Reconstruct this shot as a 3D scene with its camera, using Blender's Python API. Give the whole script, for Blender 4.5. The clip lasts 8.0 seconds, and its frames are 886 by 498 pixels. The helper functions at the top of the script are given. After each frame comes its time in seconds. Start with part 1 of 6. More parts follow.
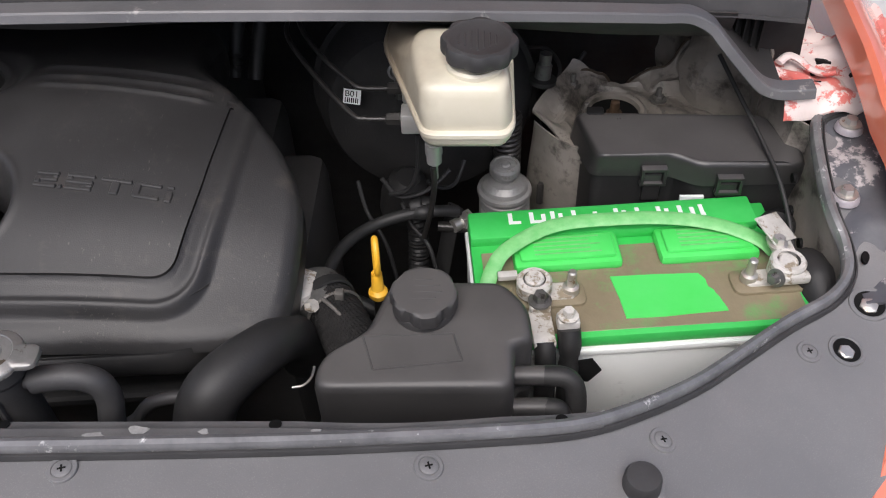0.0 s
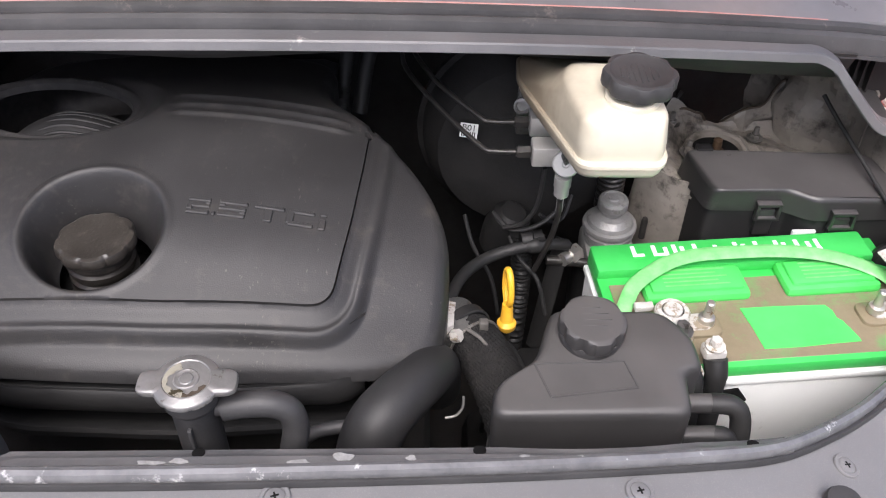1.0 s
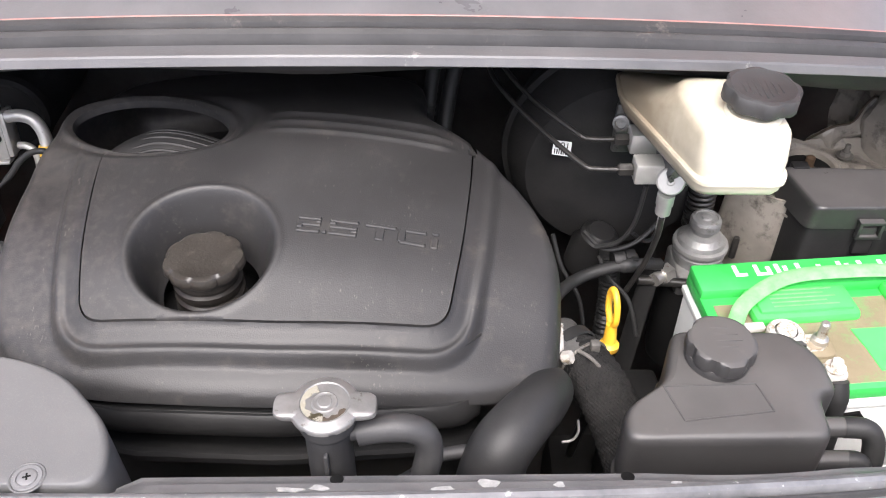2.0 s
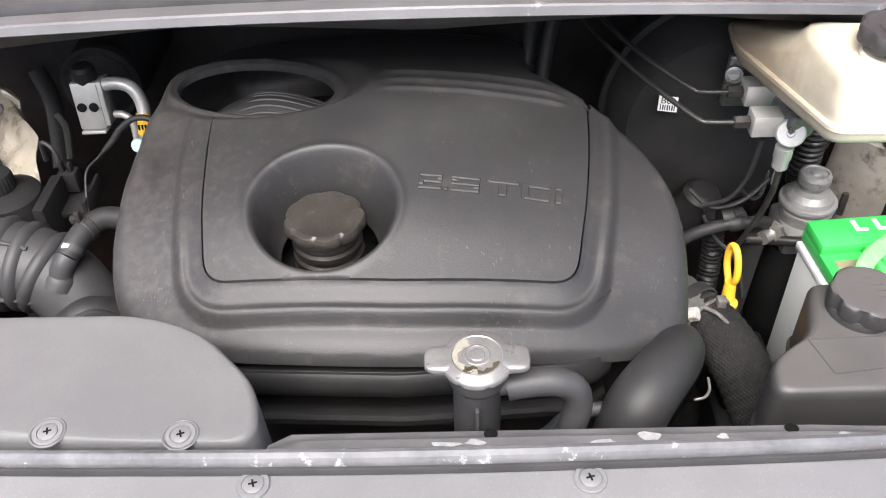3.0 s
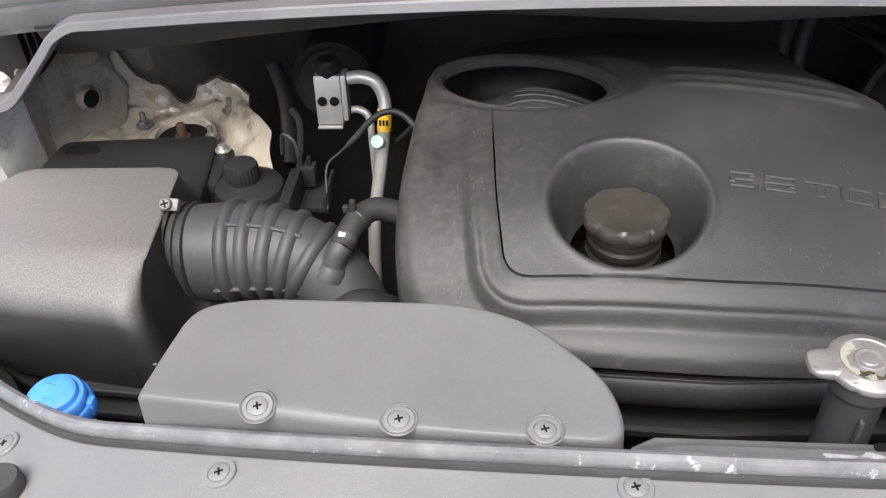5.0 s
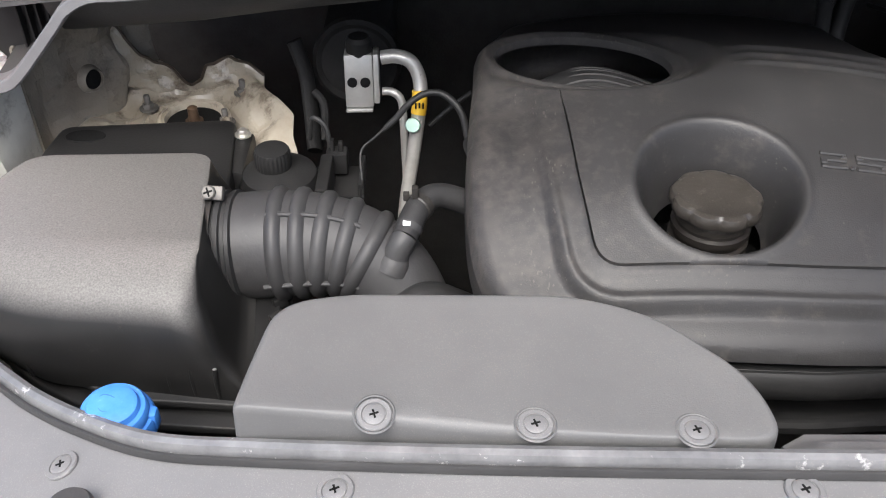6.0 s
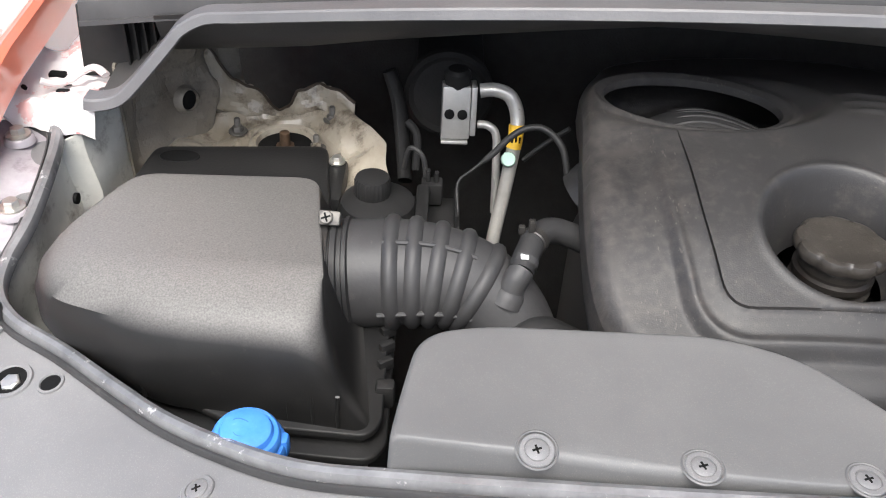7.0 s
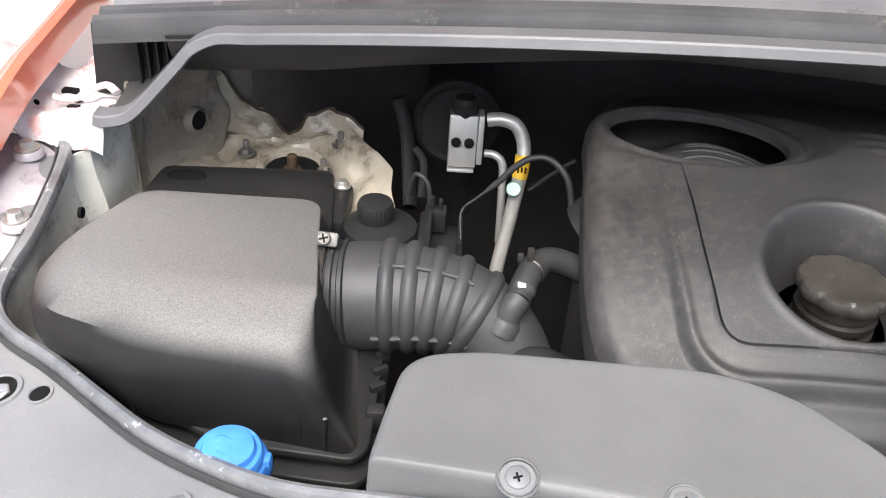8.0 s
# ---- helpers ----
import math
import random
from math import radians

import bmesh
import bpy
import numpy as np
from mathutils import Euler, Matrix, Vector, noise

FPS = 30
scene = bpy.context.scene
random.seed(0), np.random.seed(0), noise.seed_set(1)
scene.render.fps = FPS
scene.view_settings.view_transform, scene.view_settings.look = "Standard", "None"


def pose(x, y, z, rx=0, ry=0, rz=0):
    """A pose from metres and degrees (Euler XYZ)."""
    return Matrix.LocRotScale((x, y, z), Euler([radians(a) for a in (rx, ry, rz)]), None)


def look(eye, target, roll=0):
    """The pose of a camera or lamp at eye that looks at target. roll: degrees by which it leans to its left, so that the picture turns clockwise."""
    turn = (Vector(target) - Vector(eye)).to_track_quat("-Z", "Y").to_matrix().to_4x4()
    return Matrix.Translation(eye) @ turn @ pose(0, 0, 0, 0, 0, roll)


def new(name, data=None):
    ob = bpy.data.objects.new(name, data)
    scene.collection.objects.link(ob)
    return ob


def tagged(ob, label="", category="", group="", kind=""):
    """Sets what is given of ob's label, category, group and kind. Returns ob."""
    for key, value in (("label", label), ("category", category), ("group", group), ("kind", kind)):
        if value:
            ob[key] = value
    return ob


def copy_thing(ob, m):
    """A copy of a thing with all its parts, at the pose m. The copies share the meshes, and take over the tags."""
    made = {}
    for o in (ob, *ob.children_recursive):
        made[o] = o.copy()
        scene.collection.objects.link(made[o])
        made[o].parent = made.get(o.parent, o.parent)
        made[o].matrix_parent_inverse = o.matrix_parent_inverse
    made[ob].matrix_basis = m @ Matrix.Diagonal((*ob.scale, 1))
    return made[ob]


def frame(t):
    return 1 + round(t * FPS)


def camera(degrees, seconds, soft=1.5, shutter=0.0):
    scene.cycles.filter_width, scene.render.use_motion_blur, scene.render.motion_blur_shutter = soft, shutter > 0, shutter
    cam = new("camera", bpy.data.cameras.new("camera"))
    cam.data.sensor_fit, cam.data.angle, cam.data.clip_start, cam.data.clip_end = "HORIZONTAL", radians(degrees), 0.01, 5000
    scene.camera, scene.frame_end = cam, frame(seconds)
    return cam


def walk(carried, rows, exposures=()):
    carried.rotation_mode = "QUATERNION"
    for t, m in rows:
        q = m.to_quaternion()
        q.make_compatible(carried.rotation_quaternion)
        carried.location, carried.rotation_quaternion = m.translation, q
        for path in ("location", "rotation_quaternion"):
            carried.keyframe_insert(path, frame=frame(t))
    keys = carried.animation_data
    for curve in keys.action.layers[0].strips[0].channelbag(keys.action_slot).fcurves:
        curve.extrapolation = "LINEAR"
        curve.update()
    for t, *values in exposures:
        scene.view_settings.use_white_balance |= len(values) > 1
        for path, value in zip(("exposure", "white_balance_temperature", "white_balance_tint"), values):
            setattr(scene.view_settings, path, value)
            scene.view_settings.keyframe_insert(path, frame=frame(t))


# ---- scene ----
cam = camera(54.0, 8.0, soft=1.1)
PATH = [
    (0, (0.367, -0.001, 1.593), (0.301, 1.411, 0.179), -2.4),
    (0.5, (0.261, -0.007, 1.59), (0.254, 1.45, 0.219), -0.7),
    (1, (0.196, -0.014, 1.586), (0.236, 1.473, 0.249), 0.8),
    (1.2, (0.177, -0.012, 1.576), (0.235, 1.487, 0.254), 1.2),
    (2.5, (0.062, 0.002, 1.567), (0.057, 1.524, 0.27), -0.7),
    (3, (0.024, -0.002, 1.545), (-0.007, 1.494, 0.218), -2.1),
    (3.5, (-0.016, -0.004, 1.546), (-0.075, 1.487, 0.214), -1.4),
    (4, (-0.066, -0.005, 1.542), (-0.205, 1.512, 0.246), -3.3),
    (4.5, (-0.114, -0.007, 1.52), (-0.252, 1.539, 0.26), -3.3),
    (5, (-0.17, 0.002, 1.5), (-0.324, 1.551, 0.243), -2.6),
    (5.2, (-0.191, 0.011, 1.496), (-0.346, 1.554, 0.234), -2.2),
    (6.3, (-0.325, 0.036, 1.464), (-0.243, 1.579, 0.194), 2.1),
    (6.5, (-0.349, 0.035, 1.465), (-0.281, 1.583, 0.2), 3.7),
    (7, (-0.378, 0.037, 1.46), (-0.346, 1.633, 0.255), 3.3),
    (7.5, (-0.39, 0.044, 1.457), (-0.386, 1.687, 0.318), 3.5),
    (8, (-0.36, 0.036, 1.452), (-0.381, 1.679, 0.312), 4.2),
]
EXPOSURES = [(0, 0.12, 6150, 12), (0.5, 0.42, 6150, 14), (1, 0.77, 6150, 14), (2.5, 1.46, 6250, 11), (3.5, 1.35, 6250, 9), (4.5, 1.26, 6250, 8), (5, 1.2, 6250, 8), (6.5, 1.05, 6200, 8), (7, 1.1, 6200, 7), (7.5, 1.2, 6200, 7), (8, 1.3, 6200, 7)]
walk(cam, [(t, look(eye, target, roll)) for t, eye, target, roll in PATH], EXPOSURES)

# ---- light ----
world = bpy.data.worlds.new("sky")
scene.world = world
world.use_nodes = True
sky = world.node_tree.nodes.new("ShaderNodeTexSky")
sky.sky_type, sky.sun_disc = "NISHITA", False
sky.sun_elevation, sky.sun_rotation = radians(60), radians(191)
sky.air_density, sky.dust_density, sky.ozone_density = 0.7, 5.0, 0.2
back = world.node_tree.nodes["Background"]
world.node_tree.links.new(sky.outputs["Color"], back.inputs["Color"])
back.inputs["Strength"].default_value = 0.15
sun = new("sun", bpy.data.lights.new("sun", "SUN"))
sun.data.energy, sun.data.angle, sun.data.color = 2.2, radians(50), (1.0, 0.975, 0.945)
sun.matrix_world = look((-1.1, -3.95, 9.0), (0, 0.5, 1))


# ---- materials ----
def material(name, base, rough=0.6, metal=0.0, second=None, spots=None, scale=30.0, amount=0.5, bump=0.15, bscale=400.0,
             spec=0.5, coat=0.0, specks=None, speck_at=0.66, speck_scale=900.0, speck_soft=0.12, spot_at=0.58, spot_scale=18.0, spot_soft=0.06, lit_dust=None, lit_dust_scale=300.0, lit_dust_from=0.72, scratch=None, scratch_at=0.66):
    """A surface of two mixed tones, fine relief, and spots of dust, rust or flaked paint with ragged edges."""
    m = bpy.data.materials.new(name)
    m.use_nodes = True
    n, link = m.node_tree.nodes, m.node_tree.links.new
    p = n["Principled BSDF"]
    co = n.new("ShaderNodeTexCoord")
    wide = n.new("ShaderNodeTexNoise")
    wide.inputs["Scale"].default_value, wide.inputs["Detail"].default_value = scale, 6
    wide.inputs["Roughness"].default_value = 0.65
    fine = n.new("ShaderNodeTexNoise")
    fine.inputs["Scale"].default_value, fine.inputs["Detail"].default_value = bscale, 3
    geo = n.new("ShaderNodeNewGeometry")
    for t in (wide, fine):
        link(geo.outputs["Position"], t.inputs["Vector"])
    ramp = n.new("ShaderNodeValToRGB")
    ramp.color_ramp.elements[0].position, ramp.color_ramp.elements[1].position = 0.3, 0.72
    c2 = second or tuple(min(1, c * 1.35 + 0.01) for c in base)
    ramp.color_ramp.elements[0].color = (*base, 1)
    ramp.color_ramp.elements[1].color = (*[b + (s - b) * amount * 2 if amount < 0.5 else s for b, s in zip(base, c2)], 1)
    link(wide.outputs["Fac"], ramp.inputs["Fac"])
    colour = ramp.outputs["Color"]
    if spots:
        sp = n.new("ShaderNodeTexNoise")
        sp.inputs["Scale"].default_value, sp.inputs["Detail"].default_value, sp.inputs["Roughness"].default_value = spot_scale, 9, 0.72
        link(geo.outputs["Position"], sp.inputs["Vector"])
        sr = n.new("ShaderNodeValToRGB")
        sr.color_ramp.elements[0].position, sr.color_ramp.elements[1].position = spot_at, spot_at + spot_soft
        link(sp.outputs["Fac"], sr.inputs["Fac"])
        mix = n.new("ShaderNodeMixRGB")
        link(sr.outputs["Color"], mix.inputs["Fac"])
        link(colour, mix.inputs["Color1"])
        mix.inputs["Color2"].default_value = (*spots, 1)
        colour = mix.outputs["Color"]
    if specks:
        fl = n.new("ShaderNodeTexNoise")
        fl.inputs["Scale"].default_value, fl.inputs["Detail"].default_value = speck_scale, 2
        link(geo.outputs["Position"], fl.inputs["Vector"])
        lump = n.new("ShaderNodeMath")
        lump.operation = "MULTIPLY_ADD"
        link(wide.outputs["Fac"], lump.inputs[0])
        lump.inputs[1].default_value = 0.35
        link(fl.outputs["Fac"], lump.inputs[2])
        fr = n.new("ShaderNodeValToRGB")
        fr.color_ramp.elements[0].position, fr.color_ramp.elements[1].position = speck_at + 0.175, speck_at + 0.175 + speck_soft
        link(lump.outputs["Value"], fr.inputs["Fac"])
        mix = n.new("ShaderNodeMixRGB")
        link(fr.outputs["Color"], mix.inputs["Fac"])
        link(colour, mix.inputs["Color1"])
        mix.inputs["Color2"].default_value = (*specks, 1)
        colour = mix.outputs["Color"]
    if scratch:
        # Short scuffs in one main direction, in a few worn places.
        aim = n.new("ShaderNodeMapping")
        aim.inputs["Rotation"].default_value, aim.inputs["Scale"].default_value = (0, 0, 0.5), (1, 0.22, 1)
        link(geo.outputs["Position"], aim.inputs["Vector"])
        scuff = n.new("ShaderNodeTexNoise")
        scuff.inputs["Scale"].default_value, scuff.inputs["Detail"].default_value = 420, 2
        link(aim.outputs["Vector"], scuff.inputs["Vector"])
        worn = n.new("ShaderNodeTexNoise")
        worn.inputs["Scale"].default_value, worn.inputs["Detail"].default_value = 21, 3
        link(geo.outputs["Position"], worn.inputs["Vector"])
        both = n.new("ShaderNodeMath")
        both.operation = "MULTIPLY_ADD"
        link(worn.outputs["Fac"], both.inputs[0])
        both.inputs[1].default_value = 0.5
        link(scuff.outputs["Fac"], both.inputs[2])
        cut = n.new("ShaderNodeMapRange")
        cut.inputs["From Min"].default_value, cut.inputs["From Max"].default_value = scratch_at + 0.29, scratch_at + 0.35
        cut.inputs["To Max"].default_value = 0.8
        link(both.outputs["Value"], cut.inputs["Value"])
        mix = n.new("ShaderNodeMixRGB")
        link(cut.outputs["Result"], mix.inputs["Fac"])
        link(colour, mix.inputs["Color1"])
        mix.inputs["Color2"].default_value = (*scratch, 1)
        colour = mix.outputs["Color"]
    if lit_dust:
        # Settled dust, and with it the light on upper faces, painted by their tilt.
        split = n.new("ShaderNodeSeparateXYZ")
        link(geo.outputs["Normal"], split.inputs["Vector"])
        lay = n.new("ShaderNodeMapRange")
        lay.inputs["From Min"].default_value, lay.inputs["From Max"].default_value = lit_dust_from, 1.0
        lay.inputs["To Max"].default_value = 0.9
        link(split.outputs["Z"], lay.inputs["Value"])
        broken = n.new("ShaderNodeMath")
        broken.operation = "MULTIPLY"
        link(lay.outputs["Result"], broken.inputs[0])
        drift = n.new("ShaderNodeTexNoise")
        drift.inputs["Scale"].default_value, drift.inputs["Detail"].default_value = lit_dust_scale, 5
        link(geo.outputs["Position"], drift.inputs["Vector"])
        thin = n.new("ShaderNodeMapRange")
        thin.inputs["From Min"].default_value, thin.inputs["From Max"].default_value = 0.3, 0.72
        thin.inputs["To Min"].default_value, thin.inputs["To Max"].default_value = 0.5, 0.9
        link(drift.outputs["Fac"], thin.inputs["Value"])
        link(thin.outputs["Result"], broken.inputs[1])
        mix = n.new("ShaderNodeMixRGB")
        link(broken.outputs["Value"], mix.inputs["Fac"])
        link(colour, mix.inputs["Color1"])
        mix.inputs["Color2"].default_value = (*lit_dust, 1)
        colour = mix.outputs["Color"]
    link(colour, p.inputs["Base Color"])
    rr = n.new("ShaderNodeMapRange")
    rr.inputs["To Min"].default_value, rr.inputs["To Max"].default_value = max(0.05, rough - 0.1), min(1, rough + 0.12)
    link(wide.outputs["Fac"], rr.inputs["Value"])
    link(rr.outputs["Result"], p.inputs["Roughness"])
    p.inputs["Metallic"].default_value = metal
    p.inputs["Specular IOR Level"].default_value = spec
    p.inputs["Coat Weight"].default_value = coat
    b = n.new("ShaderNodeBump")
    b.inputs["Strength"].default_value, b.inputs["Distance"].default_value = bump, 0.0015
    link(fine.outputs["Fac"], b.inputs["Height"])
    link(b.outputs["Normal"], p.inputs["Normal"])
    return m


def woven(name, base, second, along):
    """Braided sleeve: fine crossed bands over a rubber hose."""
    m = material(name, base, 0.9, second=second, scale=60, spec=0.15)
    n, link = m.node_tree.nodes, m.node_tree.links.new
    geo = n.new("ShaderNodeNewGeometry")
    w = []
    for turn in (0.8, -0.8):
        mp = n.new("ShaderNodeMapping")
        mp.inputs["Rotation"].default_value = (turn * (along == "x"), turn * (along != "x"), turn)
        link(geo.outputs["Position"], mp.inputs["Vector"])
        wave = n.new("ShaderNodeTexWave")
        wave.inputs["Scale"].default_value, wave.inputs["Distortion"].default_value = 120, 0.4
        link(mp.outputs["Vector"], wave.inputs["Vector"])
        w.append(wave)
    mx = n.new("ShaderNodeMath")
    mx.operation = "MAXIMUM"
    link(w[0].outputs["Fac"], mx.inputs[0])
    link(w[1].outputs["Fac"], mx.inputs[1])
    b = n.new("ShaderNodeBump")
    b.inputs["Strength"].default_value, b.inputs["Distance"].default_value = 0.7, 0.001
    link(mx.outputs["Value"], b.inputs["Height"])
    link(b.outputs["Normal"], n["Principled BSDF"].inputs["Normal"])
    return m


M = {}
M["cover"] = material("cover_plastic", (0.0228, 0.0222, 0.0222), 0.4, second=(0.0365, 0.0356, 0.0352), spots=(0.07, 0.062, 0.055), spot_at=0.56, spot_scale=30, spot_soft=0.25, scale=9, bump=0.14, bscale=900, specks=(0.065, 0.061, 0.057), speck_at=0.66, speck_scale=1100, spec=0.34, scratch=(0.08, 0.073, 0.065), scratch_at=0.685)
M["panel"] = material("panel_plastic", (0.14, 0.14, 0.142), 0.48, second=(0.18, 0.178, 0.179), spots=(0.31, 0.29, 0.275), spot_at=0.67, spot_scale=30, spot_soft=0.1, scale=7, bump=0.12, bscale=800, specks=(0.21, 0.206, 0.2), speck_at=0.58, speck_scale=1300)
M["guide"] = material("guide_plastic", (0.115, 0.115, 0.115), 0.48, second=(0.142, 0.141, 0.139), spots=(0.31, 0.285, 0.26), spot_at=0.68, spot_scale=40, scale=10, bump=0.12, bscale=1000, specks=(0.155, 0.151, 0.146), speck_at=0.56, speck_scale=1300, spec=0.35)
M["black"] = material("black_plastic", (0.012, 0.0119, 0.012), 0.42, second=(0.024, 0.0236, 0.0232), spots=(0.055, 0.051, 0.047), spot_at=0.62, spot_scale=40, spot_soft=0.2, scale=15, bump=0.1, spec=0.22)
# The dust layer also paints the bright sheen over the shell's bend.
M["dusty"] = material("dusty_black_plastic", (0.0095, 0.0094, 0.0092), 0.42, second=(0.016, 0.0155, 0.015), spots=(0.035, 0.033, 0.03), spot_at=0.6, spot_scale=60, spot_soft=0.25, scale=12, bump=0.05, bscale=700, spec=0.3, lit_dust=(0.25, 0.24, 0.226), lit_dust_scale=800, lit_dust_from=0.48)
M["tank"] = material("tank_plastic", (0.03, 0.0292, 0.029), 0.42, second=(0.05, 0.048, 0.047), spots=(0.1, 0.09, 0.08), spot_at=0.63, spot_scale=50, spot_soft=0.18, scale=12, bump=0.03, bscale=600, spec=0.4, lit_dust=(0.1, 0.095, 0.09), lit_dust_scale=18, lit_dust_from=0.6)
M["rubber"] = material("rubber", (0.016, 0.016, 0.0162), 0.5, second=(0.032, 0.0315, 0.031), scale=25, bump=0.1, spec=0.35)
M["hose_rubber"] = material("dusty_hose_rubber", (0.018, 0.0178, 0.018), 0.5, second=(0.034, 0.0335, 0.0335), spots=(0.07, 0.066, 0.06), spot_at=0.61, spot_scale=40, spot_soft=0.2, scale=25, bump=0.1, spec=0.35)
M["rubber_grey"] = material("grey_rubber", (0.032, 0.0315, 0.032), 0.5, second=(0.055, 0.054, 0.054), spots=(0.09, 0.085, 0.08), spot_at=0.63, spot_scale=40, spot_soft=0.15, scale=25, bump=0.1, spec=0.4)
M["braid"] = woven("braided_hose", (0.012, 0.0117, 0.0115), (0.026, 0.025, 0.024), "x")
M["seal"] = material("weathered_rubber", (0.1, 0.1, 0.103), 0.22, second=(0.2, 0.2, 0.203), spots=(0.62, 0.61, 0.6), spot_at=0.6, spot_scale=55, spot_soft=0.1, scale=30, bump=0.12, bscale=60, spec=0.9, coat=0.0)
M["cowl_lip"] = material("cowl_lip_plastic", (0.09, 0.09, 0.093), 0.4, second=(0.14, 0.138, 0.14), spots=(0.5, 0.47, 0.43), spot_at=0.63, spot_scale=18, spot_soft=0.1, scale=10)
M["cowl"] = material("cowl_rubber", (0.032, 0.0315, 0.032), 0.5, second=(0.068, 0.066, 0.066), spots=(0.32, 0.275, 0.235), spot_at=0.59, spot_scale=16, spot_soft=0.18, scale=14)
M["scuttle"] = material("scuttle_plastic", (0.13, 0.127, 0.132), 0.3, second=(0.19, 0.185, 0.19), spots=(0.4, 0.37, 0.36), spot_at=0.63, spot_scale=12, spot_soft=0.2, scale=9, bump=0.08, spec=0.7)
M["rail"] = material("rail_paint", (0.085, 0.085, 0.088), 0.42, second=(0.15, 0.148, 0.148), spots=(0.5, 0.5, 0.49), spot_at=0.66, spot_scale=40, spot_soft=0.06, scale=22)
M["dark"] = material("engine_dark", (0.03, 0.0295, 0.029), 0.55, second=(0.06, 0.057, 0.054), scale=14, spec=0.35)
M["felt"] = material("firewall_felt", (0.03, 0.03, 0.0295), 0.9, second=(0.052, 0.051, 0.05), scale=40, bump=0.4, spec=0.25)
M["beige"] = material("beige_metal", (0.26, 0.224, 0.168), 0.32, second=(0.43, 0.39, 0.32), spots=(0.07, 0.048, 0.03), spot_at=0.53, spot_scale=24, spot_soft=0.14, scale=16, amount=1, bump=0.35, bscale=90, spec=0.55, coat=0.15)
M["grime"] = material("grimy_metal", (0.14, 0.127, 0.108), 0.38, second=(0.27, 0.245, 0.215), spots=(0.03, 0.025, 0.02), spot_at=0.51, spot_scale=20, spot_soft=0.14, scale=14, bump=0.3, bscale=120)
M["wing"] = material("inner_wing_metal", (0.5, 0.495, 0.44), 0.34, second=(0.72, 0.71, 0.645), spots=(0.13, 0.1, 0.075), spot_at=0.53, spot_scale=20, spot_soft=0.18, scale=14, amount=1, bump=0.45, bscale=70)
M["apron"] = material("apron_paint", (0.23, 0.205, 0.22), 0.3, second=(0.45, 0.42, 0.435), spots=(0.1, 0.065, 0.075), spot_at=0.55, spot_scale=22, spot_soft=0.2, scale=22, amount=1, bump=0.25, bscale=80, coat=0.3)
M["flake"] = material("flaked_red_paint", (0.6, 0.24, 0.23), 0.42, second=(0.7, 0.5, 0.48), spots=(0.7, 0.66, 0.65), spot_at=0.42, spot_scale=26, spot_soft=0.03, scale=20)
M["red_flake"] = material("flaked_bright_red_paint", (0.56, 0.1, 0.08), 0.42, second=(0.66, 0.26, 0.22), spots=(0.7, 0.6, 0.56), spot_at=0.46, spot_scale=26, spot_soft=0.03, scale=20)
M["red"] = material("orange_red_paint", (0.74, 0.19, 0.11), 0.22, second=(0.78, 0.25, 0.16), scale=4, coat=1.0, bump=0.02)
M["alu"] = material("cast_aluminium", (0.13, 0.128, 0.123), 0.36, 0.6, second=(0.24, 0.236, 0.225), spots=(0.06, 0.054, 0.047), spot_at=0.57, spot_scale=80, scale=50, bump=0.35)
M["bright_alu"] = material("bare_aluminium", (0.42, 0.41, 0.385), 0.36, 0.45, second=(0.54, 0.53, 0.5), spots=(0.2, 0.175, 0.15), spot_at=0.66, spot_scale=60, scale=40, bump=0.15)
M["steel"] = material("zinc_steel", (0.55, 0.53, 0.49), 0.4, 0.85, second=(0.7, 0.68, 0.63), spots=(0.3, 0.2, 0.12), spot_at=0.61, spot_scale=90, scale=60)
M["pipe"] = material("line_steel", (0.022, 0.021, 0.02), 0.32, 0.2, second=(0.045, 0.042, 0.038), scale=60)
M["cap_steel"] = material("radiator_cap_steel", (0.2, 0.196, 0.188), 0.34, 0.5, second=(0.29, 0.283, 0.272), spots=(0.11, 0.1, 0.08), spot_at=0.6, spot_scale=90, scale=50)
M["label"] = material("worn_cap_label", (0.24, 0.225, 0.17), 0.5, second=(0.3, 0.285, 0.25), spots=(0.03, 0.024, 0.01), spot_at=0.54, spot_scale=75, spot_soft=0.03, scale=60)
M["green"] = material("battery_green", (0.035, 0.46, 0.07), 0.42, second=(0.07, 0.56, 0.12), spots=(0.3, 0.42, 0.24), spot_at=0.65, spot_scale=50, spot_soft=0.2, scale=20, bump=0.05)
M["grass_green"] = material("battery_label_green", (0.07, 0.62, 0.1), 0.4, second=(0.1, 0.66, 0.14), spots=(0.25, 0.5, 0.2), spot_at=0.69, spot_scale=90, scale=20, bump=0.03)
M["strap"] = material("battery_strap_green", (0.12, 0.45, 0.12), 0.4, second=(0.24, 0.55, 0.22), scale=80, bump=0.2)
M["grimed_top"] = material("battery_top_grime", (0.19, 0.155, 0.095), 0.6, second=(0.26, 0.22, 0.14), spots=(0.1, 0.36, 0.09), spot_at=0.52, spot_scale=16, spot_soft=0.2, scale=22, bump=0.2)
M["case"] = material("battery_case_white", (0.72, 0.74, 0.72), 0.4, second=(0.8, 0.81, 0.79), spots=(0.4, 0.4, 0.38), spot_at=0.61, spot_scale=14, spot_soft=0.2, scale=6)
M["chip"] = material("bare_paint_chip", (0.2, 0.2, 0.198), 0.7, second=(0.34, 0.34, 0.33), scale=260, amount=1)
M["white"] = material("white_print", (0.78, 0.8, 0.78), 0.5, second=(0.82, 0.83, 0.82), scale=60)
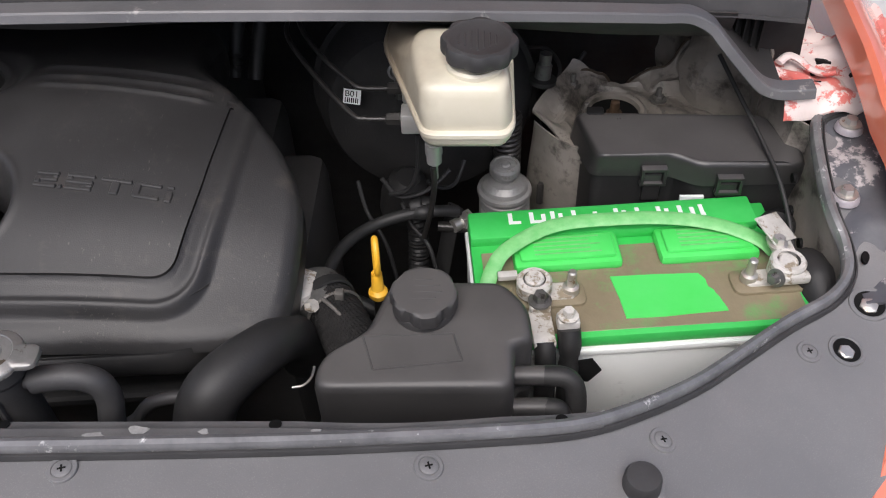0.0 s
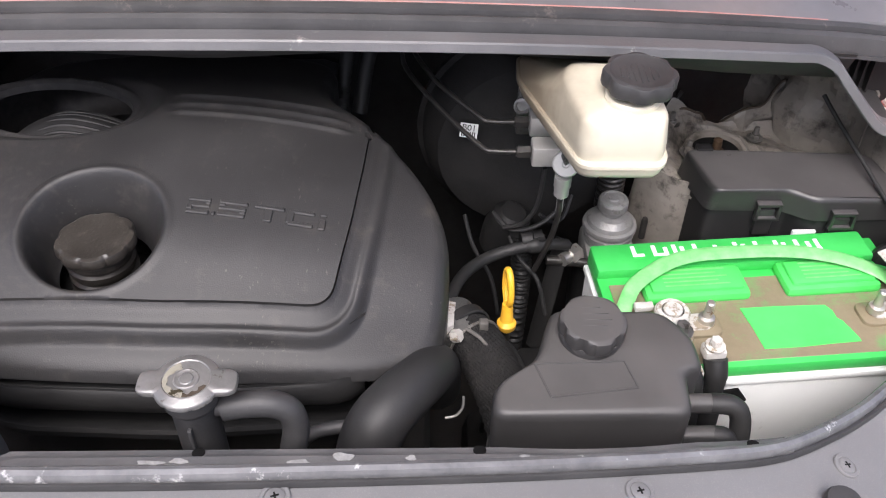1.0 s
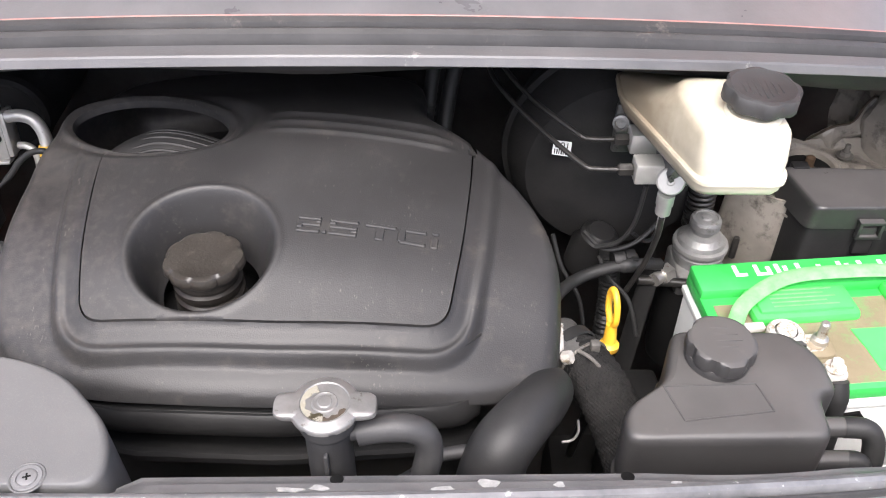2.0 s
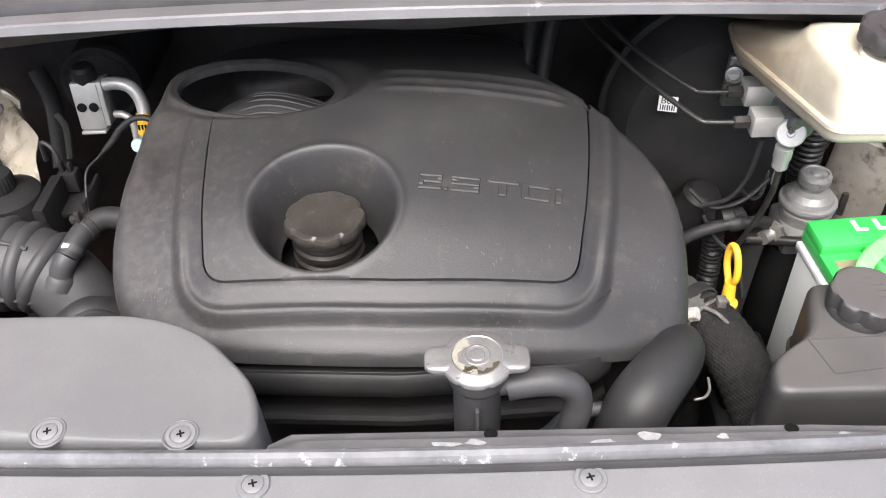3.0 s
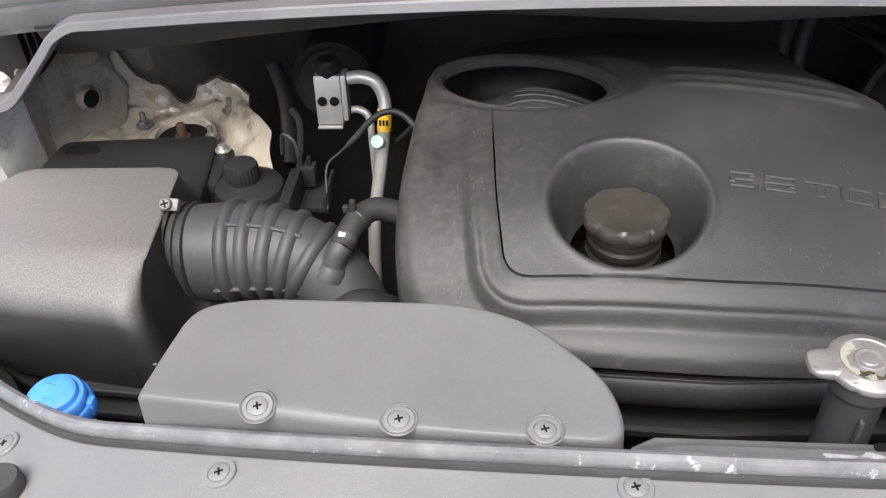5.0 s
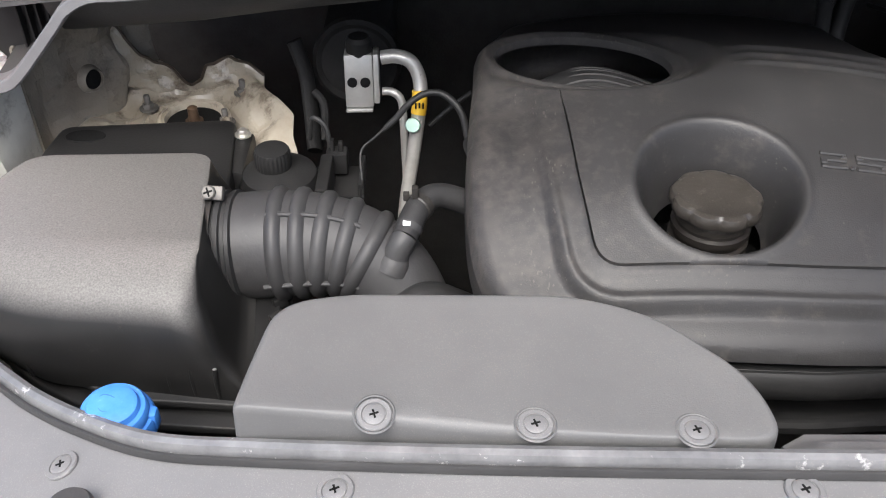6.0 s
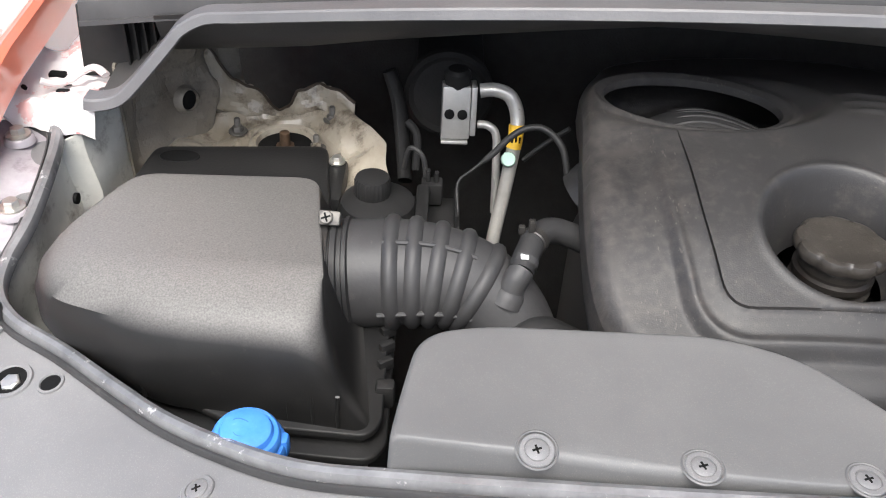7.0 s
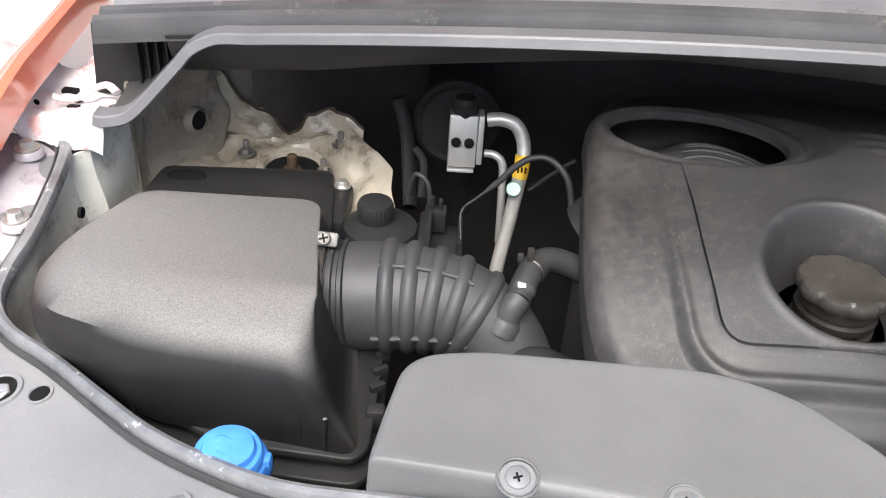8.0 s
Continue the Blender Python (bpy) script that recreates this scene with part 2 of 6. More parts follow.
M["lead"] = material("corroded_lead", (0.5, 0.48, 0.44), 0.6, 0.2, second=(0.68, 0.66, 0.62), spots=(0.3, 0.25, 0.18), spot_at=0.53, spot_scale=70, scale=60, bump=0.4)
M["dark_apron"] = material("dark_apron_paint", (0.06, 0.062, 0.07), 0.3, second=(0.11, 0.112, 0.12), spots=(0.42, 0.38, 0.37), spot_at=0.57, spot_scale=26, spot_soft=0.05, scale=22, bump=0.25, bscale=80, coat=0.3)
M["cast"] = material("rough_cast_aluminium", (0.26, 0.255, 0.245), 0.45, 0.45, second=(0.38, 0.375, 0.36), spots=(0.13, 0.12, 0.105), spot_at=0.58, spot_scale=70, spot_soft=0.15, scale=50, bump=0.45, bscale=260)
M["dull_steel"] = material("dull_brown_steel", (0.1, 0.094, 0.085), 0.5, 0.35, second=(0.18, 0.17, 0.155), spots=(0.05, 0.04, 0.03), spot_at=0.58, spot_scale=120, spot_soft=0.1, scale=90)
M["board"] = material("black_board", (0.018, 0.0178, 0.0176), 0.75, second=(0.032, 0.031, 0.03), scale=24, bump=0.3, spec=0.2)
M["cream"] = material("cream_reservoir_plastic", (0.6, 0.56, 0.43), 0.36, second=(0.67, 0.63, 0.51), spots=(0.42, 0.32, 0.2), spot_at=0.63, spot_scale=20, spot_soft=0.25, scale=10, bump=0.04)
def soiled_shaded(m, side_tone, x0, x1, most=0.85, ragged=0.035, grain=45):
    """Road grime, on the reservoir painted shade too, over the part of a thing below x1, thinning from x0 on, with a
    ragged edge.
    """
    n, link = m.node_tree.nodes, m.node_tree.links.new
    p = n["Principled BSDF"]
    clean = p.inputs["Base Color"].links[0].from_socket
    geo, split, rag, add, ramp, mix = (n.new("ShaderNode" + k) for k in ("NewGeometry", "SeparateXYZ", "TexNoise", "Math", "MapRange", "MixRGB"))
    rag.inputs["Scale"].default_value, rag.inputs["Detail"].default_value = grain, 8
    link(geo.outputs["Position"], split.inputs["Vector"])
    link(geo.outputs["Position"], rag.inputs["Vector"])
    add.operation = "MULTIPLY_ADD"
    link(rag.outputs["Fac"], add.inputs[0])
    add.inputs[1].default_value = ragged
    link(split.outputs["X"], add.inputs[2])
    ramp.inputs["From Min"].default_value, ramp.inputs["From Max"].default_value = x0 + ragged / 2, x1 + ragged / 2
    ramp.inputs["To Min"].default_value, ramp.inputs["To Max"].default_value = most, 0.0
    link(add.outputs["Value"], ramp.inputs["Value"])
    link(ramp.outputs["Result"], mix.inputs["Fac"])
    link(clean, mix.inputs["Color1"])
    mix.inputs["Color2"].default_value = (*side_tone, 1)
    link(mix.outputs["Color"], p.inputs["Base Color"])
    return m


# Brown stain on the reservoir's left side, darkened further for its shade.
soiled_shaded(M["cream"], (0.2, 0.155, 0.105), 0.3, 0.345)
soiled_shaded(M["cover"], (0.115, 0.1, 0.088), -0.36, -0.16, 0.32, 0.55, 120)
M["yellow"] = material("yellow_plastic", (0.82, 0.42, 0.02), 0.4, second=(0.86, 0.5, 0.05), scale=60, bump=0.05)
M["tag_yellow"] = material("yellow_sticker", (0.75, 0.45, 0.03), 0.4, second=(0.8, 0.5, 0.05), scale=60, bump=0.02)
M["mint"] = material("mint_plastic", (0.45, 0.68, 0.56), 0.4, second=(0.52, 0.72, 0.62), scale=60, bump=0.02)
M["blue"] = material("blue_plastic", (0.04, 0.19, 0.62), 0.45, second=(0.08, 0.26, 0.7), spots=(0.16, 0.36, 0.75), spot_at=0.6, spot_scale=120, spot_soft=0.2, scale=60, bump=0.08)
# Darker copy of the blue, painting shade into the moulded lines.
M["dark_blue"] = material("blue_plastic_shade", (0.03, 0.12, 0.45), 0.5, second=(0.04, 0.15, 0.5), scale=40)
M["oilcap"] = material("oil_cap_plastic", (0.026, 0.0225, 0.019), 0.36, second=(0.045, 0.04, 0.034), spots=(0.09, 0.08, 0.066), spot_at=0.56, spot_scale=60, spot_soft=0.2, scale=40, bump=0.25, bscale=300, specks=(0.11, 0.098, 0.08), speck_at=0.66, speck_scale=700, spec=0.5)
M["brown_cap"] = material("oil_neck", (0.012, 0.0105, 0.0095), 0.32, second=(0.026, 0.023, 0.02), scale=50, spec=0.4)
M["rust"] = material("rusty_thread", (0.06, 0.038, 0.024), 0.5, 0.4, second=(0.14, 0.09, 0.055), scale=120)
M["rust_edge"] = material("rusty_torn_edge", (0.03, 0.022, 0.015), 0.7, second=(0.07, 0.05, 0.032), scale=80)
M["tan"] = material("shaded_tan_metal", (0.17, 0.148, 0.118), 0.42, second=(0.28, 0.25, 0.205), spots=(0.05, 0.04, 0.03), spot_at=0.53, spot_scale=26, spot_soft=0.18, scale=12, bump=0.25)
M["dull_red"] = material("dull_red_edge", (0.42, 0.17, 0.15), 0.5, second=(0.5, 0.3, 0.28), scale=60)
M["fuse_black"] = material("fuse_box_plastic", (0.02, 0.0196, 0.0195), 0.3, second=(0.032, 0.031, 0.03), spots=(0.075, 0.07, 0.064), spot_at=0.58, spot_scale=22, spot_soft=0.2, scale=12, bump=0.03, spec=0.5, lit_dust=(0.1, 0.094, 0.092), lit_dust_scale=16, lit_dust_from=0.8)
# Flat black for print; discs of it also paint the shade of holes.
M["ink_and_shade"] = material("black_print_and_shade", (0.006, 0.006, 0.006), 0.6, second=(0.012, 0.012, 0.012), scale=60, spec=0.08)
M["concrete"] = material("pale_concrete", (0.42, 0.41, 0.395), 0.85, second=(0.52, 0.51, 0.49), scale=3, bump=0.3, bscale=120)


# ---- helpers for meshes ----
WHERE = {}


def finish(bm, angle=38):
    bmesh.ops.recalc_face_normals(bm, faces=bm.faces)
    for f in bm.faces:
        f.smooth = True
    for e in bm.edges:
        if len(e.link_faces) == 2 and e.calc_face_angle(0) > radians(angle):
            e.smooth = False
    return bm


def part(name, bm, mat, parent=None, label="", angle=38, normals=True):
    """Links a bmesh, drawn in world metres, as one mesh object under a thing or a part."""
    if normals:
        finish(bm, angle)
    lo = Vector([min(v.co[i] for v in bm.verts) for i in range(3)])
    hi = Vector([max(v.co[i] for v in bm.verts) for i in range(3)])
    c = Vector(((lo.x + hi.x) / 2, (lo.y + hi.y) / 2, lo.z))
    bmesh.ops.translate(bm, verts=bm.verts, vec=-c)
    me = bpy.data.meshes.new(name)
    bm.to_mesh(me)
    bm.free()
    me.materials.append(mat if not isinstance(mat, str) else M[mat])
    ob = new(name, me)
    WHERE[ob.name] = c
    ob.location = c
    if parent:
        ob.parent = parent
        ob.location = c - WHERE[parent.name]
    if label:
        tagged(ob, label)
    return ob


def thing(name, at, label, category, group="", kind=""):
    ob = new(name)
    ob.empty_display_size = 0.02
    ob.location = at
    WHERE[ob.name] = Vector(at)
    return tagged(ob, label, category, group, kind)


def single(name, bm, mat, label, category, group="", kind="", angle=38, normals=True):
    return tagged(part(name, bm, mat, None, "", angle, normals), label, category, group, kind)


def joined(*bms):
    out = bmesh.new()
    for b in bms:
        me = bpy.data.meshes.new("tmp")
        b.to_mesh(me)
        b.free()
        out.from_mesh(me)
        bpy.data.meshes.remove(me)
    return out


def moved(bm, m):
    bmesh.ops.transform(bm, matrix=m, verts=bm.verts)
    return bm


def curve(pts, n=8, closed=False):
    """Points along a smooth line through pts (any dimension)."""
    p = np.array(pts, float)
    k = len(p)
    out = []
    for i in range(k if closed else k - 1):
        a, b, c, d = (p[(i + j) % k] if closed else p[min(max(i + j, 0), k - 1)] for j in (-1, 0, 1, 2))
        for s in range(n):
            t = s / n
            out.append(0.5 * (2 * b + (c - a) * t + (2 * a - 5 * b + 4 * c - d) * t * t + (3 * b - a - 3 * c + d) * t ** 3))
    if not closed:
        out.append(p[-1])
    return np.array(out)


def loft(rings, cap=True, closed=True):
    bm = bmesh.new()
    vs = [[bm.verts.new(p) for p in r] for r in rings]
    k = len(vs[0])
    for a, b in zip(vs, vs[1:]):
        for i in range(k if closed else k - 1):
            j = (i + 1) % k
            bm.faces.new((a[i], a[j], b[j], b[i]))
    if cap and closed:
        bm.faces.new(vs[0][::-1])
        bm.faces.new(vs[-1])
    return bm


def tube(pts, r, seg=14, n=8, cap=True, flat=1.0):
    """A hose or wire through pts; r is a number or a function of the share of the length."""
    c = curve(pts, n)
    rings = []
    up = Vector((0.13, 0.21, 0.97))
    for i, p in enumerate(c):
        d = Vector(c[min(i + 1, len(c) - 1)] - c[max(i - 1, 0)]).normalized()
        a = d.cross(up).normalized()
        up = a.cross(d).normalized()
        rad = float(r(i / (len(c) - 1)) if callable(r) else r)
        rings.append([Vector(p) + rad * (math.cos(q) * a + flat * math.sin(q) * up) for q in (2 * math.pi * s / seg for s in range(seg))])
    return loft(rings, cap)


def lathe(profile, seg=32, at=(0, 0, 0), axis=(0, 0, 1), lobes=None, cap=True):
    """Turned round an axis; lobes(angle, r, z) scales the radius for scalloped caps."""
    rings = []
    for r, z in profile:
        ring = []
        for s in range(seg):
            q = 2 * math.pi * s / seg
            k = lobes(q, r, z) if lobes else 1
            ring.append((r * k * math.cos(q), r * k * math.sin(q), z))
        rings.append(ring)
    bm = loft(rings, cap)
    return moved(bm, Matrix.Translation(at) @ Vector((0, 0, 1)).rotation_difference(Vector(axis)).to_matrix().to_4x4())


def box(x0, x1, y0, y1, z0, z1, bev=0.003, seg=2):
    bm = bmesh.new()
    bmesh.ops.create_cube(bm, size=1)
    for v in bm.verts:
        v.co = ((x0 + x1) / 2 + v.co.x * (x1 - x0), (y0 + y1) / 2 + v.co.y * (y1 - y0), (z0 + z1) / 2 + v.co.z * (z1 - z0))
    if bev:
        bmesh.ops.bevel(bm, geom=bm.edges[:], offset=bev, segments=seg, profile=0.5, affect="EDGES")
    return bm


def slab(outline, z0, z1, bev=0.003, seg=2, taper=0.0, top=None):
    """A prism on a plan outline with a rounded upper edge; top(x, y) may shape the upper face."""
    o = np.array(outline, float)
    c = o.mean(0)
    rings = []
    levels = [(z0, taper, 0)] + [(z1 - bev + bev * math.sin(a), 0, bev * (1 - math.cos(a))) for a in (math.pi / 2 * s / seg for s in range(seg + 1))]
    for z, tp, ins in levels:
        ring = []
        for x, y in o:
            d = np.array((x, y)) - c
            size = np.linalg.norm(d) + 1e-9
            q = c + d * (1 + (tp - ins) / size)
            ring.append((q[0], q[1], z + (top(x, y) if top and z > z0 else 0)))
        rings.append(ring)
    if top:
        for k in (0.85, 0.65, 0.45, 0.25, 0.08):
            q = c + (o - c) * k
            rings.append([(x, y, z1 + top(x, y)) for x, y in q])
    return loft(rings)


def rounded(pts, r, n=5):
    """A plan outline with rounded corners."""
    out = []
    k = len(pts)
    for i in range(k):
        a, b, c = (Vector(pts[(i + j) % k]) for j in (-1, 0, 1))
        da, dc = (a - b), (c - b)
        m = min(r, da.length * 0.45, dc.length * 0.45)
        p, q = b + da.normalized() * m, b + dc.normalized() * m
        for s in range(n + 1):
            t = s / n
            out.append(tuple((1 - t) ** 2 * p + 2 * t * (1 - t) * b + t * t * q))
    return out


def sheet(rows, thick=0.003, down=(0, 0, -1)):
    """A plate through rows of points, with thickness."""
    d = Vector(down) * thick
    bm = bmesh.new()
    top = [[bm.verts.new(p) for p in r] for r in rows]
    low = [[bm.verts.new(Vector(p) + d) for p in r] for r in rows]
    n, k = len(rows), len(rows[0])
    for i in range(n - 1):
        for j in range(k - 1):
            bm.faces.new((top[i][j], top[i][j + 1], top[i + 1][j + 1], top[i + 1][j]))
            bm.faces.new((low[i][j], low[i + 1][j], low[i + 1][j + 1], low[i][j + 1]))
    for j in range(k - 1):
        bm.faces.new((top[0][j], low[0][j], low[0][j + 1], top[0][j + 1]))
        bm.faces.new((top[-1][j + 1], low[-1][j + 1], low[-1][j], top[-1][j]))
    for i in range(n - 1):
        bm.faces.new((top[i + 1][0], low[i + 1][0], low[i][0], top[i][0]))
        bm.faces.new((top[i][-1], low[i][-1], low[i + 1][-1], top[i + 1][-1]))
    return bm


def lettering(text, size, m, depth=0.0006, place=None, squash=1.0):
    """Letters of the built-in font as a mesh, laid by the pose m, or by place(x, y) vertex by vertex."""
    cu = bpy.data.curves.new("letters", "FONT")
    cu.body, cu.size, cu.extrude, cu.align_x, cu.align_y = text, size, depth, "CENTER", "CENTER"
    cu.offset = 0.0007 if place else 0.0
    ob = bpy.data.objects.new("letters", cu)
    scene.collection.objects.link(ob)
    me = bpy.data.meshes.new_from_object(ob.evaluated_get(bpy.context.evaluated_depsgraph_get()))
    bm = bmesh.new()
    bm.from_mesh(me)
    bpy.data.objects.remove(ob)
    bpy.data.curves.remove(cu)
    bpy.data.meshes.remove(me)
    moved(bm, m @ Matrix.Diagonal((squash, 1, 1, 1)))
    if place:
        for v in bm.verts:
            v.co.z += place(v.co.x, v.co.y)
    return bm


def bolt(at, r=0.006, h=0.006, axis=(0, 0, 1), washer=1.6):
    """Hexagon head on a washer."""
    a = lathe([(r * washer, 0), (r * washer, h * 0.25), (r * 1.05, h * 0.3)], 20, at, axis)
    b = lathe([(r, h * 0.25), (r, h * 0.9), (r * 0.85, h * 1.1)], 6, at, axis)
    return joined(a, b)


def clear_height(bm, x, y):
    """The height of a surface under a point of the plan."""
    from mathutils import bvhtree
    bm.normal_update()
    hit = bvhtree.BVHTree.FromBMesh(bm).ray_cast(Vector((x, y, 3)), Vector((0, 0, -1)))
    return (hit[0], hit[1]) if hit[0] else (Vector((x, y, 1.05)), Vector((0, 0, 1)))


# ---- the bay's shell ----
# The rubber lip along the front, from the car's middle to its right: x, y, z. The left is its mirror.
LIP = [(0.0, 0.305, 1.1035), (0.16, 0.308, 1.102), (0.275, 0.316, 1.0945), (0.385, 0.332, 1.079), (0.445, 0.348, 1.064), (0.495, 0.374, 1.05),
       (0.54, 0.404, 1.037), (0.58, 0.436, 1.028), (0.632, 0.476, 1.022), (0.676, 0.504, 1.021), (0.698, 0.53, 1.024), (0.702, 0.558, 1.032),
       (0.696, 0.592, 1.045), (0.697, 0.64, 1.058), (0.702, 0.68, 1.066), (0.712, 0.702, 1.068), (0.742, 0.714, 1.07)]
EDGE = [(0.0, 0.03, 1.09), (0.18, 0.035, 1.086), (0.31, 0.05, 1.072), (0.42, 0.09, 1.05), (0.5, 0.15, 1.03), (0.56, 0.215, 1.012),
        (0.605, 0.27, 1.0), (0.64, 0.31, 0.992), (0.672, 0.34, 0.988), (0.71, 0.38, 0.99), (0.745, 0.42, 0.996), (0.775, 0.47, 1.004),
        (0.795, 0.52, 1.015), (0.805, 0.58, 1.03), (0.81, 0.62, 1.04), (0.812, 0.66, 1.046), (0.815, 0.7, 1.052)]


def both_sides(half):
    return [(-x, y, z) for x, y, z in half[:0:-1]] + list(half)


lip_line, edge_line = curve(both_sides(LIP), 6), curve(both_sides(EDGE), 6)

ground = bmesh.new()
bmesh.ops.create_grid(ground, x_segments=8, y_segments=8, size=60)
single("ground", ground, "concrete", "pale bright concrete yard", "ground", kind="structure")

# Grille panel in front of and beside the lip.
rows = []
for k in range(13):
    t = k / 12
    rows.append([(a[0] + (b[0] - a[0]) * t, a[1] + (b[1] - a[1]) * t, a[2] + (b[2] - a[2]) * t - 0.004 + 0.006 * math.sin(math.pi * t)) for a, b in zip(lip_line, edge_line)])
panel_bm = sheet(rows, 0.004)
panel_probe = panel_bm.copy()
front_panel = thing("front_panel", (0, 0.2, 1.08), "dark grey plastic panel over the radiator support", "car panel", kind="structure")
part("panel_shell", panel_bm, "panel", front_panel)

# The lip itself: a bulb on a grip.
bead_pts = [(-0.006, -0.003), (-0.006, 0.003), (-0.0045, 0.0062), (-0.001, 0.0078), (0.0025, 0.0068), (0.004, 0.0035), (0.0042, -0.003)]
grip_pts = [(0.0043, -0.003), (0.0043, 0.0006), (0.0055, 0.0006), (0.006, 0.0024), (0.0072, 0.0024), (0.0079, 0.0008), (0.0079, -0.003)]


def along_lip(profile):
    rings = []
    for i, p in enumerate(lip_line):
        d = Vector(lip_line[min(i + 1, len(lip_line) - 1)] - lip_line[max(i - 1, 0)]).normalized()
        side = Vector((d.y, -d.x, 0)).normalized()
        up = side.cross(d) if side.cross(d).z > 0 else d.cross(side)
        rings.append([Vector(p) + side * a + up * b for a, b in profile])
    return loft(rings)


seal = thing("bonnet_seal", (0, 0.4, 1.05), "weathered grey rubber seal with white paint specks along the panel edge", "rubber seal")
part("seal_bead", along_lip(bead_pts), "seal", seal)
part("seal_grip", along_lip(grip_pts), "rubber_grey", seal, "dark rubber grip")

# Painted cross rail behind the lip.
rail_rows = []
xs = np.linspace(-0.098, 0.46, 40)
for y, z in ((0.315, 1.088), (0.318, 1.0985), (0.3255, 1.0965), (0.3285, 1.0925), (0.335, 1.0905), (0.337, 1.084), (0.337, 1.03)):
    row = []
    for x in xs:
        k = np.interp(x, (-0.098, -0.085), (0.4, 0)) if y > 0.325 else 0
        bend = 0.035 * max(0, (x - 0.25) / 0.2) ** 2
        drop = np.interp(x, (0.25, 0.385, 0.46), (0, 0.014, 0.034))
        row.append((x, y + bend * 0.8 - k * 0.02, z - drop))
    rail_rows.append(row)
cross_rail = thing("cross_rail", (0.18, 0.33, 1.03), "grey painted steel rail with chipped white paint", "car panel", kind="structure")
part("rail_plate", sheet(rail_rows, 0.003), "rail", cross_rail)
for x in (0.043, 0.232, 0.43):
    part("rail_hole", lathe([(0.0045, 0.0), (0.0045, 0.0006)], 14, (x, 0.3312 + (0.02 if x > 0.4 else 0), 1.0922 - (0.024 if x > 0.4 else 0)), (0, 0.25, 1)), "ink_and_shade", cross_rail, "dark punched hole")
for x, y, a, b in ((0.141, 0.327, 0.0065, 0.0045), (0.112, 0.319, 0.007, 0.002), (0.186, 0.326, 0.0035, 0.002), (0.3, 0.322, 0.006, 0.0016), (0.325, 0.328, 0.006, 0.0018), (0.014, 0.322, 0.009, 0.002), (0.033, 0.325, 0.006, 0.0022), (0.262, 0.331, 0.0035, 0.002)):
    y = min(max(0.3195, y - 0.004), 0.3235)
    z = np.interp(y, (0.318, 0.3255), (1.0985, 1.0965)) + 0.0004 - np.interp(x, (0.25, 0.385), (0, 0.014))
    o = [(x + a * math.cos(q) * (1 + 0.25 * math.sin(3 * q + x * 90)), y + b * math.sin(q) * (1 + 0.3 * math.cos(2 * q + x * 50))) for q in (2 * math.pi * s / 18 for s in range(18))]
    part("paint_chip", slab(o, z - 0.0006, z + 0.0003, 0.0002, 1), "chip", cross_rail, "white bare paint chip")

# Inner wings, front wall, floor and firewall.
for s in (-1, 1):
    hang = [tuple(p) for p in lip_line[::2] if s * p[0] > 0.44 and p[1] < 0.69]
    hang = sorted(hang, key=lambda p: p[1]) + [(s * 0.688, 0.7, 1.072), (s * 0.682, 0.74, 1.082), (s * 0.678, 0.78, 1.086), (s * 0.672, 0.83, 1.08), (s * 0.66, 0.9, 1.07)]
    rows = []
    for x, y, z0 in hang:
        rows.append([(x - s * (0.001 + 0.03 * t + 0.005 * math.sin(t * 30 + y * 25) * min(1, 8 * t)), y + 0.002, z0 - 0.005 - 0.6 * t) for t in np.linspace(0, 1, 22) ** 1.6])
    wing = thing("inner_wing", (s * 0.68, 0.68, 0.45), "pale grey-green dirty inner wing sheet metal" if s < 0 else "grimy brown-grey inner wing sheet metal", "car panel", kind="structure")
    part("wing_sheet", sheet(rows, 0.003, (s, 0, 0)), "wing" if s < 0 else "grime", wing)
    for y, z, r in ((0.6, 0.995, 0.005), (0.612, 0.97, 0.004), (0.585, 0.965, 0.003), (0.64, 1.0, 0.006), (0.56, 0.985, 0.004), (0.655, 1.03, 0.005)):
        part("punched_hole", lathe([(r, 0), (r, 0.003)], 14, (s * 0.684, y, z), (-s, 0, 0)), "ink_and_shade", wing, "dark punched hole")
single("front_wall", box(-0.52, 0.52, 0.25, 0.28, 0.4, 1.07, 0.004), "dark", "black radiator shroud wall", "wall", kind="structure")
single("firewall", box(-0.75, 0.75, 1.0, 1.04, 0.3, 1.24, 0.01), "felt", "black felt-covered firewall", "wall", kind="structure")
single("bay_floor", box(-0.75, 0.75, 0.25, 1.02, 0.38, 0.42, 0.004), "dark", "dark oily undertray", "floor", kind="structure")

# Body outside the bay: bumper, wings, bonnet hinges.
for s in (-1, 1):
    rows = []
    for y in np.linspace(0.33, 1.7, 40):
        x0 = np.interp(y, (0.33, 0.5, 0.65, 0.8, 1.7), (0.66, 0.755, 0.733, 0.735, 0.76))
        z0 = np.interp(y, (0.33, 0.5, 0.6, 0.7, 0.85, 1.7), (0.975, 1.03, 1.11, 1.14, 1.155, 1.2))
        rows.append([(s * x0, y, z0 - 0.03), (s * (x0 + 0.002), y, z0 - 0.002), (s * (x0 + 0.007), y, z0 + 0.003), (s * (x0 + 0.015), y, z0), (s * (x0 + 0.035), y, z0 - 0.019), (s * (x0 + 0.06), y, z0 - 0.045), (s * (x0 + 0.085), y, z0 - 0.1), (s * (x0 + 0.1), y, z0 - 0.3), (s * (x0 + 0.1), y, 0.5)])
    single("front_wing", sheet(rows, 0.002, (0, 0, -1)), "red", "glossy orange-red front wing", "car panel", kind="structure")
rows = []
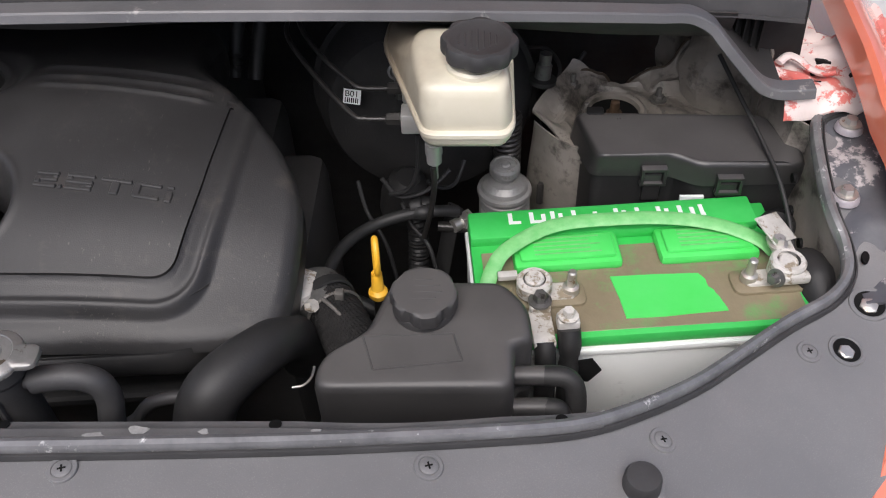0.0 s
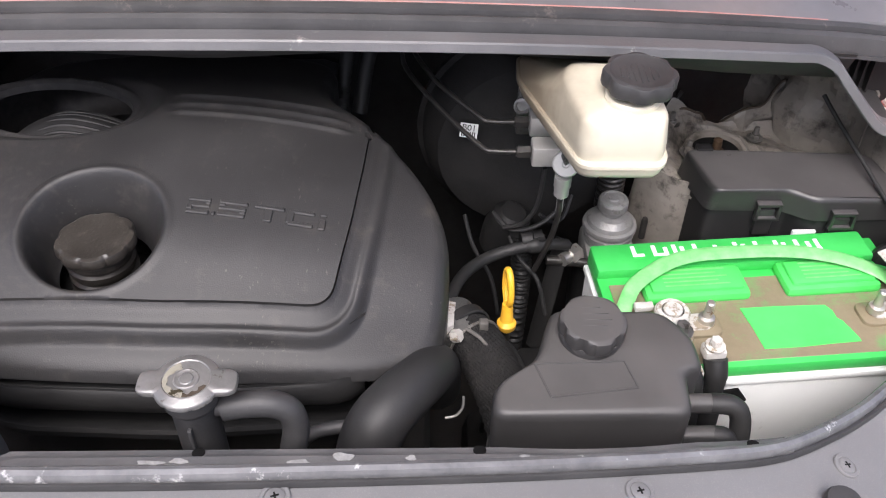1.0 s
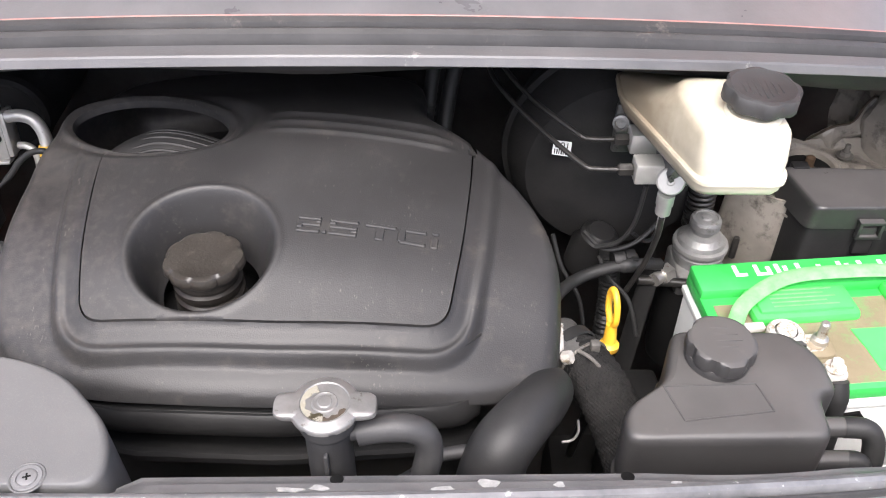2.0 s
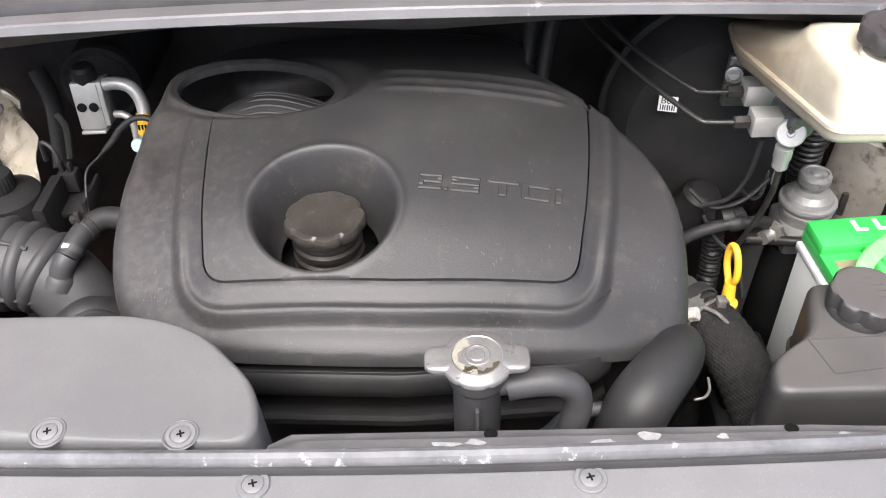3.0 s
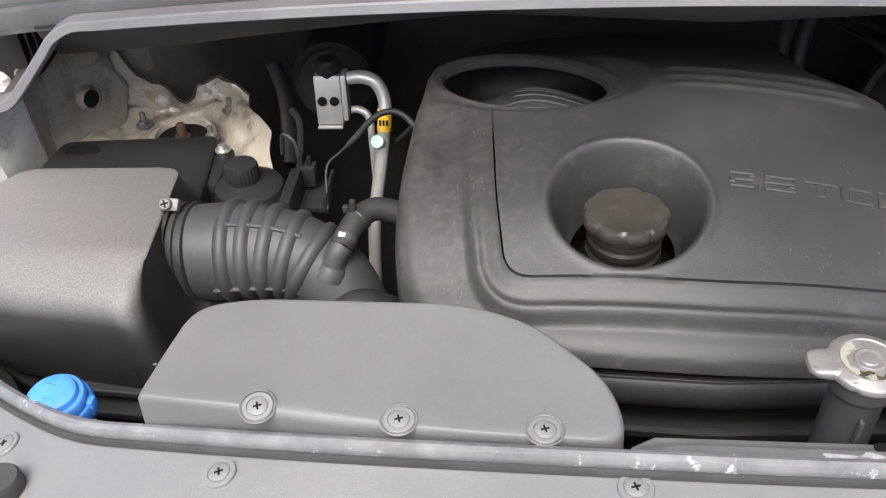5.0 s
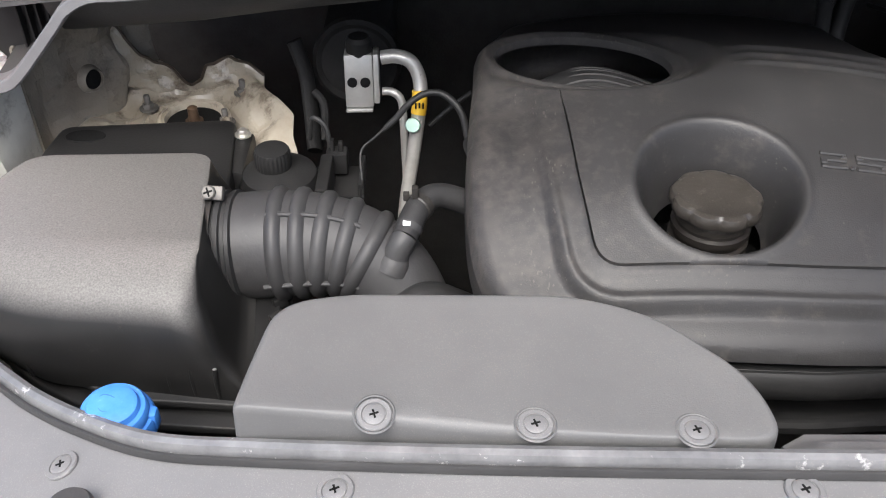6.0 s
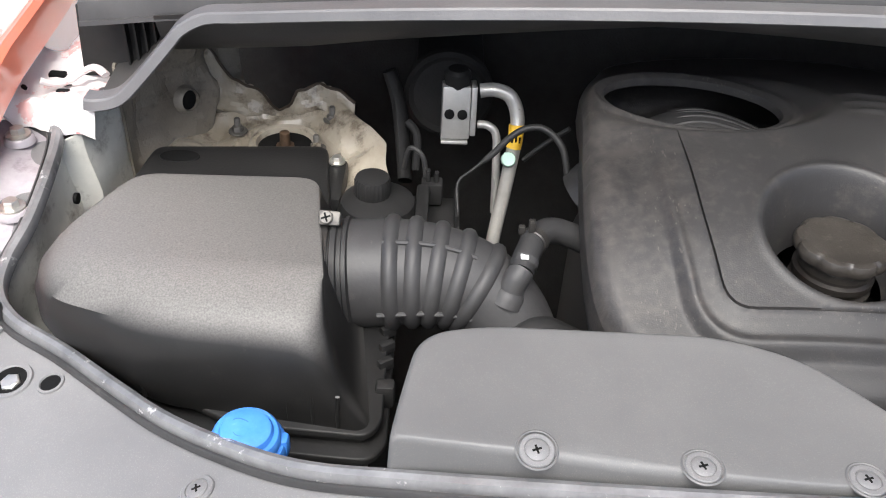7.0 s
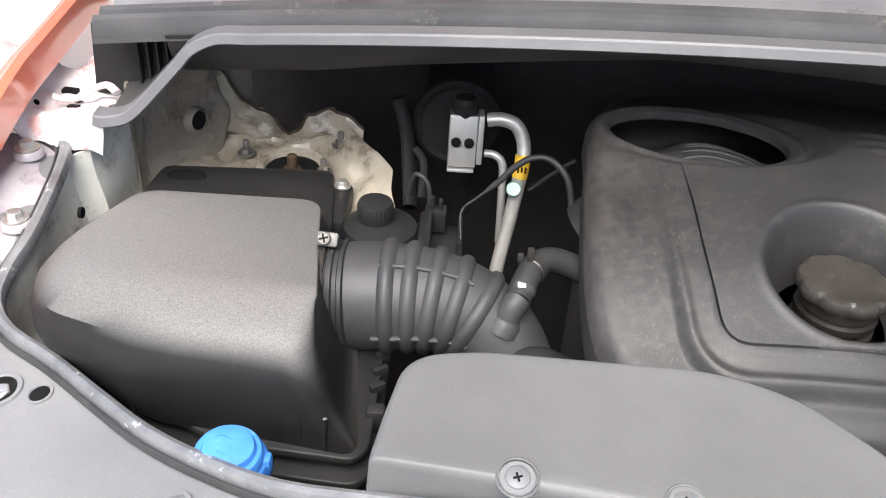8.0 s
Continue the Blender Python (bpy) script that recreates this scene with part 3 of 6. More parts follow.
for z, o in ((0.97, 0.0), (0.955, 0.02), (0.9, 0.06), (0.7, 0.09), (0.45, 0.07)):
    rows.append([(x * (1 + o * 0.6), y - o * (1 - 0.5 * abs(x)), min(z, zz - 0.02) if z > 0.94 else z) for x, y, zz in edge_line[::3]])
single("bumper", sheet(rows, 0.004, (0, 1, 0)), "red", "orange-red front bumper", "car bumper", kind="structure")

for s in (-1, 1):
    hinge = thing("hinge_plate", (s * 0.74, 0.74, 1.08), "bonnet hinge plate with flaking red paint over pale primer", "car panel", kind="structure")
    flaked = "flake" if s < 0 else "red_flake"

    def plate_z(x, y):
        return 1.068 + 0.02 * min(1, max(0, y - 0.698) / 0.012) + 0.035 * max(0, x - 0.74) / 0.05 + 0.03 * max(0, y - 0.78) + 0.012 * abs(noise.noise((x * 34, y * 34, 2 + s))) + 0.004 * math.sin(y * 60 + x * 40)

    rows = []
    for x in np.linspace(0.668, 0.79, 25):
        edge = 0.80 + 0.02 * abs(x - 0.745) / 0.04 + 0.006 * noise.noise((x * 90, 3, s))
        rows.append([(s * (x + 0.006 * math.sin((y - 0.64) * 22)), y, plate_z(x, y)) for y in np.linspace(0.697 + 0.1 * max(0, x - 0.712), edge, 25)])
    plate_bm = sheet(rows, 0.003)
    plate_probe = plate_bm.copy()
    part("plate", plate_bm, flaked, hinge)
    side = [[(s * (x + 0.004 * math.sin(y * 40)), y, 1.094 + 0.04 * (y - 0.8) + 0.01 * (x - 0.69)) for y in np.linspace(0.795, 0.98, 12)] for x in np.linspace(0.682, 0.728, 7)]
    part("inner_flange", sheet(side, 0.003), flaked, hinge, "flaked red flange beside the cowl")
    ridge = [(s * (0.676 + 0.05 * t), 0.752 - 0.012 * t + 0.01 * math.sin(t * 5), 1.099 + 0.004 * math.sin(t * 7)) for t in np.linspace(0, 1, 6)]
    part("plate_ridge", tube(ridge, 0.005, 10, 4, flat=0.6), flaked, hinge, "pressed ridge of the plate")
    # Dark box added under the gap in place of the recess's shade.
    part("hinge_shade_box", box(min(s * 0.69, s * 0.8), max(s * 0.69, s * 0.8), 0.79, 1.0, 0.98, 1.0, 0.002), "dark", hinge, "dark box standing in for the hinge recess's shade")
    for x, y, a, b in ((0.704, 0.722, 0.0055, 0.0035), (0.727, 0.768, 0.0075, 0.0045), (0.713, 0.752, 0.003, 0.005), (0.748, 0.742, 0.003, 0.003)):
        p, nrm = clear_height(plate_probe, s * x, y)
        m = Matrix.Translation(p) @ Vector((0, 0, 1)).rotation_difference(nrm if nrm.z > 0 else -nrm).to_matrix().to_4x4()
        part("plate_hole", moved(slab(rounded([(-a, -b), (a, -b), (a, b), (-a, b)], 0.002, 3), -0.004, 0.0009, 0.0003, 1), m), "ink_and_shade", hinge, "dark rectangular slot")
    plate_probe.free()
    part("hinge_bolt", bolt((s * 0.768, 0.772, 1.116), 0.007, 0.007), "apron", hinge)
    apron = thing("wing_apron", (s * 0.74, 0.62, 1.03), "chalky purple-grey headlamp apron with stained paint" if s < 0 else "dark slate headlamp apron with flaking pale paint", "car panel", kind="structure")
    rows = []
    for x in np.linspace(0.706, 0.80, 16):
        rows.append([(s * x, y, np.interp(y, (0.52, 0.56, 0.6, 0.64, 0.68, 0.71), (1.018, 1.03, 1.043, 1.054, 1.062, 1.064)) + 0.012 * math.sin(12 * (x - 0.7)) + 0.0025 * math.sin(y * 90) + 0.003 * noise.noise((x * 40, y * 40, s))) for y in np.linspace(0.5, 0.708, 24)])
    part("apron_sheet", sheet(rows, 0.004), "apron" if s < 0 else "dark_apron", apron)
    slot = [(0.0075 * math.cos(q), 0.0035 * math.sin(q)) for q in np.linspace(0, 2 * math.pi, 17)[:-1]]
    part("apron_slot", moved(slab(slot, -0.002, 0.0012, 0.0004, 1), pose(s * 0.716, 0.545, 1.031, 0, 0, 70)), "ink_and_shade", apron, "dark oval slot")
    gusset_rows = [[(s * (x + 0.05 * (0.70 - y)), y, 1.075 + 0.004 * math.sin(y * 70) + 0.01 * (x - 0.765) / 0.03) for y in np.linspace(0.56, 0.69, 10)] for x in (0.757, 0.765, 0.78, 0.795)]
    part("apron_brace", sheet(gusset_rows, 0.003), "wing", apron, "pale folded edge brace")
    for x, y, z in ((0.734, 0.685, 1.069), (0.712, 0.606, 1.049)):
        part("apron_bolt", bolt((s * x, y, z + 0.003), 0.0065, 0.007), "steel", apron, "zinc hexagon bolt")
        part("bolt_boss", lathe([(0.0135, -0.003), (0.0125, 0.0015), (0.011, 0.003)], 20, (s * x, y, z)), "apron", apron)

# Cowl: lip, ridged seal, louvred scuttle, end feet.
cowl = thing("cowl_panel", (0, 0.75, 1.13), "weathered dark grey plastic windscreen cowl with ridged seal", "car panel", kind="structure")


def cowl_z(x):
    return 1.2345 - 0.055 * (min(abs(x), 0.62) / 0.57) ** 2


def cowl_y(x):
    return 0.632 + 0.074 * (min(abs(x), 0.62) / 0.57) ** 2


end = [(0.592, 0.706, 1.168), (0.604, 0.704, 1.155), (0.624, 0.701, 1.133), (0.645, 0.699, 1.111), (0.657, 0.699, 1.103), (0.672, 0.699, 1.1), (0.7, 0.701, 1.1)]
line = [(-min(x, 0.68), y, z) for x, y, z in end[::-1]] + [(x, cowl_y(x), cowl_z(x)) for x in np.linspace(-0.57, 0.57, 41)] + end
line = curve(line, 3)
rings = []
for i, p in enumerate(line):
    d = Vector(line[min(i + 1, len(line) - 1)] - line[max(i - 1, 0)])
    d.y = 0
    d.normalize()
    up = Vector((0, 1, 0)).cross(d) * -1
    if up.z < 0:
        up = -up
    thin = float(np.interp(abs(p[0]), (0.58, 0.65), (1, 1.1)))
    rings.append([Vector(p) + Vector((0, a, 0)) + up * b * thin for a, b in ((0.005, -0.0095), (0.0012, -0.0092), (0.0, -0.008), (0.0025, -0.0015), (0.004, 0.0), (0.02, 0.0005), (0.02, -0.0095))])
part("cowl_lip", loft(rings), "cowl_lip", cowl, "pale grey weathered front lip", 22)
prof = [(0.02, -0.012), (0.0205, -0.008), (0.0225, -0.008), (0.0235, 0.0), (0.026, 0.0075), (0.0305, 0.0102), (0.035, 0.0085), (0.0372, 0.002), (0.038, -0.006), (0.0405, -0.006), (0.0415, 0.002), (0.044, 0.0095), (0.049, 0.012), (0.0535, 0.0105), (0.0555, 0.004), (0.056, -0.004), (0.0585, -0.004), (0.0595, 0.003), (0.062, 0.006), (0.064, -0.004)]
rings = []
for x in np.linspace(-0.685, 0.685, 64):
    z = cowl_z(x) - 0.12 * max(0, abs(x) - 0.62)
    rings.append([(x, cowl_y(x) + a, z + b) for a, b in prof])
part("ridged_seal", loft(rings), "cowl", cowl, "dark ridged rubber seal")
rows = []
for a, b in ((0.064, 0.0), (0.067, 0.0065), (0.075, 0.0095), (0.13, 0.03), (0.25, 0.075), (0.36, 0.115)):
    rows.append([(x, cowl_y(x) + a, cowl_z(x) - 0.003 + b) for x in np.linspace(-0.68, 0.68, 40)])
part("scuttle", sheet(rows, 0.004), "scuttle", cowl, "grey plastic scuttle")
part("red_edge", tube([(x, cowl_y(x) + 0.0668, cowl_z(x) + 0.0042) for x in np.linspace(-0.6, 0.6, 17)], 0.0012, 8), "dull_red", cowl, "thin dull red line behind the ridged seal")
for i in range(26):
    for j in range(3):
        x, a = -0.56 + i * 0.0105, 0.108 + j * 0.009
        z = cowl_z(x) - 0.003 + np.interp(a, (0.075, 0.13), (0.0095, 0.03)) + 0.0004
        part("louvre_slot", box(x - 0.004, x + 0.004, cowl_y(x) + a - 0.0028, cowl_y(x) + a + 0.0028, z - 0.002, z + 0.0014, 0), "ink_and_shade", cowl)
rows = []
for b, a in ((-0.006, 0.018), (-0.03, 0.03), (-0.05, 0.05), (-0.064, 0.08), (-0.068, 0.12), (-0.064, 0.3)):
    rows.append([(x, cowl_y(x) + a, cowl_z(x) + b * (1.0 - 0.35 * max(0, 1 - abs(abs(x) - 0.2) / 0.3))) for x in np.linspace(-0.62, 0.62, 40)])
part("cowl_front", sheet(rows, 0.003, (0, 1, 0)), "dark", cowl, "black lower cowl wall")
for s in (-1, 1):
    wall = [[(s * x, y + 0.016 + k * 0.028, z - 0.006 + 0.003 * k) for x, y, z in [(0.565, 0.704, 1.178)] + end[:6]] for k in range(5)]
    part("cowl_end", sheet(wall, 0.004), "dark", cowl, "black end wall of the cowl")
    closing = []
    for x in np.linspace(0.598, 0.704, 14):
        low = float(np.interp(x, [p[0] for p in end], [p[2] for p in end])) - 0.012
        closing.append([(s * x, 0.772 + 0.012 * k / 5, max(low, 1.07) + (1.172 - 0.2 * (x - 0.598) - max(low, 1.07)) * k / 5) for k in range(6)])
    part("cowl_side", sheet(closing, 0.003, (0, 1, 0)), "black", cowl, "black closing wall at the cowl's end")
    for k in range(6):
        x = 0.612 + k * 0.009
        part("end_rib", box(min(s * x, s * (x + 0.0018)), max(s * x, s * (x + 0.0018)), 0.767, 0.777, 1.15 - 0.0085 * k - 0.012, 1.166 - 0.003 * k, 0), "black", cowl)

# Windscreen base behind the cowl.
screen = sheet([[(x, 1.05, 1.28) for x in np.linspace(-0.72, 0.72, 9)], [(x * 0.9, 1.75, 1.85) for x in np.linspace(-0.72, 0.72, 9)]], 0.005)
single("windscreen", screen, "ink_and_shade", "dark windscreen glass", "window", kind="structure")

# Strut towers.
for s in (-1, 1):
    cx, cy, cz = s * 0.526, 0.8, 1.0
    tower = thing("strut_tower", (cx, cy, 0.7), "beige metal strut tower with torn insulation and rust" if s < 0 else "brown-grey dirty strut tower sheet metal", "car body part", kind="structure")
    paint = "beige" if s < 0 else "grime"

    def crumple(u, v, w):
        u, v = u + 0.012 * noise.noise((u * 14, v * 14, w)), v + 0.012 * noise.noise((u * 14, v * 14, w + 5))
        out = 0
        for k, (freq, size) in enumerate(((9, 0.34), (13, 0.3), (21, 0.22), (30, 0.15), (52, 0.08), (80, 0.05))):
            turn = 2.4 * k + 0.37 * w
            q = (u * math.cos(turn) + v * math.sin(turn)) * freq + 0.61 * k + 0.13 * w
            out += size * abs(2 * (q - math.floor(q)) - 1)
        return out

    g = []
    for i in range(57):
        row = []
        for j in range(45):
            y = 0.70 + 0.15 * j / 44
            right = float(np.interp(y, (0.7, 0.733, 0.782, 0.826, 0.852, 0.9), (0.116, 0.109, 0.1, 0.064, 0.042, 0.03) if s < 0 else (0.03, 0.05, 0.09, 0.064, 0.042, 0.03))) + 0.0015 * math.sin(y * 130)
            x = cx + s * 0.13 - s * (0.13 + right) * i / 56
            r = math.hypot(x - cx, y - cy + 0.01)
            rim = (1 - i / 56) * (0.13 + right)
            z = cz - 1.05 * max(0, r - 0.115) + 0.006 * math.exp(-((r - 0.054) / 0.006) ** 2)
            z += 0.032 * math.exp(-(rim / 0.024) ** 2) * min(1, max(0, (y - 0.73) / 0.07)) + 0.012 * max(0, (y - 0.833) / 0.017) ** 2
            k = min(1, max(0, (r - 0.05) / 0.02)) * min(1, 0.25 + rim / 0.03)
            row.append((x, y, max(z + k * (0.021 * crumple(x, y, 3) - 0.011), 0.72)))
        g.append(row)
    part("tower_sheet", sheet(g, 0.003), paint, tower, angle=11)
    # Crumpled wall behind the tower, torn along its upper edge.
    tops = ((-0.16, 1.085), (-0.085, 1.08), (-0.066, 1.052), (-0.045, 1.047), (-0.03, 1.034), (-0.02, 1.013), (-0.006, 1.022), (0.004, 1.042), (0.03, 1.05), (0.05, 1.047), (0.075, 1.03))
    g, torn = [], []
    for i in range(61):
        dx = -0.16 + 0.225 * i / 60
        zt = (0 if s < 0 else -0.018) + float(np.interp(dx, [a for a, _ in tops], [b for _, b in tops])) + 0.003 * noise.noise((dx * 160, 1, s))
        row = []
        for k in range(17):
            t = k / 16
            z = 0.985 + (zt - 0.985) * t
            row.append((cx - s * dx, 0.848 + 0.1 * max(0, -dx - 0.05) - 0.5 * max(0, dx - 0.03) - 0.026 * crumple(dx, z, 21) + 0.014 + 0.006 * t, z))
        g.append(row)
        torn.append(row[-1])
    part("torn_wall", sheet(g, 0.003, (0, 1, 0)), paint, tower, "crumpled sheet with a torn upper edge", 11)
    part("torn_edge", tube(torn[::2], 0.0016, 6, 2), "rust_edge", tower, "brown rusted tear")
    part("tower_ring", lathe([(0.027, 0.002), (0.0285, 0.008), (0.032, 0.0095), (0.0355, 0.007), (0.037, -0.004)], 40, (cx, cy - 0.01, cz + 0.009), cap=False), paint, tower)
    part("tower_opening", lathe([(0.028, 0), (0.028, 0.001)], 32, (cx, cy - 0.01, cz + 0.0105)), "ink_and_shade", tower, "dark strut opening")
    part("strut_stem", joined(lathe([(0.009, 0), (0.009, 0.008), (0.0055, 0.009), (0.005, 0.022), (0.0035, 0.023)], 12, (cx, cy - 0.01, cz + 0.005))), "rust", tower, "rusty threaded strut stem")
    for dx, dy in ((-0.053, 0.018), (0.042, 0.035), (0.031, -0.009)):
        foot = (cx - s * dx, cy + dy, cz + (0.018 if dy > 0.03 else 0.009))
        part("strut_stud", joined(bolt(foot, 0.006, 0.006), lathe([(0.0032, 0), (0.0032, 0.015), (0.0024, 0.016)], 10, foot)), "dull_steel", tower, "dark nut on a stud")
    fold = []
    for t in np.linspace(0, 1, 34):
        fold.append([(s * (0.672 - 0.085 * t + 0.012 * math.sin(t * 9) - (0.026 * crumple(t * 0.2, k * 0.007, 31) - 0.012) * min(1, 5 * t)), 0.765 + 0.135 * t, 0.95 + 0.15 * k / 21 + 0.01 * t) for k in range(22)])
    # The left wall takes a darker tan that paints the shadow it lies in.
    part("folded_wall", sheet(fold, 0.003, (s, 0.4, 0)), "tan" if s < 0 else "grime", tower, angle=11)
    if s > 0:
        continue
    hc, hn = (s * 0.622, 0.795, 1.056), (-s * 0.85, -0.5, 0.1)
    part("access_hole", lathe([(0.0095, 0), (0.0095, 0.006)], 20, hc, hn), "ink_and_shade", tower, "dark round access hole")
    part("hole_flange", lathe([(0.0095, 0.0), (0.0105, 0.0085), (0.012, 0.007), (0.014, 0.0)], 28, hc, hn, cap=False), "tan", tower)


# ---- push fasteners ----
def fastener(at, normal, group):
    f = thing("push_fastener", (0, 0, 0), "round dark grey plastic push fastener with a cross slot", "fastener", group)
    part("washer", lathe([(0.0101, -0.002), (0.0101, 0.0014), (0.0095, 0.0021), (0.0072, 0.0021), (0.0069, 0.0013)], 32), "panel", f)
    part("pin", lathe([(0.0066, 0.0), (0.0064, 0.0019), (0.0055, 0.0025), (0.002, 0.0026)], 28), "panel", f)
    for a in (0.3, 0.3 + math.pi / 2):
        part("slot", moved(box(-0.0027, 0.0027, -0.0006, 0.0006, 0.0024, 0.0029, 0), pose(0, 0, 0, 0, 0, math.degrees(a))), "ink_and_shade", f)
    return f


first = None
spots = [(s * x, y) for x, y in ((0.1, 0.292), (0.337, 0.304), (0.504, 0.349), (0.645, 0.452)) for s in (-1, 1)]
spots = [p for p in spots if p != (-0.645, 0.452)]
for x, y in spots:
    p, nrm = clear_height(panel_probe, x, y)
    m = Matrix.Translation(p) @ Vector((0, 0, 1)).rotation_difference(nrm if nrm.z > 0 else -nrm).to_matrix().to_4x4()
    if first is None:
        first = fastener(p, nrm, "panel fasteners")
        first.matrix_world = m
    else:
        copy_thing(first, m)
# Rubber bump stops and holes in the panel.
for s in (-1, 1):
    for x, y in ((0.482, 0.308), (0.699, 0.508)):
        if s > 0 and x > 0.6:
            continue
        p, nrm = clear_height(panel_probe, s * x, y)
        stop = thing("bump_stop", p, "round black rubber bonnet bump stop", "rubber stop", "bump stops")
        part("stop_base", lathe([(0.0165, 0), (0.0165, 0.002), (0.015, 0.003)], 28, p), "panel", stop)
        part("stop_head", lathe([(0.0135, 0.002), (0.013, 0.013), (0.0115, 0.0155), (0.006, 0.016)], 28, p), "rubber_grey", stop)
    for x, y, r in ((0.71, 0.502, 0.013), (0.678 if s > 0 else 0.662, 0.456, 0.0115), (0.632, 0.452, 0.007)):
        if (s > 0 and x < 0.65) or (s < 0 and x > 0.7):
            continue
        p, nrm = clear_height(panel_probe, s * x, y)
        hole = thing("panel_hole", p, "round recessed access hole with a bolt inside", "hole", "panel holes", kind="structure")
        up = nrm if nrm.z > 0 else -nrm
        part("hole_rim", lathe([(r * 1.35, 0.0002), (r * 1.3, 0.0016), (r * 1.08, 0.0018), (r, 0.001), (r * 0.97, -0.003)], 32, p, up, cap=False), "panel", hole)
        # A black disc on the panel paints the shade inside the hole.
        part("hole_dark", lathe([(r, 0.0006), (r * 0.98, 0.0009)], 32, p, up), "ink_and_shade", hole, "dark opening")
        if r > 0.01:
            part("hole_bolt", lathe([(r * 0.62, 0.0009), (r * 0.6, 0.0022), (r * 0.5, 0.003)], 6, p + Vector((-s * r * 0.12, -r * 0.2, 0)), up), "steel", hole, "pale hexagon bolt")
panel_probe.free()

# The bonnet stands propped open on its rear hinges.
def bonnet_rows(u0, u1, t0, t1, off):
    out = []
    for t in np.linspace(t0, t1, 12):
        out.append([(x * (1 - 0.08 * t), 0.95 - 0.5 * t + 0.03 * math.sin(math.pi * t) - off - 0.04 * (x / 0.72) ** 2, 1.32 + 0.74 * t - off * 0.5) for x in np.linspace(u0, u1, 17)])
    return out


bonnet = thing("bonnet", (0, 0.94, 1.32), "orange-red bonnet propped wide open", "car bonnet", kind="structure")
part("bonnet_skin", sheet(bonnet_rows(-0.72, 0.72, 0, 1, 0), 0.01, (0, 1, 0.5)), "red", bonnet)
# Unseen dark pad, added to keep red bounced light off the bay.
part("bonnet_bounce_pad", sheet(bonnet_rows(-0.62, 0.62, 0.12, 0.92, 0.012), 0.008, (0, 1, 0.5)), "felt", bonnet, "unseen black pad added to cut the bonnet's red bounce")


# ---- engine cover ----
OUT = [(-0.20, 0.835), (-0.06, 0.845), (0.085, 0.84), (0.1, 0.78), (0.106, 0.735), (0.143, 0.692), (0.176, 0.654), (0.203, 0.611), (0.2155, 0.571), (0.216, 0.53), (0.21, 0.485), (0.197, 0.465),
       (0.172, 0.453), (0.11, 0.443), (-0.02, 0.435), (-0.14, 0.441), (-0.195, 0.453), (-0.238, 0.476), (-0.257, 0.51), (-0.262, 0.56), (-0.259, 0.628), (-0.253, 0.69), (-0.249, 0.745), (-0.232, 0.795)]
cover_line = curve(OUT, 6, closed=True)
WELL, HOLE = (-0.082, 0.543), (-0.16, 0.706)
PANEL = np.array(rounded([(-0.187, 0.64), (-0.1815, 0.55), (-0.173, 0.4865), (-0.02, 0.482), (0.117, 0.4865), (0.1325, 0.56), (0.1405, 0.62), (0.146, 0.69), (0.12, 0.80), (-0.19, 0.80)], 0.019, 6))


CROWN = curve([(0.40, 1.041), (0.42, 1.052), (0.46, 1.074), (0.49, 1.09), (0.525, 1.108), (0.557, 1.12), (0.6, 1.132), (0.65, 1.139), (0.70, 1.138), (0.75, 1.128), (0.82, 1.112), (0.9, 1.1)], 12)


def base_z(x, y):
    z = np.interp(y, CROWN[:, 0], CROWN[:, 1])
    return z - 0.5 * (x + 0.06) ** 2


def distance(px, py, poly, closed=True):
    """Distance to a polygon's edge and whether inside."""
    p = np.array(poly, float)
    q = np.roll(p, -1, 0)
    best = np.full(px.shape, 9.0)
    inside = np.zeros(px.shape, bool)
    for (ax, ay), (bx, by) in zip(p, q):
        dx, dy = bx - ax, by - ay
        t = np.clip(((px - ax) * dx + (py - ay) * dy) / (dx * dx + dy * dy + 1e-12), 0, 1)
        best = np.minimum(best, np.hypot(px - ax - t * dx, py - ay - t * dy))
        with np.errstate(divide="ignore", invalid="ignore"):
            inside ^= ((ay > py) != (by > py)) & (px < (bx - ax) * (py - ay) / (by - ay + 1e-15) + ax)
    return best, inside


def step(a, b, v):
    t = np.clip((v - a) / (b - a), 0, 1)
    return t * t * (3 - 2 * t)


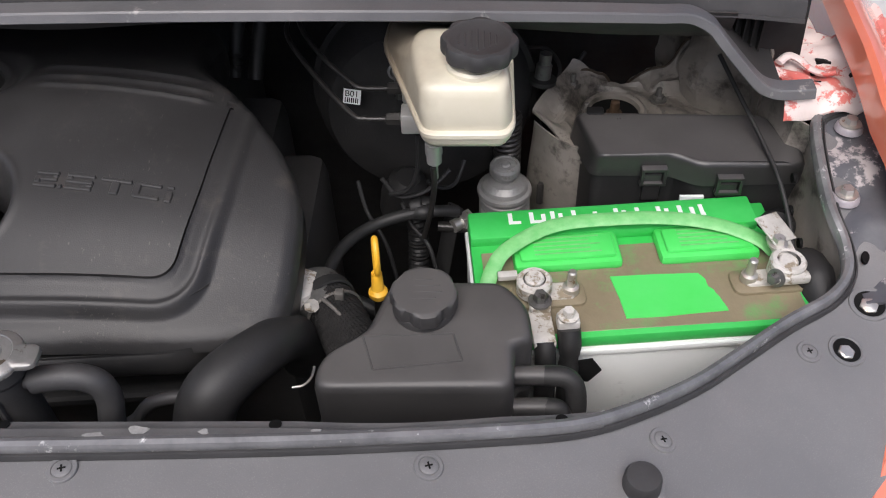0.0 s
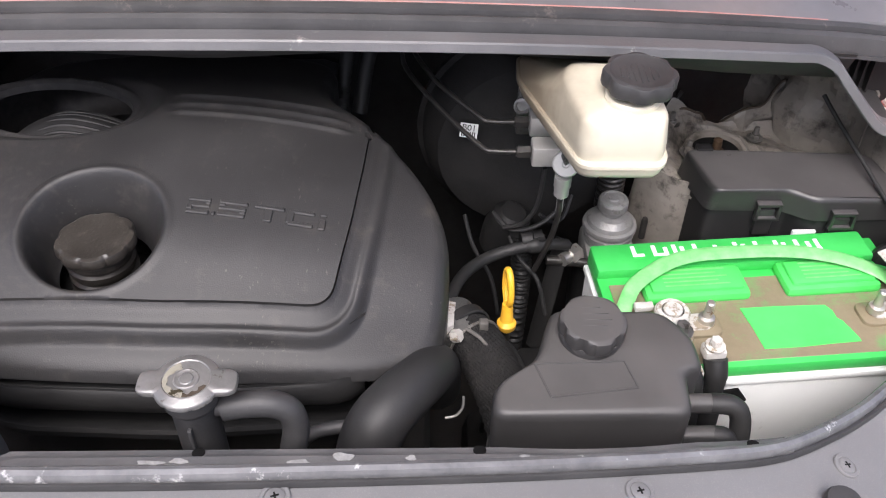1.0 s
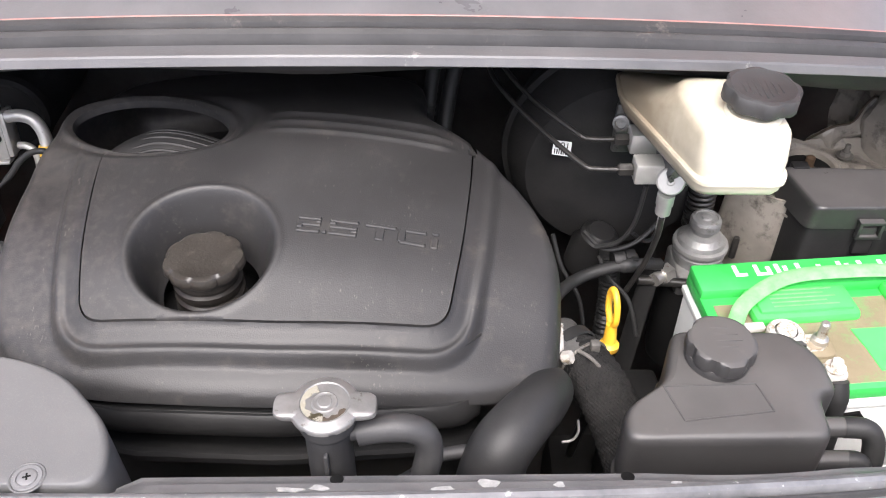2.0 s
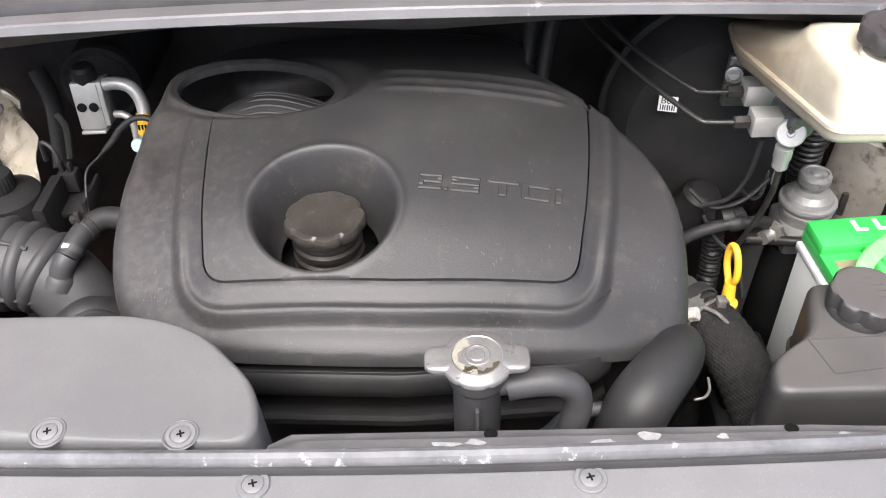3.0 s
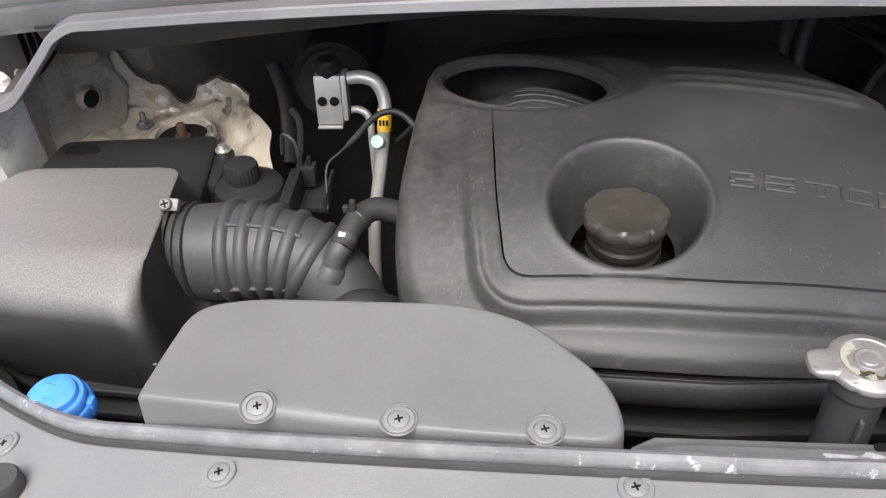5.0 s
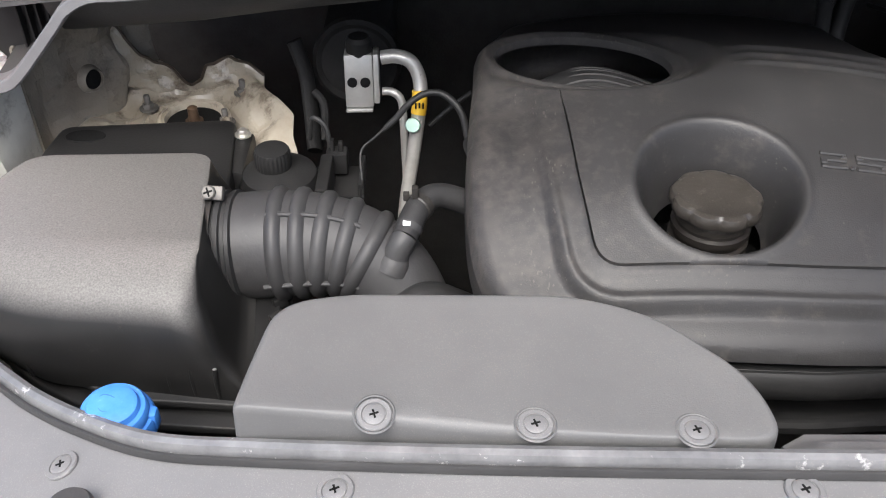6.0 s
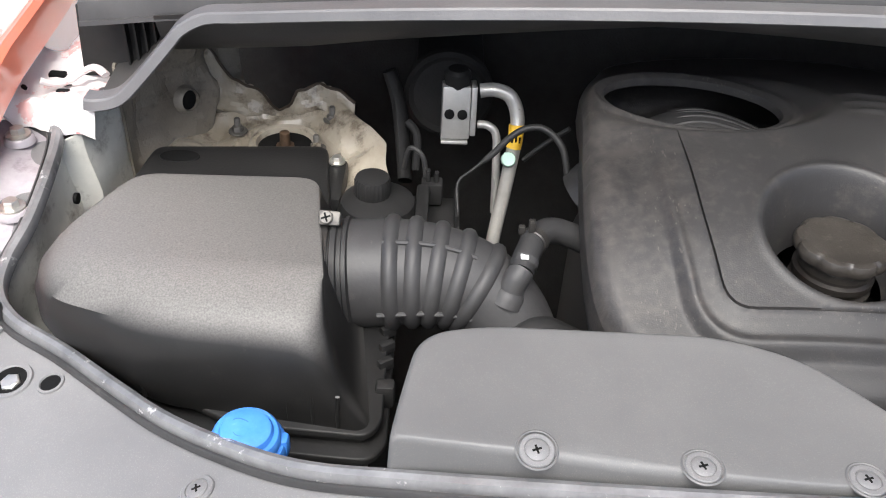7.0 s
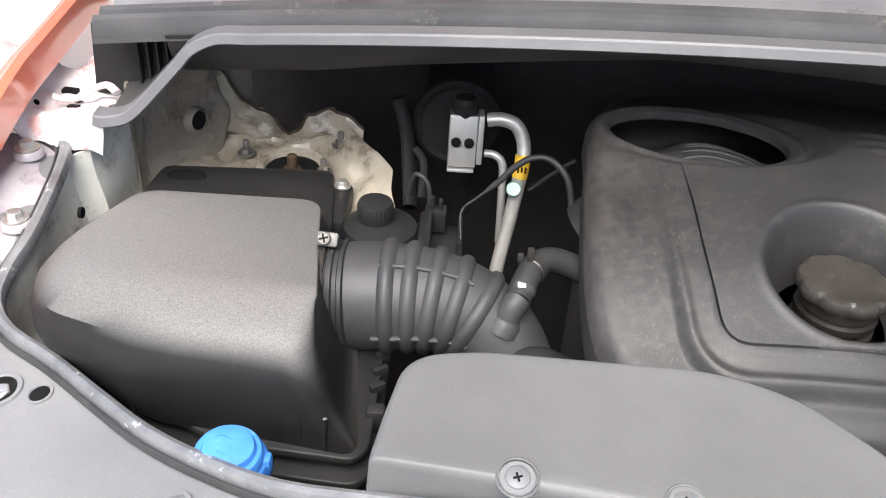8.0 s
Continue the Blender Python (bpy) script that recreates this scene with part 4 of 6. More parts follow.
def cover_z(x, y, smooth_edge=True):
    x, y = np.asarray(x, float), np.asarray(y, float)
    z = base_z(x, y)
    d, inn = distance(x, y, PANEL)
    out = np.where(inn, -d, d)
    front = (0.5 + 0.5 * (1 - step(0.475, 0.6, y))) * (1 - step(np.where(x < 0, 0.63, 0.66), np.where(x < 0, 0.67, 0.705), y))
    z -= front * (0.0028 * step(-0.0004, 0.003, out) + 0.0025 * step(0.003, 0.014, out) + 0.0065 * step(0.0205, 0.0275, out) - 0.0022 * np.exp(-((out - 0.0185) / 0.003) ** 2))
    for k, (y0, x0, x1) in enumerate(((0.664, -0.045, 0.132), (0.679, -0.045, 0.128), (0.696, -0.045, 0.118))):
        yy = y0 + 0.01 * (1 - ((x - x0) / 0.17) ** 2)
        z += 0.003 * np.exp(-((y - yy) / 0.0032) ** 2) * step(x0, x0 + 0.02, x) * (1 - step(x1 - 0.02, x1, x))
    r = np.hypot((x - HOLE[0] - 0.1 * 0) / 0.075, (y - HOLE[1] + 0.10 * (x - HOLE[0])) / 0.046)
    z = z + (1.122 - z) * (1 - step(1.05, 1.5, r)) + 0.004 * np.exp(-((r - 1.1) / 0.07) ** 2)
    w = np.hypot((x - WELL[0]) / 0.0615, (y - WELL[1]) / 0.0545)
    z = z + 0.0012 * np.exp(-((w - 1.03) / 0.05) ** 2)
    z = z - 0.052 * (1 - step(0.66, 0.985, w)) - 0.002 * (1 - step(0.9, 1.02, w))
    if smooth_edge:
        d, inn = distance(x, y, cover_line)
        k = np.clip(1 - d / 0.014, 0, 1)
        z = z - (0.014 - 0.006 * (1 - step(0.45, 0.5, y))) * (1 - np.sqrt(np.maximum(0, 1 - k * k)))
    return z


STEP = 0.0019
gx, gy = np.meshgrid(np.arange(-0.27, 0.2245, STEP), np.arange(0.42, 0.86, STEP), indexing="ij")
gd, ginside = distance(gx, gy, cover_line)
hole_r = np.hypot((gx - HOLE[0]) / 0.075, (gy - HOLE[1] + 0.10 * (gx - HOLE[0])) / 0.046)
pd, pin = distance(gx, gy, PANEL)
# A narrow gap runs round the panel's front and sides.
gap_end = np.where(gx < 0, 0.655, 0.7)
gap_zone = gy < gap_end
well_r = np.hypot((gx - WELL[0]) / 0.0615, (gy - WELL[1]) / 0.0545)
keep = ginside & (hole_r > 1.0) & (well_r > 0.66)
ring_line = np.array(cover_line)


def snap(x, y):
    """Onto the outline or the hole's rim, whichever is nearer."""
    r = math.hypot((x - HOLE[0]) / 0.075, (y - HOLE[1] + 0.10 * (x - HOLE[0])) / 0.046)
    if 0.8 < r < 1.09:
        u, v = (x - HOLE[0]) / 0.075 / r, (y - HOLE[1] + 0.10 * (x - HOLE[0])) / 0.046 / r
        nx = HOLE[0] + 0.075 * u
        return nx, HOLE[1] + 0.046 * v - 0.10 * (nx - HOLE[0])
    a, b = ring_line, np.roll(ring_line, -1, 0)
    d = b - a
    t = np.clip(((x - a[:, 0]) * d[:, 0] + (y - a[:, 1]) * d[:, 1]) / (d ** 2).sum(1), 0, 1)
    q = a + t[:, None] * d
    i = np.argmin(np.hypot(q[:, 0] - x, q[:, 1] - y))
    return q[i]


cells = keep[:-1, :-1] & keep[1:, :-1] & keep[:-1, 1:] & keep[1:, 1:]
same = (pin[:-1, :-1] == pin[1:, :-1]) & (pin[:-1, :-1] == pin[:-1, 1:]) & (pin[:-1, :-1] == pin[1:, 1:])
cells &= same | ~gap_zone[:-1, :-1]
panel_line = PANEL


def snap_panel(x, y, inside):
    """Onto the edge of the gap round the panel, on the point's own side."""
    a, b = panel_line, np.roll(panel_line, -1, 0)
    d = b - a
    t = np.clip(((x - a[:, 0]) * d[:, 0] + (y - a[:, 1]) * d[:, 1]) / ((d ** 2).sum(1) + 1e-12), 0, 1)
    q = a + t[:, None] * d
    i = np.argmin(np.hypot(q[:, 0] - x, q[:, 1] - y))
    away = np.array((-d[i][1], d[i][0])) / (np.linalg.norm(d[i]) + 1e-9)
    if (away @ (q[i] - np.array((-0.02, 0.6))) > 0) == bool(inside):
        away = -away
    half = 0.0007 * min(1, max(0.1, ((0.655 if x < 0 else 0.7) - y) / 0.05))
    return q[i] + away * half


use = np.zeros_like(keep)
use[:-1, :-1] |= cells
use[1:, :-1] |= cells
use[:-1, 1:] |= cells
use[1:, 1:] |= cells
full = np.zeros(keep.shape, int)
full[:-1, :-1] += cells
full[1:, :-1] += cells
full[:-1, 1:] += cells
full[1:, 1:] += cells
vx, vy = gx.copy(), gy.copy()
for i, j in zip(*np.nonzero(use & (full < 4))):
    if well_r[i, j] < 0.8:
        vx[i, j], vy[i, j] = (w + (g - w) * 0.67 / well_r[i, j] for w, g in zip(WELL, (gx[i, j], gy[i, j])))
    elif pd[i, j] < 2.2 * STEP and gap_zone[i, j] and gd[i, j] > 0.02:
        vx[i, j], vy[i, j] = snap_panel(gx[i, j], gy[i, j], pin[i, j])
    else:
        vx[i, j], vy[i, j] = snap(gx[i, j], gy[i, j])
vz = cover_z(vx, vy)
bm = bmesh.new()
ids = {}
for i, j in zip(*np.nonzero(use)):
    ids[i, j] = bm.verts.new((vx[i, j], vy[i, j], vz[i, j]))
for i, j in zip(*np.nonzero(cells)):
    bm.faces.new((ids[i, j], ids[i + 1, j], ids[i + 1, j + 1], ids[i, j + 1]))
walls = [e for e in bm.edges if len(e.link_faces) == 1 and all(distance(np.array(v.co.x), np.array(v.co.y), panel_line)[0] < 0.0013 and v.co.y < 0.7 for v in e.verts)]
made = bmesh.ops.extrude_edge_only(bm, edges=walls)
for v in made["geom"]:
    if isinstance(v, bmesh.types.BMVert):
        v.co.z -= 0.005
engine_cover = thing("engine_cover", (0, 0.62, 1.0), "dark grey moulded plastic engine cover, dusty and scuffed", "engine cover")
part("cover_shell", bm, "cover", engine_cover, angle=60)
# Skirt below the rounded edge.
edge_z = cover_z(cover_line[:, 0], cover_line[:, 1])
rings = []
mid = np.array((-0.02, 0.62))
for drop, inset in ((0.0, 0.0), (0.02, -0.0005), (0.036, 0.003), (0.046, 0.012), (0.05, 0.022)):
    ring = []
    for (x, y), z in zip(cover_line, edge_z):
        d = np.array((x, y)) - mid
        q = np.array((x, y)) - d / np.linalg.norm(d) * inset
        ring.append((q[0], q[1], z - drop * float(np.interp(y, (0.455, 0.5), (0.07, 1)))))
    rings.append(ring)
part("skirt", loft(rings, cap=False), "cover", engine_cover)
# Stepped front, coloured black for the shade below the cover's edge.
xs = np.linspace(-0.185, 0.145, 30)
front_y = [float(np.interp(x, (-0.195, -0.14, -0.02, 0.11, 0.172), (0.453, 0.441, 0.435, 0.443, 0.453))) for x in xs]
prof = [(0.03, 1.06), (0.046, 1.05), (0.05, 1.03), (0.046, 1.018), (0.014, 1.02), (0.008, 1.025), (0.002, 1.0305), (-0.003, 1.031), (-0.0065, 1.028), (-0.0085, 1.021), (-0.0085, 1.013), (-0.005, 1.007), (0.01, 1.003), (0.034, 0.999), (0.038, 0.985), (0.034, 0.975), (0.014, 0.976), (0.006, 0.98), (-0.001, 0.9835), (-0.005, 0.983), (-0.0075, 0.98), (-0.0075, 0.974), (-0.002, 0.971), (0.02, 0.969), (0.03, 0.94)]
rows = []
for a, z in prof:
    k = 0.02 * (1.04 - z) / 0.1
    rows.append([(x * (1 - k), y + a + (0.03 * max(0, abs(x + 0.02) - 0.15) / 0.04), z - 0.1 * max(0, x - 0.1) * (z < 1.03)) for x, y in zip(xs, front_y)])
part("stepped_front", sheet(rows, 0.003, (0, 1, 0)), "black", engine_cover, "stepped lower front, painted black for its shade")
# Rear deck below the cover's back edge and the inner rim of the oval hole.
rims = []
for k, dz in ((1.0, 0.0), (0.99, -0.003), (0.985, -0.007)):
    ring = []
    for s in range(48):
        q = 2 * math.pi * s / 48
        nx = HOLE[0] + 0.075 * k * math.cos(q)
        ny = HOLE[1] + 0.046 * k * math.sin(q) - 0.10 * (nx - HOLE[0])
        zz = float(cover_z(HOLE[0] + 0.075 * math.cos(q), HOLE[1] + 0.046 * math.sin(q) - 0.10 * 0.075 * math.cos(q)))
        ring.append((nx, ny, zz + dz))
    rims.append(ring)
part("oval_rim", loft(rims, cap=False), "cover", engine_cover)
# Raised letters.
LETTERS = {"2": ((0, 1, 0, 0.24), (0, 0.26, 0.24, 0.5), (0, 1, 0.4, 0.62), (0.76, 1, 0.62, 0.8), (0, 1, 0.78, 1)), ".": ((0, 1, 0, 0.24),),
           "5": ((0, 1, 0, 0.24), (0.76, 1, 0.24, 0.42), (0, 1, 0.4, 0.62), (0, 0.24, 0.62, 0.8), (0, 1.02, 0.78, 1)), "T": ((0, 1, 0.76, 1), (0.36, 0.64, 0, 0.78)),
           "C": ((0, 0.28, 0.1, 0.9), (0.08, 1, 0, 0.24), (0.08, 1, 0.76, 1)), "i": ((0, 1, 0.84, 1), (0, 1, 0, 0.64))}


def block_letters(x0, y0, tall, slant):
    """Wide square-cut capitals, raised on the cover: character, width and the gap after it."""
    out = []
    for char, wide, gap in (("2", 0.0195, 0.0015), (".", 0.0038, 0.0015), ("5", 0.0235, 0.0055), ("T", 0.026, 0.0018), ("C", 0.0235, 0.0042), ("i", 0.006, 0)):
        for a, b, c, d in LETTERS[char]:
            bm = box(x0 + a * wide, x0 + b * wide, y0 + c * tall, y0 + d * tall, -0.0015, 0.0018, 0.0008, 1)
            for v in bm.verts:
                v.co.x += slant * (v.co.y - y0)
                v.co.y -= 0.06 * (v.co.x - 0.05)
                v.co.z += float(cover_z(v.co.x, v.co.y))
            out.append(bm)
        x0 += wide + gap
    return joined(*out)


part("raised_letters", block_letters(-0.0065, 0.5505, 0.0152, 0.12), "cover", engine_cover, "raised engine type lettering 2.5 TCi", 12)

# Oil filler in the well.
oil = thing("oil_filler_cap", (WELL[0], 0.541, 1.05), "brown-black dusty screw oil filler cap in the cover's well", "filler cap")
at = (WELL[0], 0.541, 1.05)
part("cap", lathe([(0.0265, 0.033), (0.0272, 0.037), (0.0285, 0.0405), (0.0312, 0.0425), (0.0326, 0.0445), (0.0326, 0.0495), (0.0312, 0.0525), (0.028, 0.0538), (0.026, 0.0532), (0.012, 0.0534)], 120, at,
                  lobes=lambda q, r, z: 1 + (0.05 * (abs(math.cos(4.5 * q)) ** 0.6 * 1.6 - 1.05) if r > 0.03 else 0)), "oilcap", oil)
part("neck", lathe([(0.03, -0.05), (0.03, 0.006), (0.0255, 0.008), (0.0255, 0.012), (0.0292, 0.0135), (0.0295, 0.0175), (0.0265, 0.019), (0.0265, 0.0225), (0.0288, 0.024), (0.029, 0.029), (0.0262, 0.0305), (0.0258, 0.035)], 40, at, cap=False), "brown_cap", oil)
# Black disc stands in for the darkness down the open well.
single("well_shade_disc", lathe([(0.05, 0), (0.05, 0.004)], 32, (WELL[0], WELL[1], 1.035)), "ink_and_shade", "black disc painting the shade at the oil filler well's bottom", "engine part")

# Hose seen through the oval hole and the dark engine block beneath all.
turbo = thing("turbo_hose", (-0.155, 0.705, 1.02), "ribbed grey woven turbo hose under the cover", "hose")
arch = [(-0.236, 0.70, 1.02), (-0.2, 0.702, 1.058), (-0.155, 0.706, 1.08), (-0.1, 0.702, 1.066), (-0.04, 0.70, 1.03)]
part("hose_body", tube(arch, 0.0325, 28, 16), "hose_rubber", turbo)
for k in range(-5, 6):
    a = 0.24 * k - 0.3
    ridge = [(x + 0.3 * 0.034 * math.cos(a) * (x + 0.15) / 0.08, y + 0.034 * math.sin(a), z + 0.034 * math.cos(a) * 0.93) for x, y, z in [(-0.222, 0.7, 1.036)] + arch[1:]]
    part("ridge", tube(ridge, 0.002, 8, 10), "hose_rubber", turbo)
engine = thing("engine_block", (0, 0.65, 0.45), "dark oily engine block", "engine")
part("cylinder_head", box(-0.2, 0.15, 0.495, 0.86, 0.45, 1.0, 0.02), "dark", engine)
part("crankcase", box(-0.23, 0.2, 0.5, 0.8, 0.43, 0.96, 0.02), "dark", engine)
part("rear_manifold", box(-0.1, 0.1, 0.8, 0.97, 0.6, 1.04, 0.03), "dark", engine)

# ---- air guide at the front ----
GUIDE = rounded([(-0.386, 0.3385), (-0.3945, 0.339), (-0.394, 0.347), (-0.39, 0.375), (-0.382, 0.42), (-0.34, 0.43), (-0.2, 0.429), (-0.152, 0.411), (-0.107, 0.362), (-0.1, 0.317), (-0.18, 0.3185), (-0.26, 0.3245), (-0.33, 0.333)], 0.04, 7)
guide_top = lambda x, y: 0.012 * (y - 0.36)
air_guide = thing("air_intake_duct", (-0.25, 0.37, 1.05), "light grey plastic air intake duct plate, finely dusted", "air duct")
gb = slab(GUIDE, 1.045, 1.1085, 0.006, 5, 0.003, guide_top)
probe = gb.copy()
part("duct_shell", gb, "guide", air_guide)
for x, y in ((-0.3175, 0.3345), (-0.2325, 0.3275), (-0.1485, 0.3235)):
    p, nrm = clear_height(probe, x, y)
    m = Matrix.Translation(p - Vector((0, 0, 0.0012))) @ Vector((0, 0, 1)).rotation_difference(nrm if nrm.z > 0 else -nrm).to_matrix().to_4x4() @ Matrix.Scale(0.95, 4)
    f = copy_thing(first, m)
    tagged(f, "round grey push fastener on the air duct", "fastener", "duct fasteners")
    part("fastener_recess", lathe([(0.0102, 0.0002), (0.0108, 0.0006), (0.0116, 0.0)], 32, p, nrm if nrm.z > 0 else -nrm, cap=False), "guide", air_guide)
probe.free()

# ---- radiator filler and overflow ----
neck = thing("radiator_filler", (0.035, 0.361, 1.0), "black plastic radiator filler neck with a worn steel cap", "radiator part")
at = Vector((0.0355, 0.3635, 1.121))
tilt = (0.0, -0.02, 1)


def ears(q, r, z):
    c = abs(math.cos(q))
    k = min(1.0, max(0.0, (c - 0.885) / 0.1))
    reach = 0.46 * k * k * (3 - 2 * k) * min(1.0, max(0.0, (r - 0.017) / 0.005))
    notch = 0.03 if z < 0.005 and r > 0.0224 and abs(math.sin(4 * q + 0.5)) > 0.955 else 0
    return 1 + reach - notch


cap = part("pressure_cap", lathe([(0.0205, 0.0032), (0.0225, 0.0032), (0.0231, 0.0038), (0.0231, 0.0062), (0.0227, 0.0075), (0.0218, 0.0082), (0.0198, 0.0088), (0.0178, 0.0098), (0.0165, 0.0102), (0.0158, 0.0096), (0.004, 0.0096)], 144, at, tilt, ears), "cap_steel", neck, "worn bright steel pressure cap with two ears")
inner = lambda q: 0.0112 + 0.0016 * math.sin(2.3 * q) + 0.0007 * math.sin(11 * q)
arc = [(0.0157 * math.cos(q), 0.0157 * math.sin(q)) for q in np.linspace(2.0, 4.7, 20)] + [(inner(q) * math.cos(q), inner(q) * math.sin(q)) for q in np.linspace(4.7, 2.0, 28)]
part("cap_label", moved(slab(arc, 0.0092, 0.01, 0.0001, 1), Matrix.Translation(at)), "label", cap, "flaking yellowed warning label")
arc = [(0.0154 * math.cos(q), 0.0154 * math.sin(q)) for q in np.linspace(4.5, 5.9, 14)] + [((0.0128 + 0.0009 * math.sin(13 * q)) * math.cos(q), (0.0128 + 0.0009 * math.sin(13 * q)) * math.sin(q)) for q in np.linspace(5.9, 4.5, 22)]
part("label_tear", moved(slab(arc, 0.0092, 0.0099, 0.0001, 1), Matrix.Translation(at)), "rust_edge", cap, "dark bare patch of torn label")
part("cap_button", lathe([(0.0088, 0.0094), (0.0086, 0.0103), (0.0078, 0.0106), (0.0066, 0.0101), (0.005, 0.0101), (0.0044, 0.0107), (0.002, 0.0108)], 32, at, tilt), "cap_steel", cap)
part("neck_pipe", lathe([(0.0158, -0.1), (0.0158, -0.016), (0.0165, -0.013), (0.0185, -0.011), (0.0192, -0.009), (0.0192, 0.0035)], 36, at), "rubber_grey", neck)
part("neck_rib", box(0.0335, 0.0365, 0.3435, 0.348, 1.03, 1.098, 0.001), "rubber_grey", neck)
part("neck_spout", tube([(0.045, 0.363, 1.099), (0.066, 0.365, 1.1)], 0.006, 14), "rubber_grey", neck)
single("overflow_hose", tube([(0.055, 0.364, 1.099), (0.07, 0.365, 1.101), (0.088, 0.366, 1.1), (0.1, 0.366, 1.092), (0.103, 0.364, 1.075), (0.099, 0.36, 1.05), (0.097, 0.355, 1.0)], 0.0098, 16), "rubber_grey", "grey-black rubber overflow hose bending downward", "hose")

# ---- hoses at the engine's front corner ----
rad_hose = thing("radiator_hose", (0.15, 0.4, 0.98), "thick black rubber radiator hose bending under the cover", "hose")
part("hose_body", tube([(0.142, 0.388, 0.955), (0.147, 0.395, 0.995), (0.157, 0.405, 1.022), (0.173, 0.423, 1.03), (0.191, 0.447, 1.026), (0.202, 0.474, 1.009), (0.205, 0.5, 0.975), (0.205, 0.52, 0.93)], lambda t: 0.0232 + 0.0016 * math.sin(t * 7), 28, 12), "hose_rubber", rad_hose)
part("band_clamp", lathe([(0.0246, -0.005), (0.0255, -0.004), (0.0255, 0.004), (0.0246, 0.005)], 32, (0.1455, 0.3925, 0.982), (0.12, 0.2, 1), cap=False), "pipe", rad_hose, "dark steel band clamp")
intercooler = thing("intercooler_hose", (0.24, 0.45, 0.9), "black braided intercooler hose with a wire clamp", "hose")
part("hose_body", tube([(0.222, 0.548, 0.985), (0.236, 0.53, 0.987), (0.252, 0.503, 0.984), (0.267, 0.468, 0.968), (0.278, 0.43, 0.94), (0.284, 0.385, 0.89)], lambda t: 0.0225 + 0.0022 * min(1, 5 * t) + 0.0006 * math.sin(t * 170), 32, 22), "braid", intercooler)
part("hose_clamp", joined(tube([(0.24 + 0.0265 * math.cos(q) * 0.85, 0.5215 + 0.0265 * math.cos(q) * 0.5, 0.987 + 0.0265 * math.sin(q)) for q in np.linspace(-0.6, 3.7, 18)], 0.0016, 8, 3), tube([(0.232, 0.517, 1.0125), (0.242, 0.507, 1.0135), (0.25, 0.501, 1.008)], 0.0018, 8), box(0.244, 0.252, 0.516, 0.524, 1.01, 1.019, 0.001)), "dull_steel", intercooler, "dull wire hose clamp")
part("hose_end", lathe([(0.024, -0.03), (0.025, 0.0), (0.024, 0.012)], 28, (0.222, 0.545, 0.988), (-0.3, 0.95, 0)), "alu", intercooler, "aluminium pipe end")
part("hose_collar", lathe([(0.0255, -0.006), (0.0275, -0.005), (0.0275, 0.005), (0.0255, 0.006)], 28, (0.231, 0.537, 0.987), (0.57, -0.82, 0.05), cap=False), "rubber", intercooler, "black rubber collar")
single("engine_bracket", joined(slab([(0.2, 0.505), (0.221, 0.52), (0.224, 0.55), (0.2, 0.56)], 0.985, 1.014, 0.003, 2), lathe([(0.006, 0), (0.006, 0.008)], 6, (0.22, 0.512, 1.008), (1, -0.4, 0.6))), "lead", "small pale aluminium bracket beside the cover", "bracket")
single("wire_hook", tube([(0.2285, 0.462, 0.985), (0.227, 0.45, 0.985), (0.221, 0.442, 0.985), (0.212, 0.439, 0.986)], 0.0012, 8), "steel", "bright bent wire hook between the hoses", "wire")
single("cover_stay", tube([(0.075, 0.4, 0.985), (0.09, 0.402, 0.995), (0.105, 0.405, 1.012), (0.125, 0.408, 1.016), (0.14, 0.41, 1.014)], 0.0055, 12), "rubber_grey", "grey bent pipe behind the overflow hose", "pipe")

# ---- dipstick ----
dip = thing("dipstick", (0.275, 0.572, 0.93), "bright yellow looped plastic dipstick handle", "dipstick")
loop = [(0.2752 - 0.18 * u, 0.5745 + 0.98 * u + (v - 0.975) * 0.22, v) for u, v in ((0.0018, 0.974), (0.004, 0.984), (0.0095, 0.993), (0.0105, 1.003), (0.008, 1.013), (0.003, 1.0185), (-0.003, 1.0185), (-0.008, 1.013), (-0.0105, 1.003), (-0.0095, 0.993), (-0.004, 0.984), (-0.0018, 0.974))]
part("loop", tube(loop, 0.0033, 10, 5), "yellow", dip)
part("stem", tube([(0.275, 0.574, 0.986), (0.275, 0.572, 0.972), (0.275, 0.57, 0.962)], lambda t: 0.0052 + 0.0018 * t, 14), "yellow", dip)
part("foot", lathe([(0.0075, -0.006), (0.0095, -0.003), (0.0095, 0.002), (0.006, 0.005)], 24, (0.275, 0.57, 0.962)), "yellow", dip)
part("guide_tube", tube([(0.275, 0.57, 0.958), (0.272, 0.575, 0.9), (0.262, 0.6, 0.75)], 0.005, 12), "pipe", dip, "dark steel guide tube")

# ---- expansion tank ----
tank = thing("expansion_tank", (0.33, 0.43, 0.96), "dusty black plastic coolant expansion tank", "coolant tank")
TANK = rounded([(0.245, 0.384), (0.398, 0.384), (0.4, 0.424), (0.415, 0.428), (0.413, 0.462), (0.394, 0.49), (0.301, 0.492), (0.294, 0.474), (0.283, 0.438), (0.247, 0.412)], 0.012, 4)
tank_top = lambda x, y: float(np.interp(y, (0.35, 0.372, 0.40, 0.45, 0.5), (-0.004, -0.002, 0.0, 0.004, 0.003)))
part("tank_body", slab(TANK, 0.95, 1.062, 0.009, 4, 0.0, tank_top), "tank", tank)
part("tank_seam", slab([(x * 1.0, y) for x, y in TANK], 1.0, 1.006, 0.001, 1, 0.0025), "tank", tank)
RIB = [(0.281, 0.431), (0.352, 0.433), (0.359, 0.408), (0.291, 0.4)]
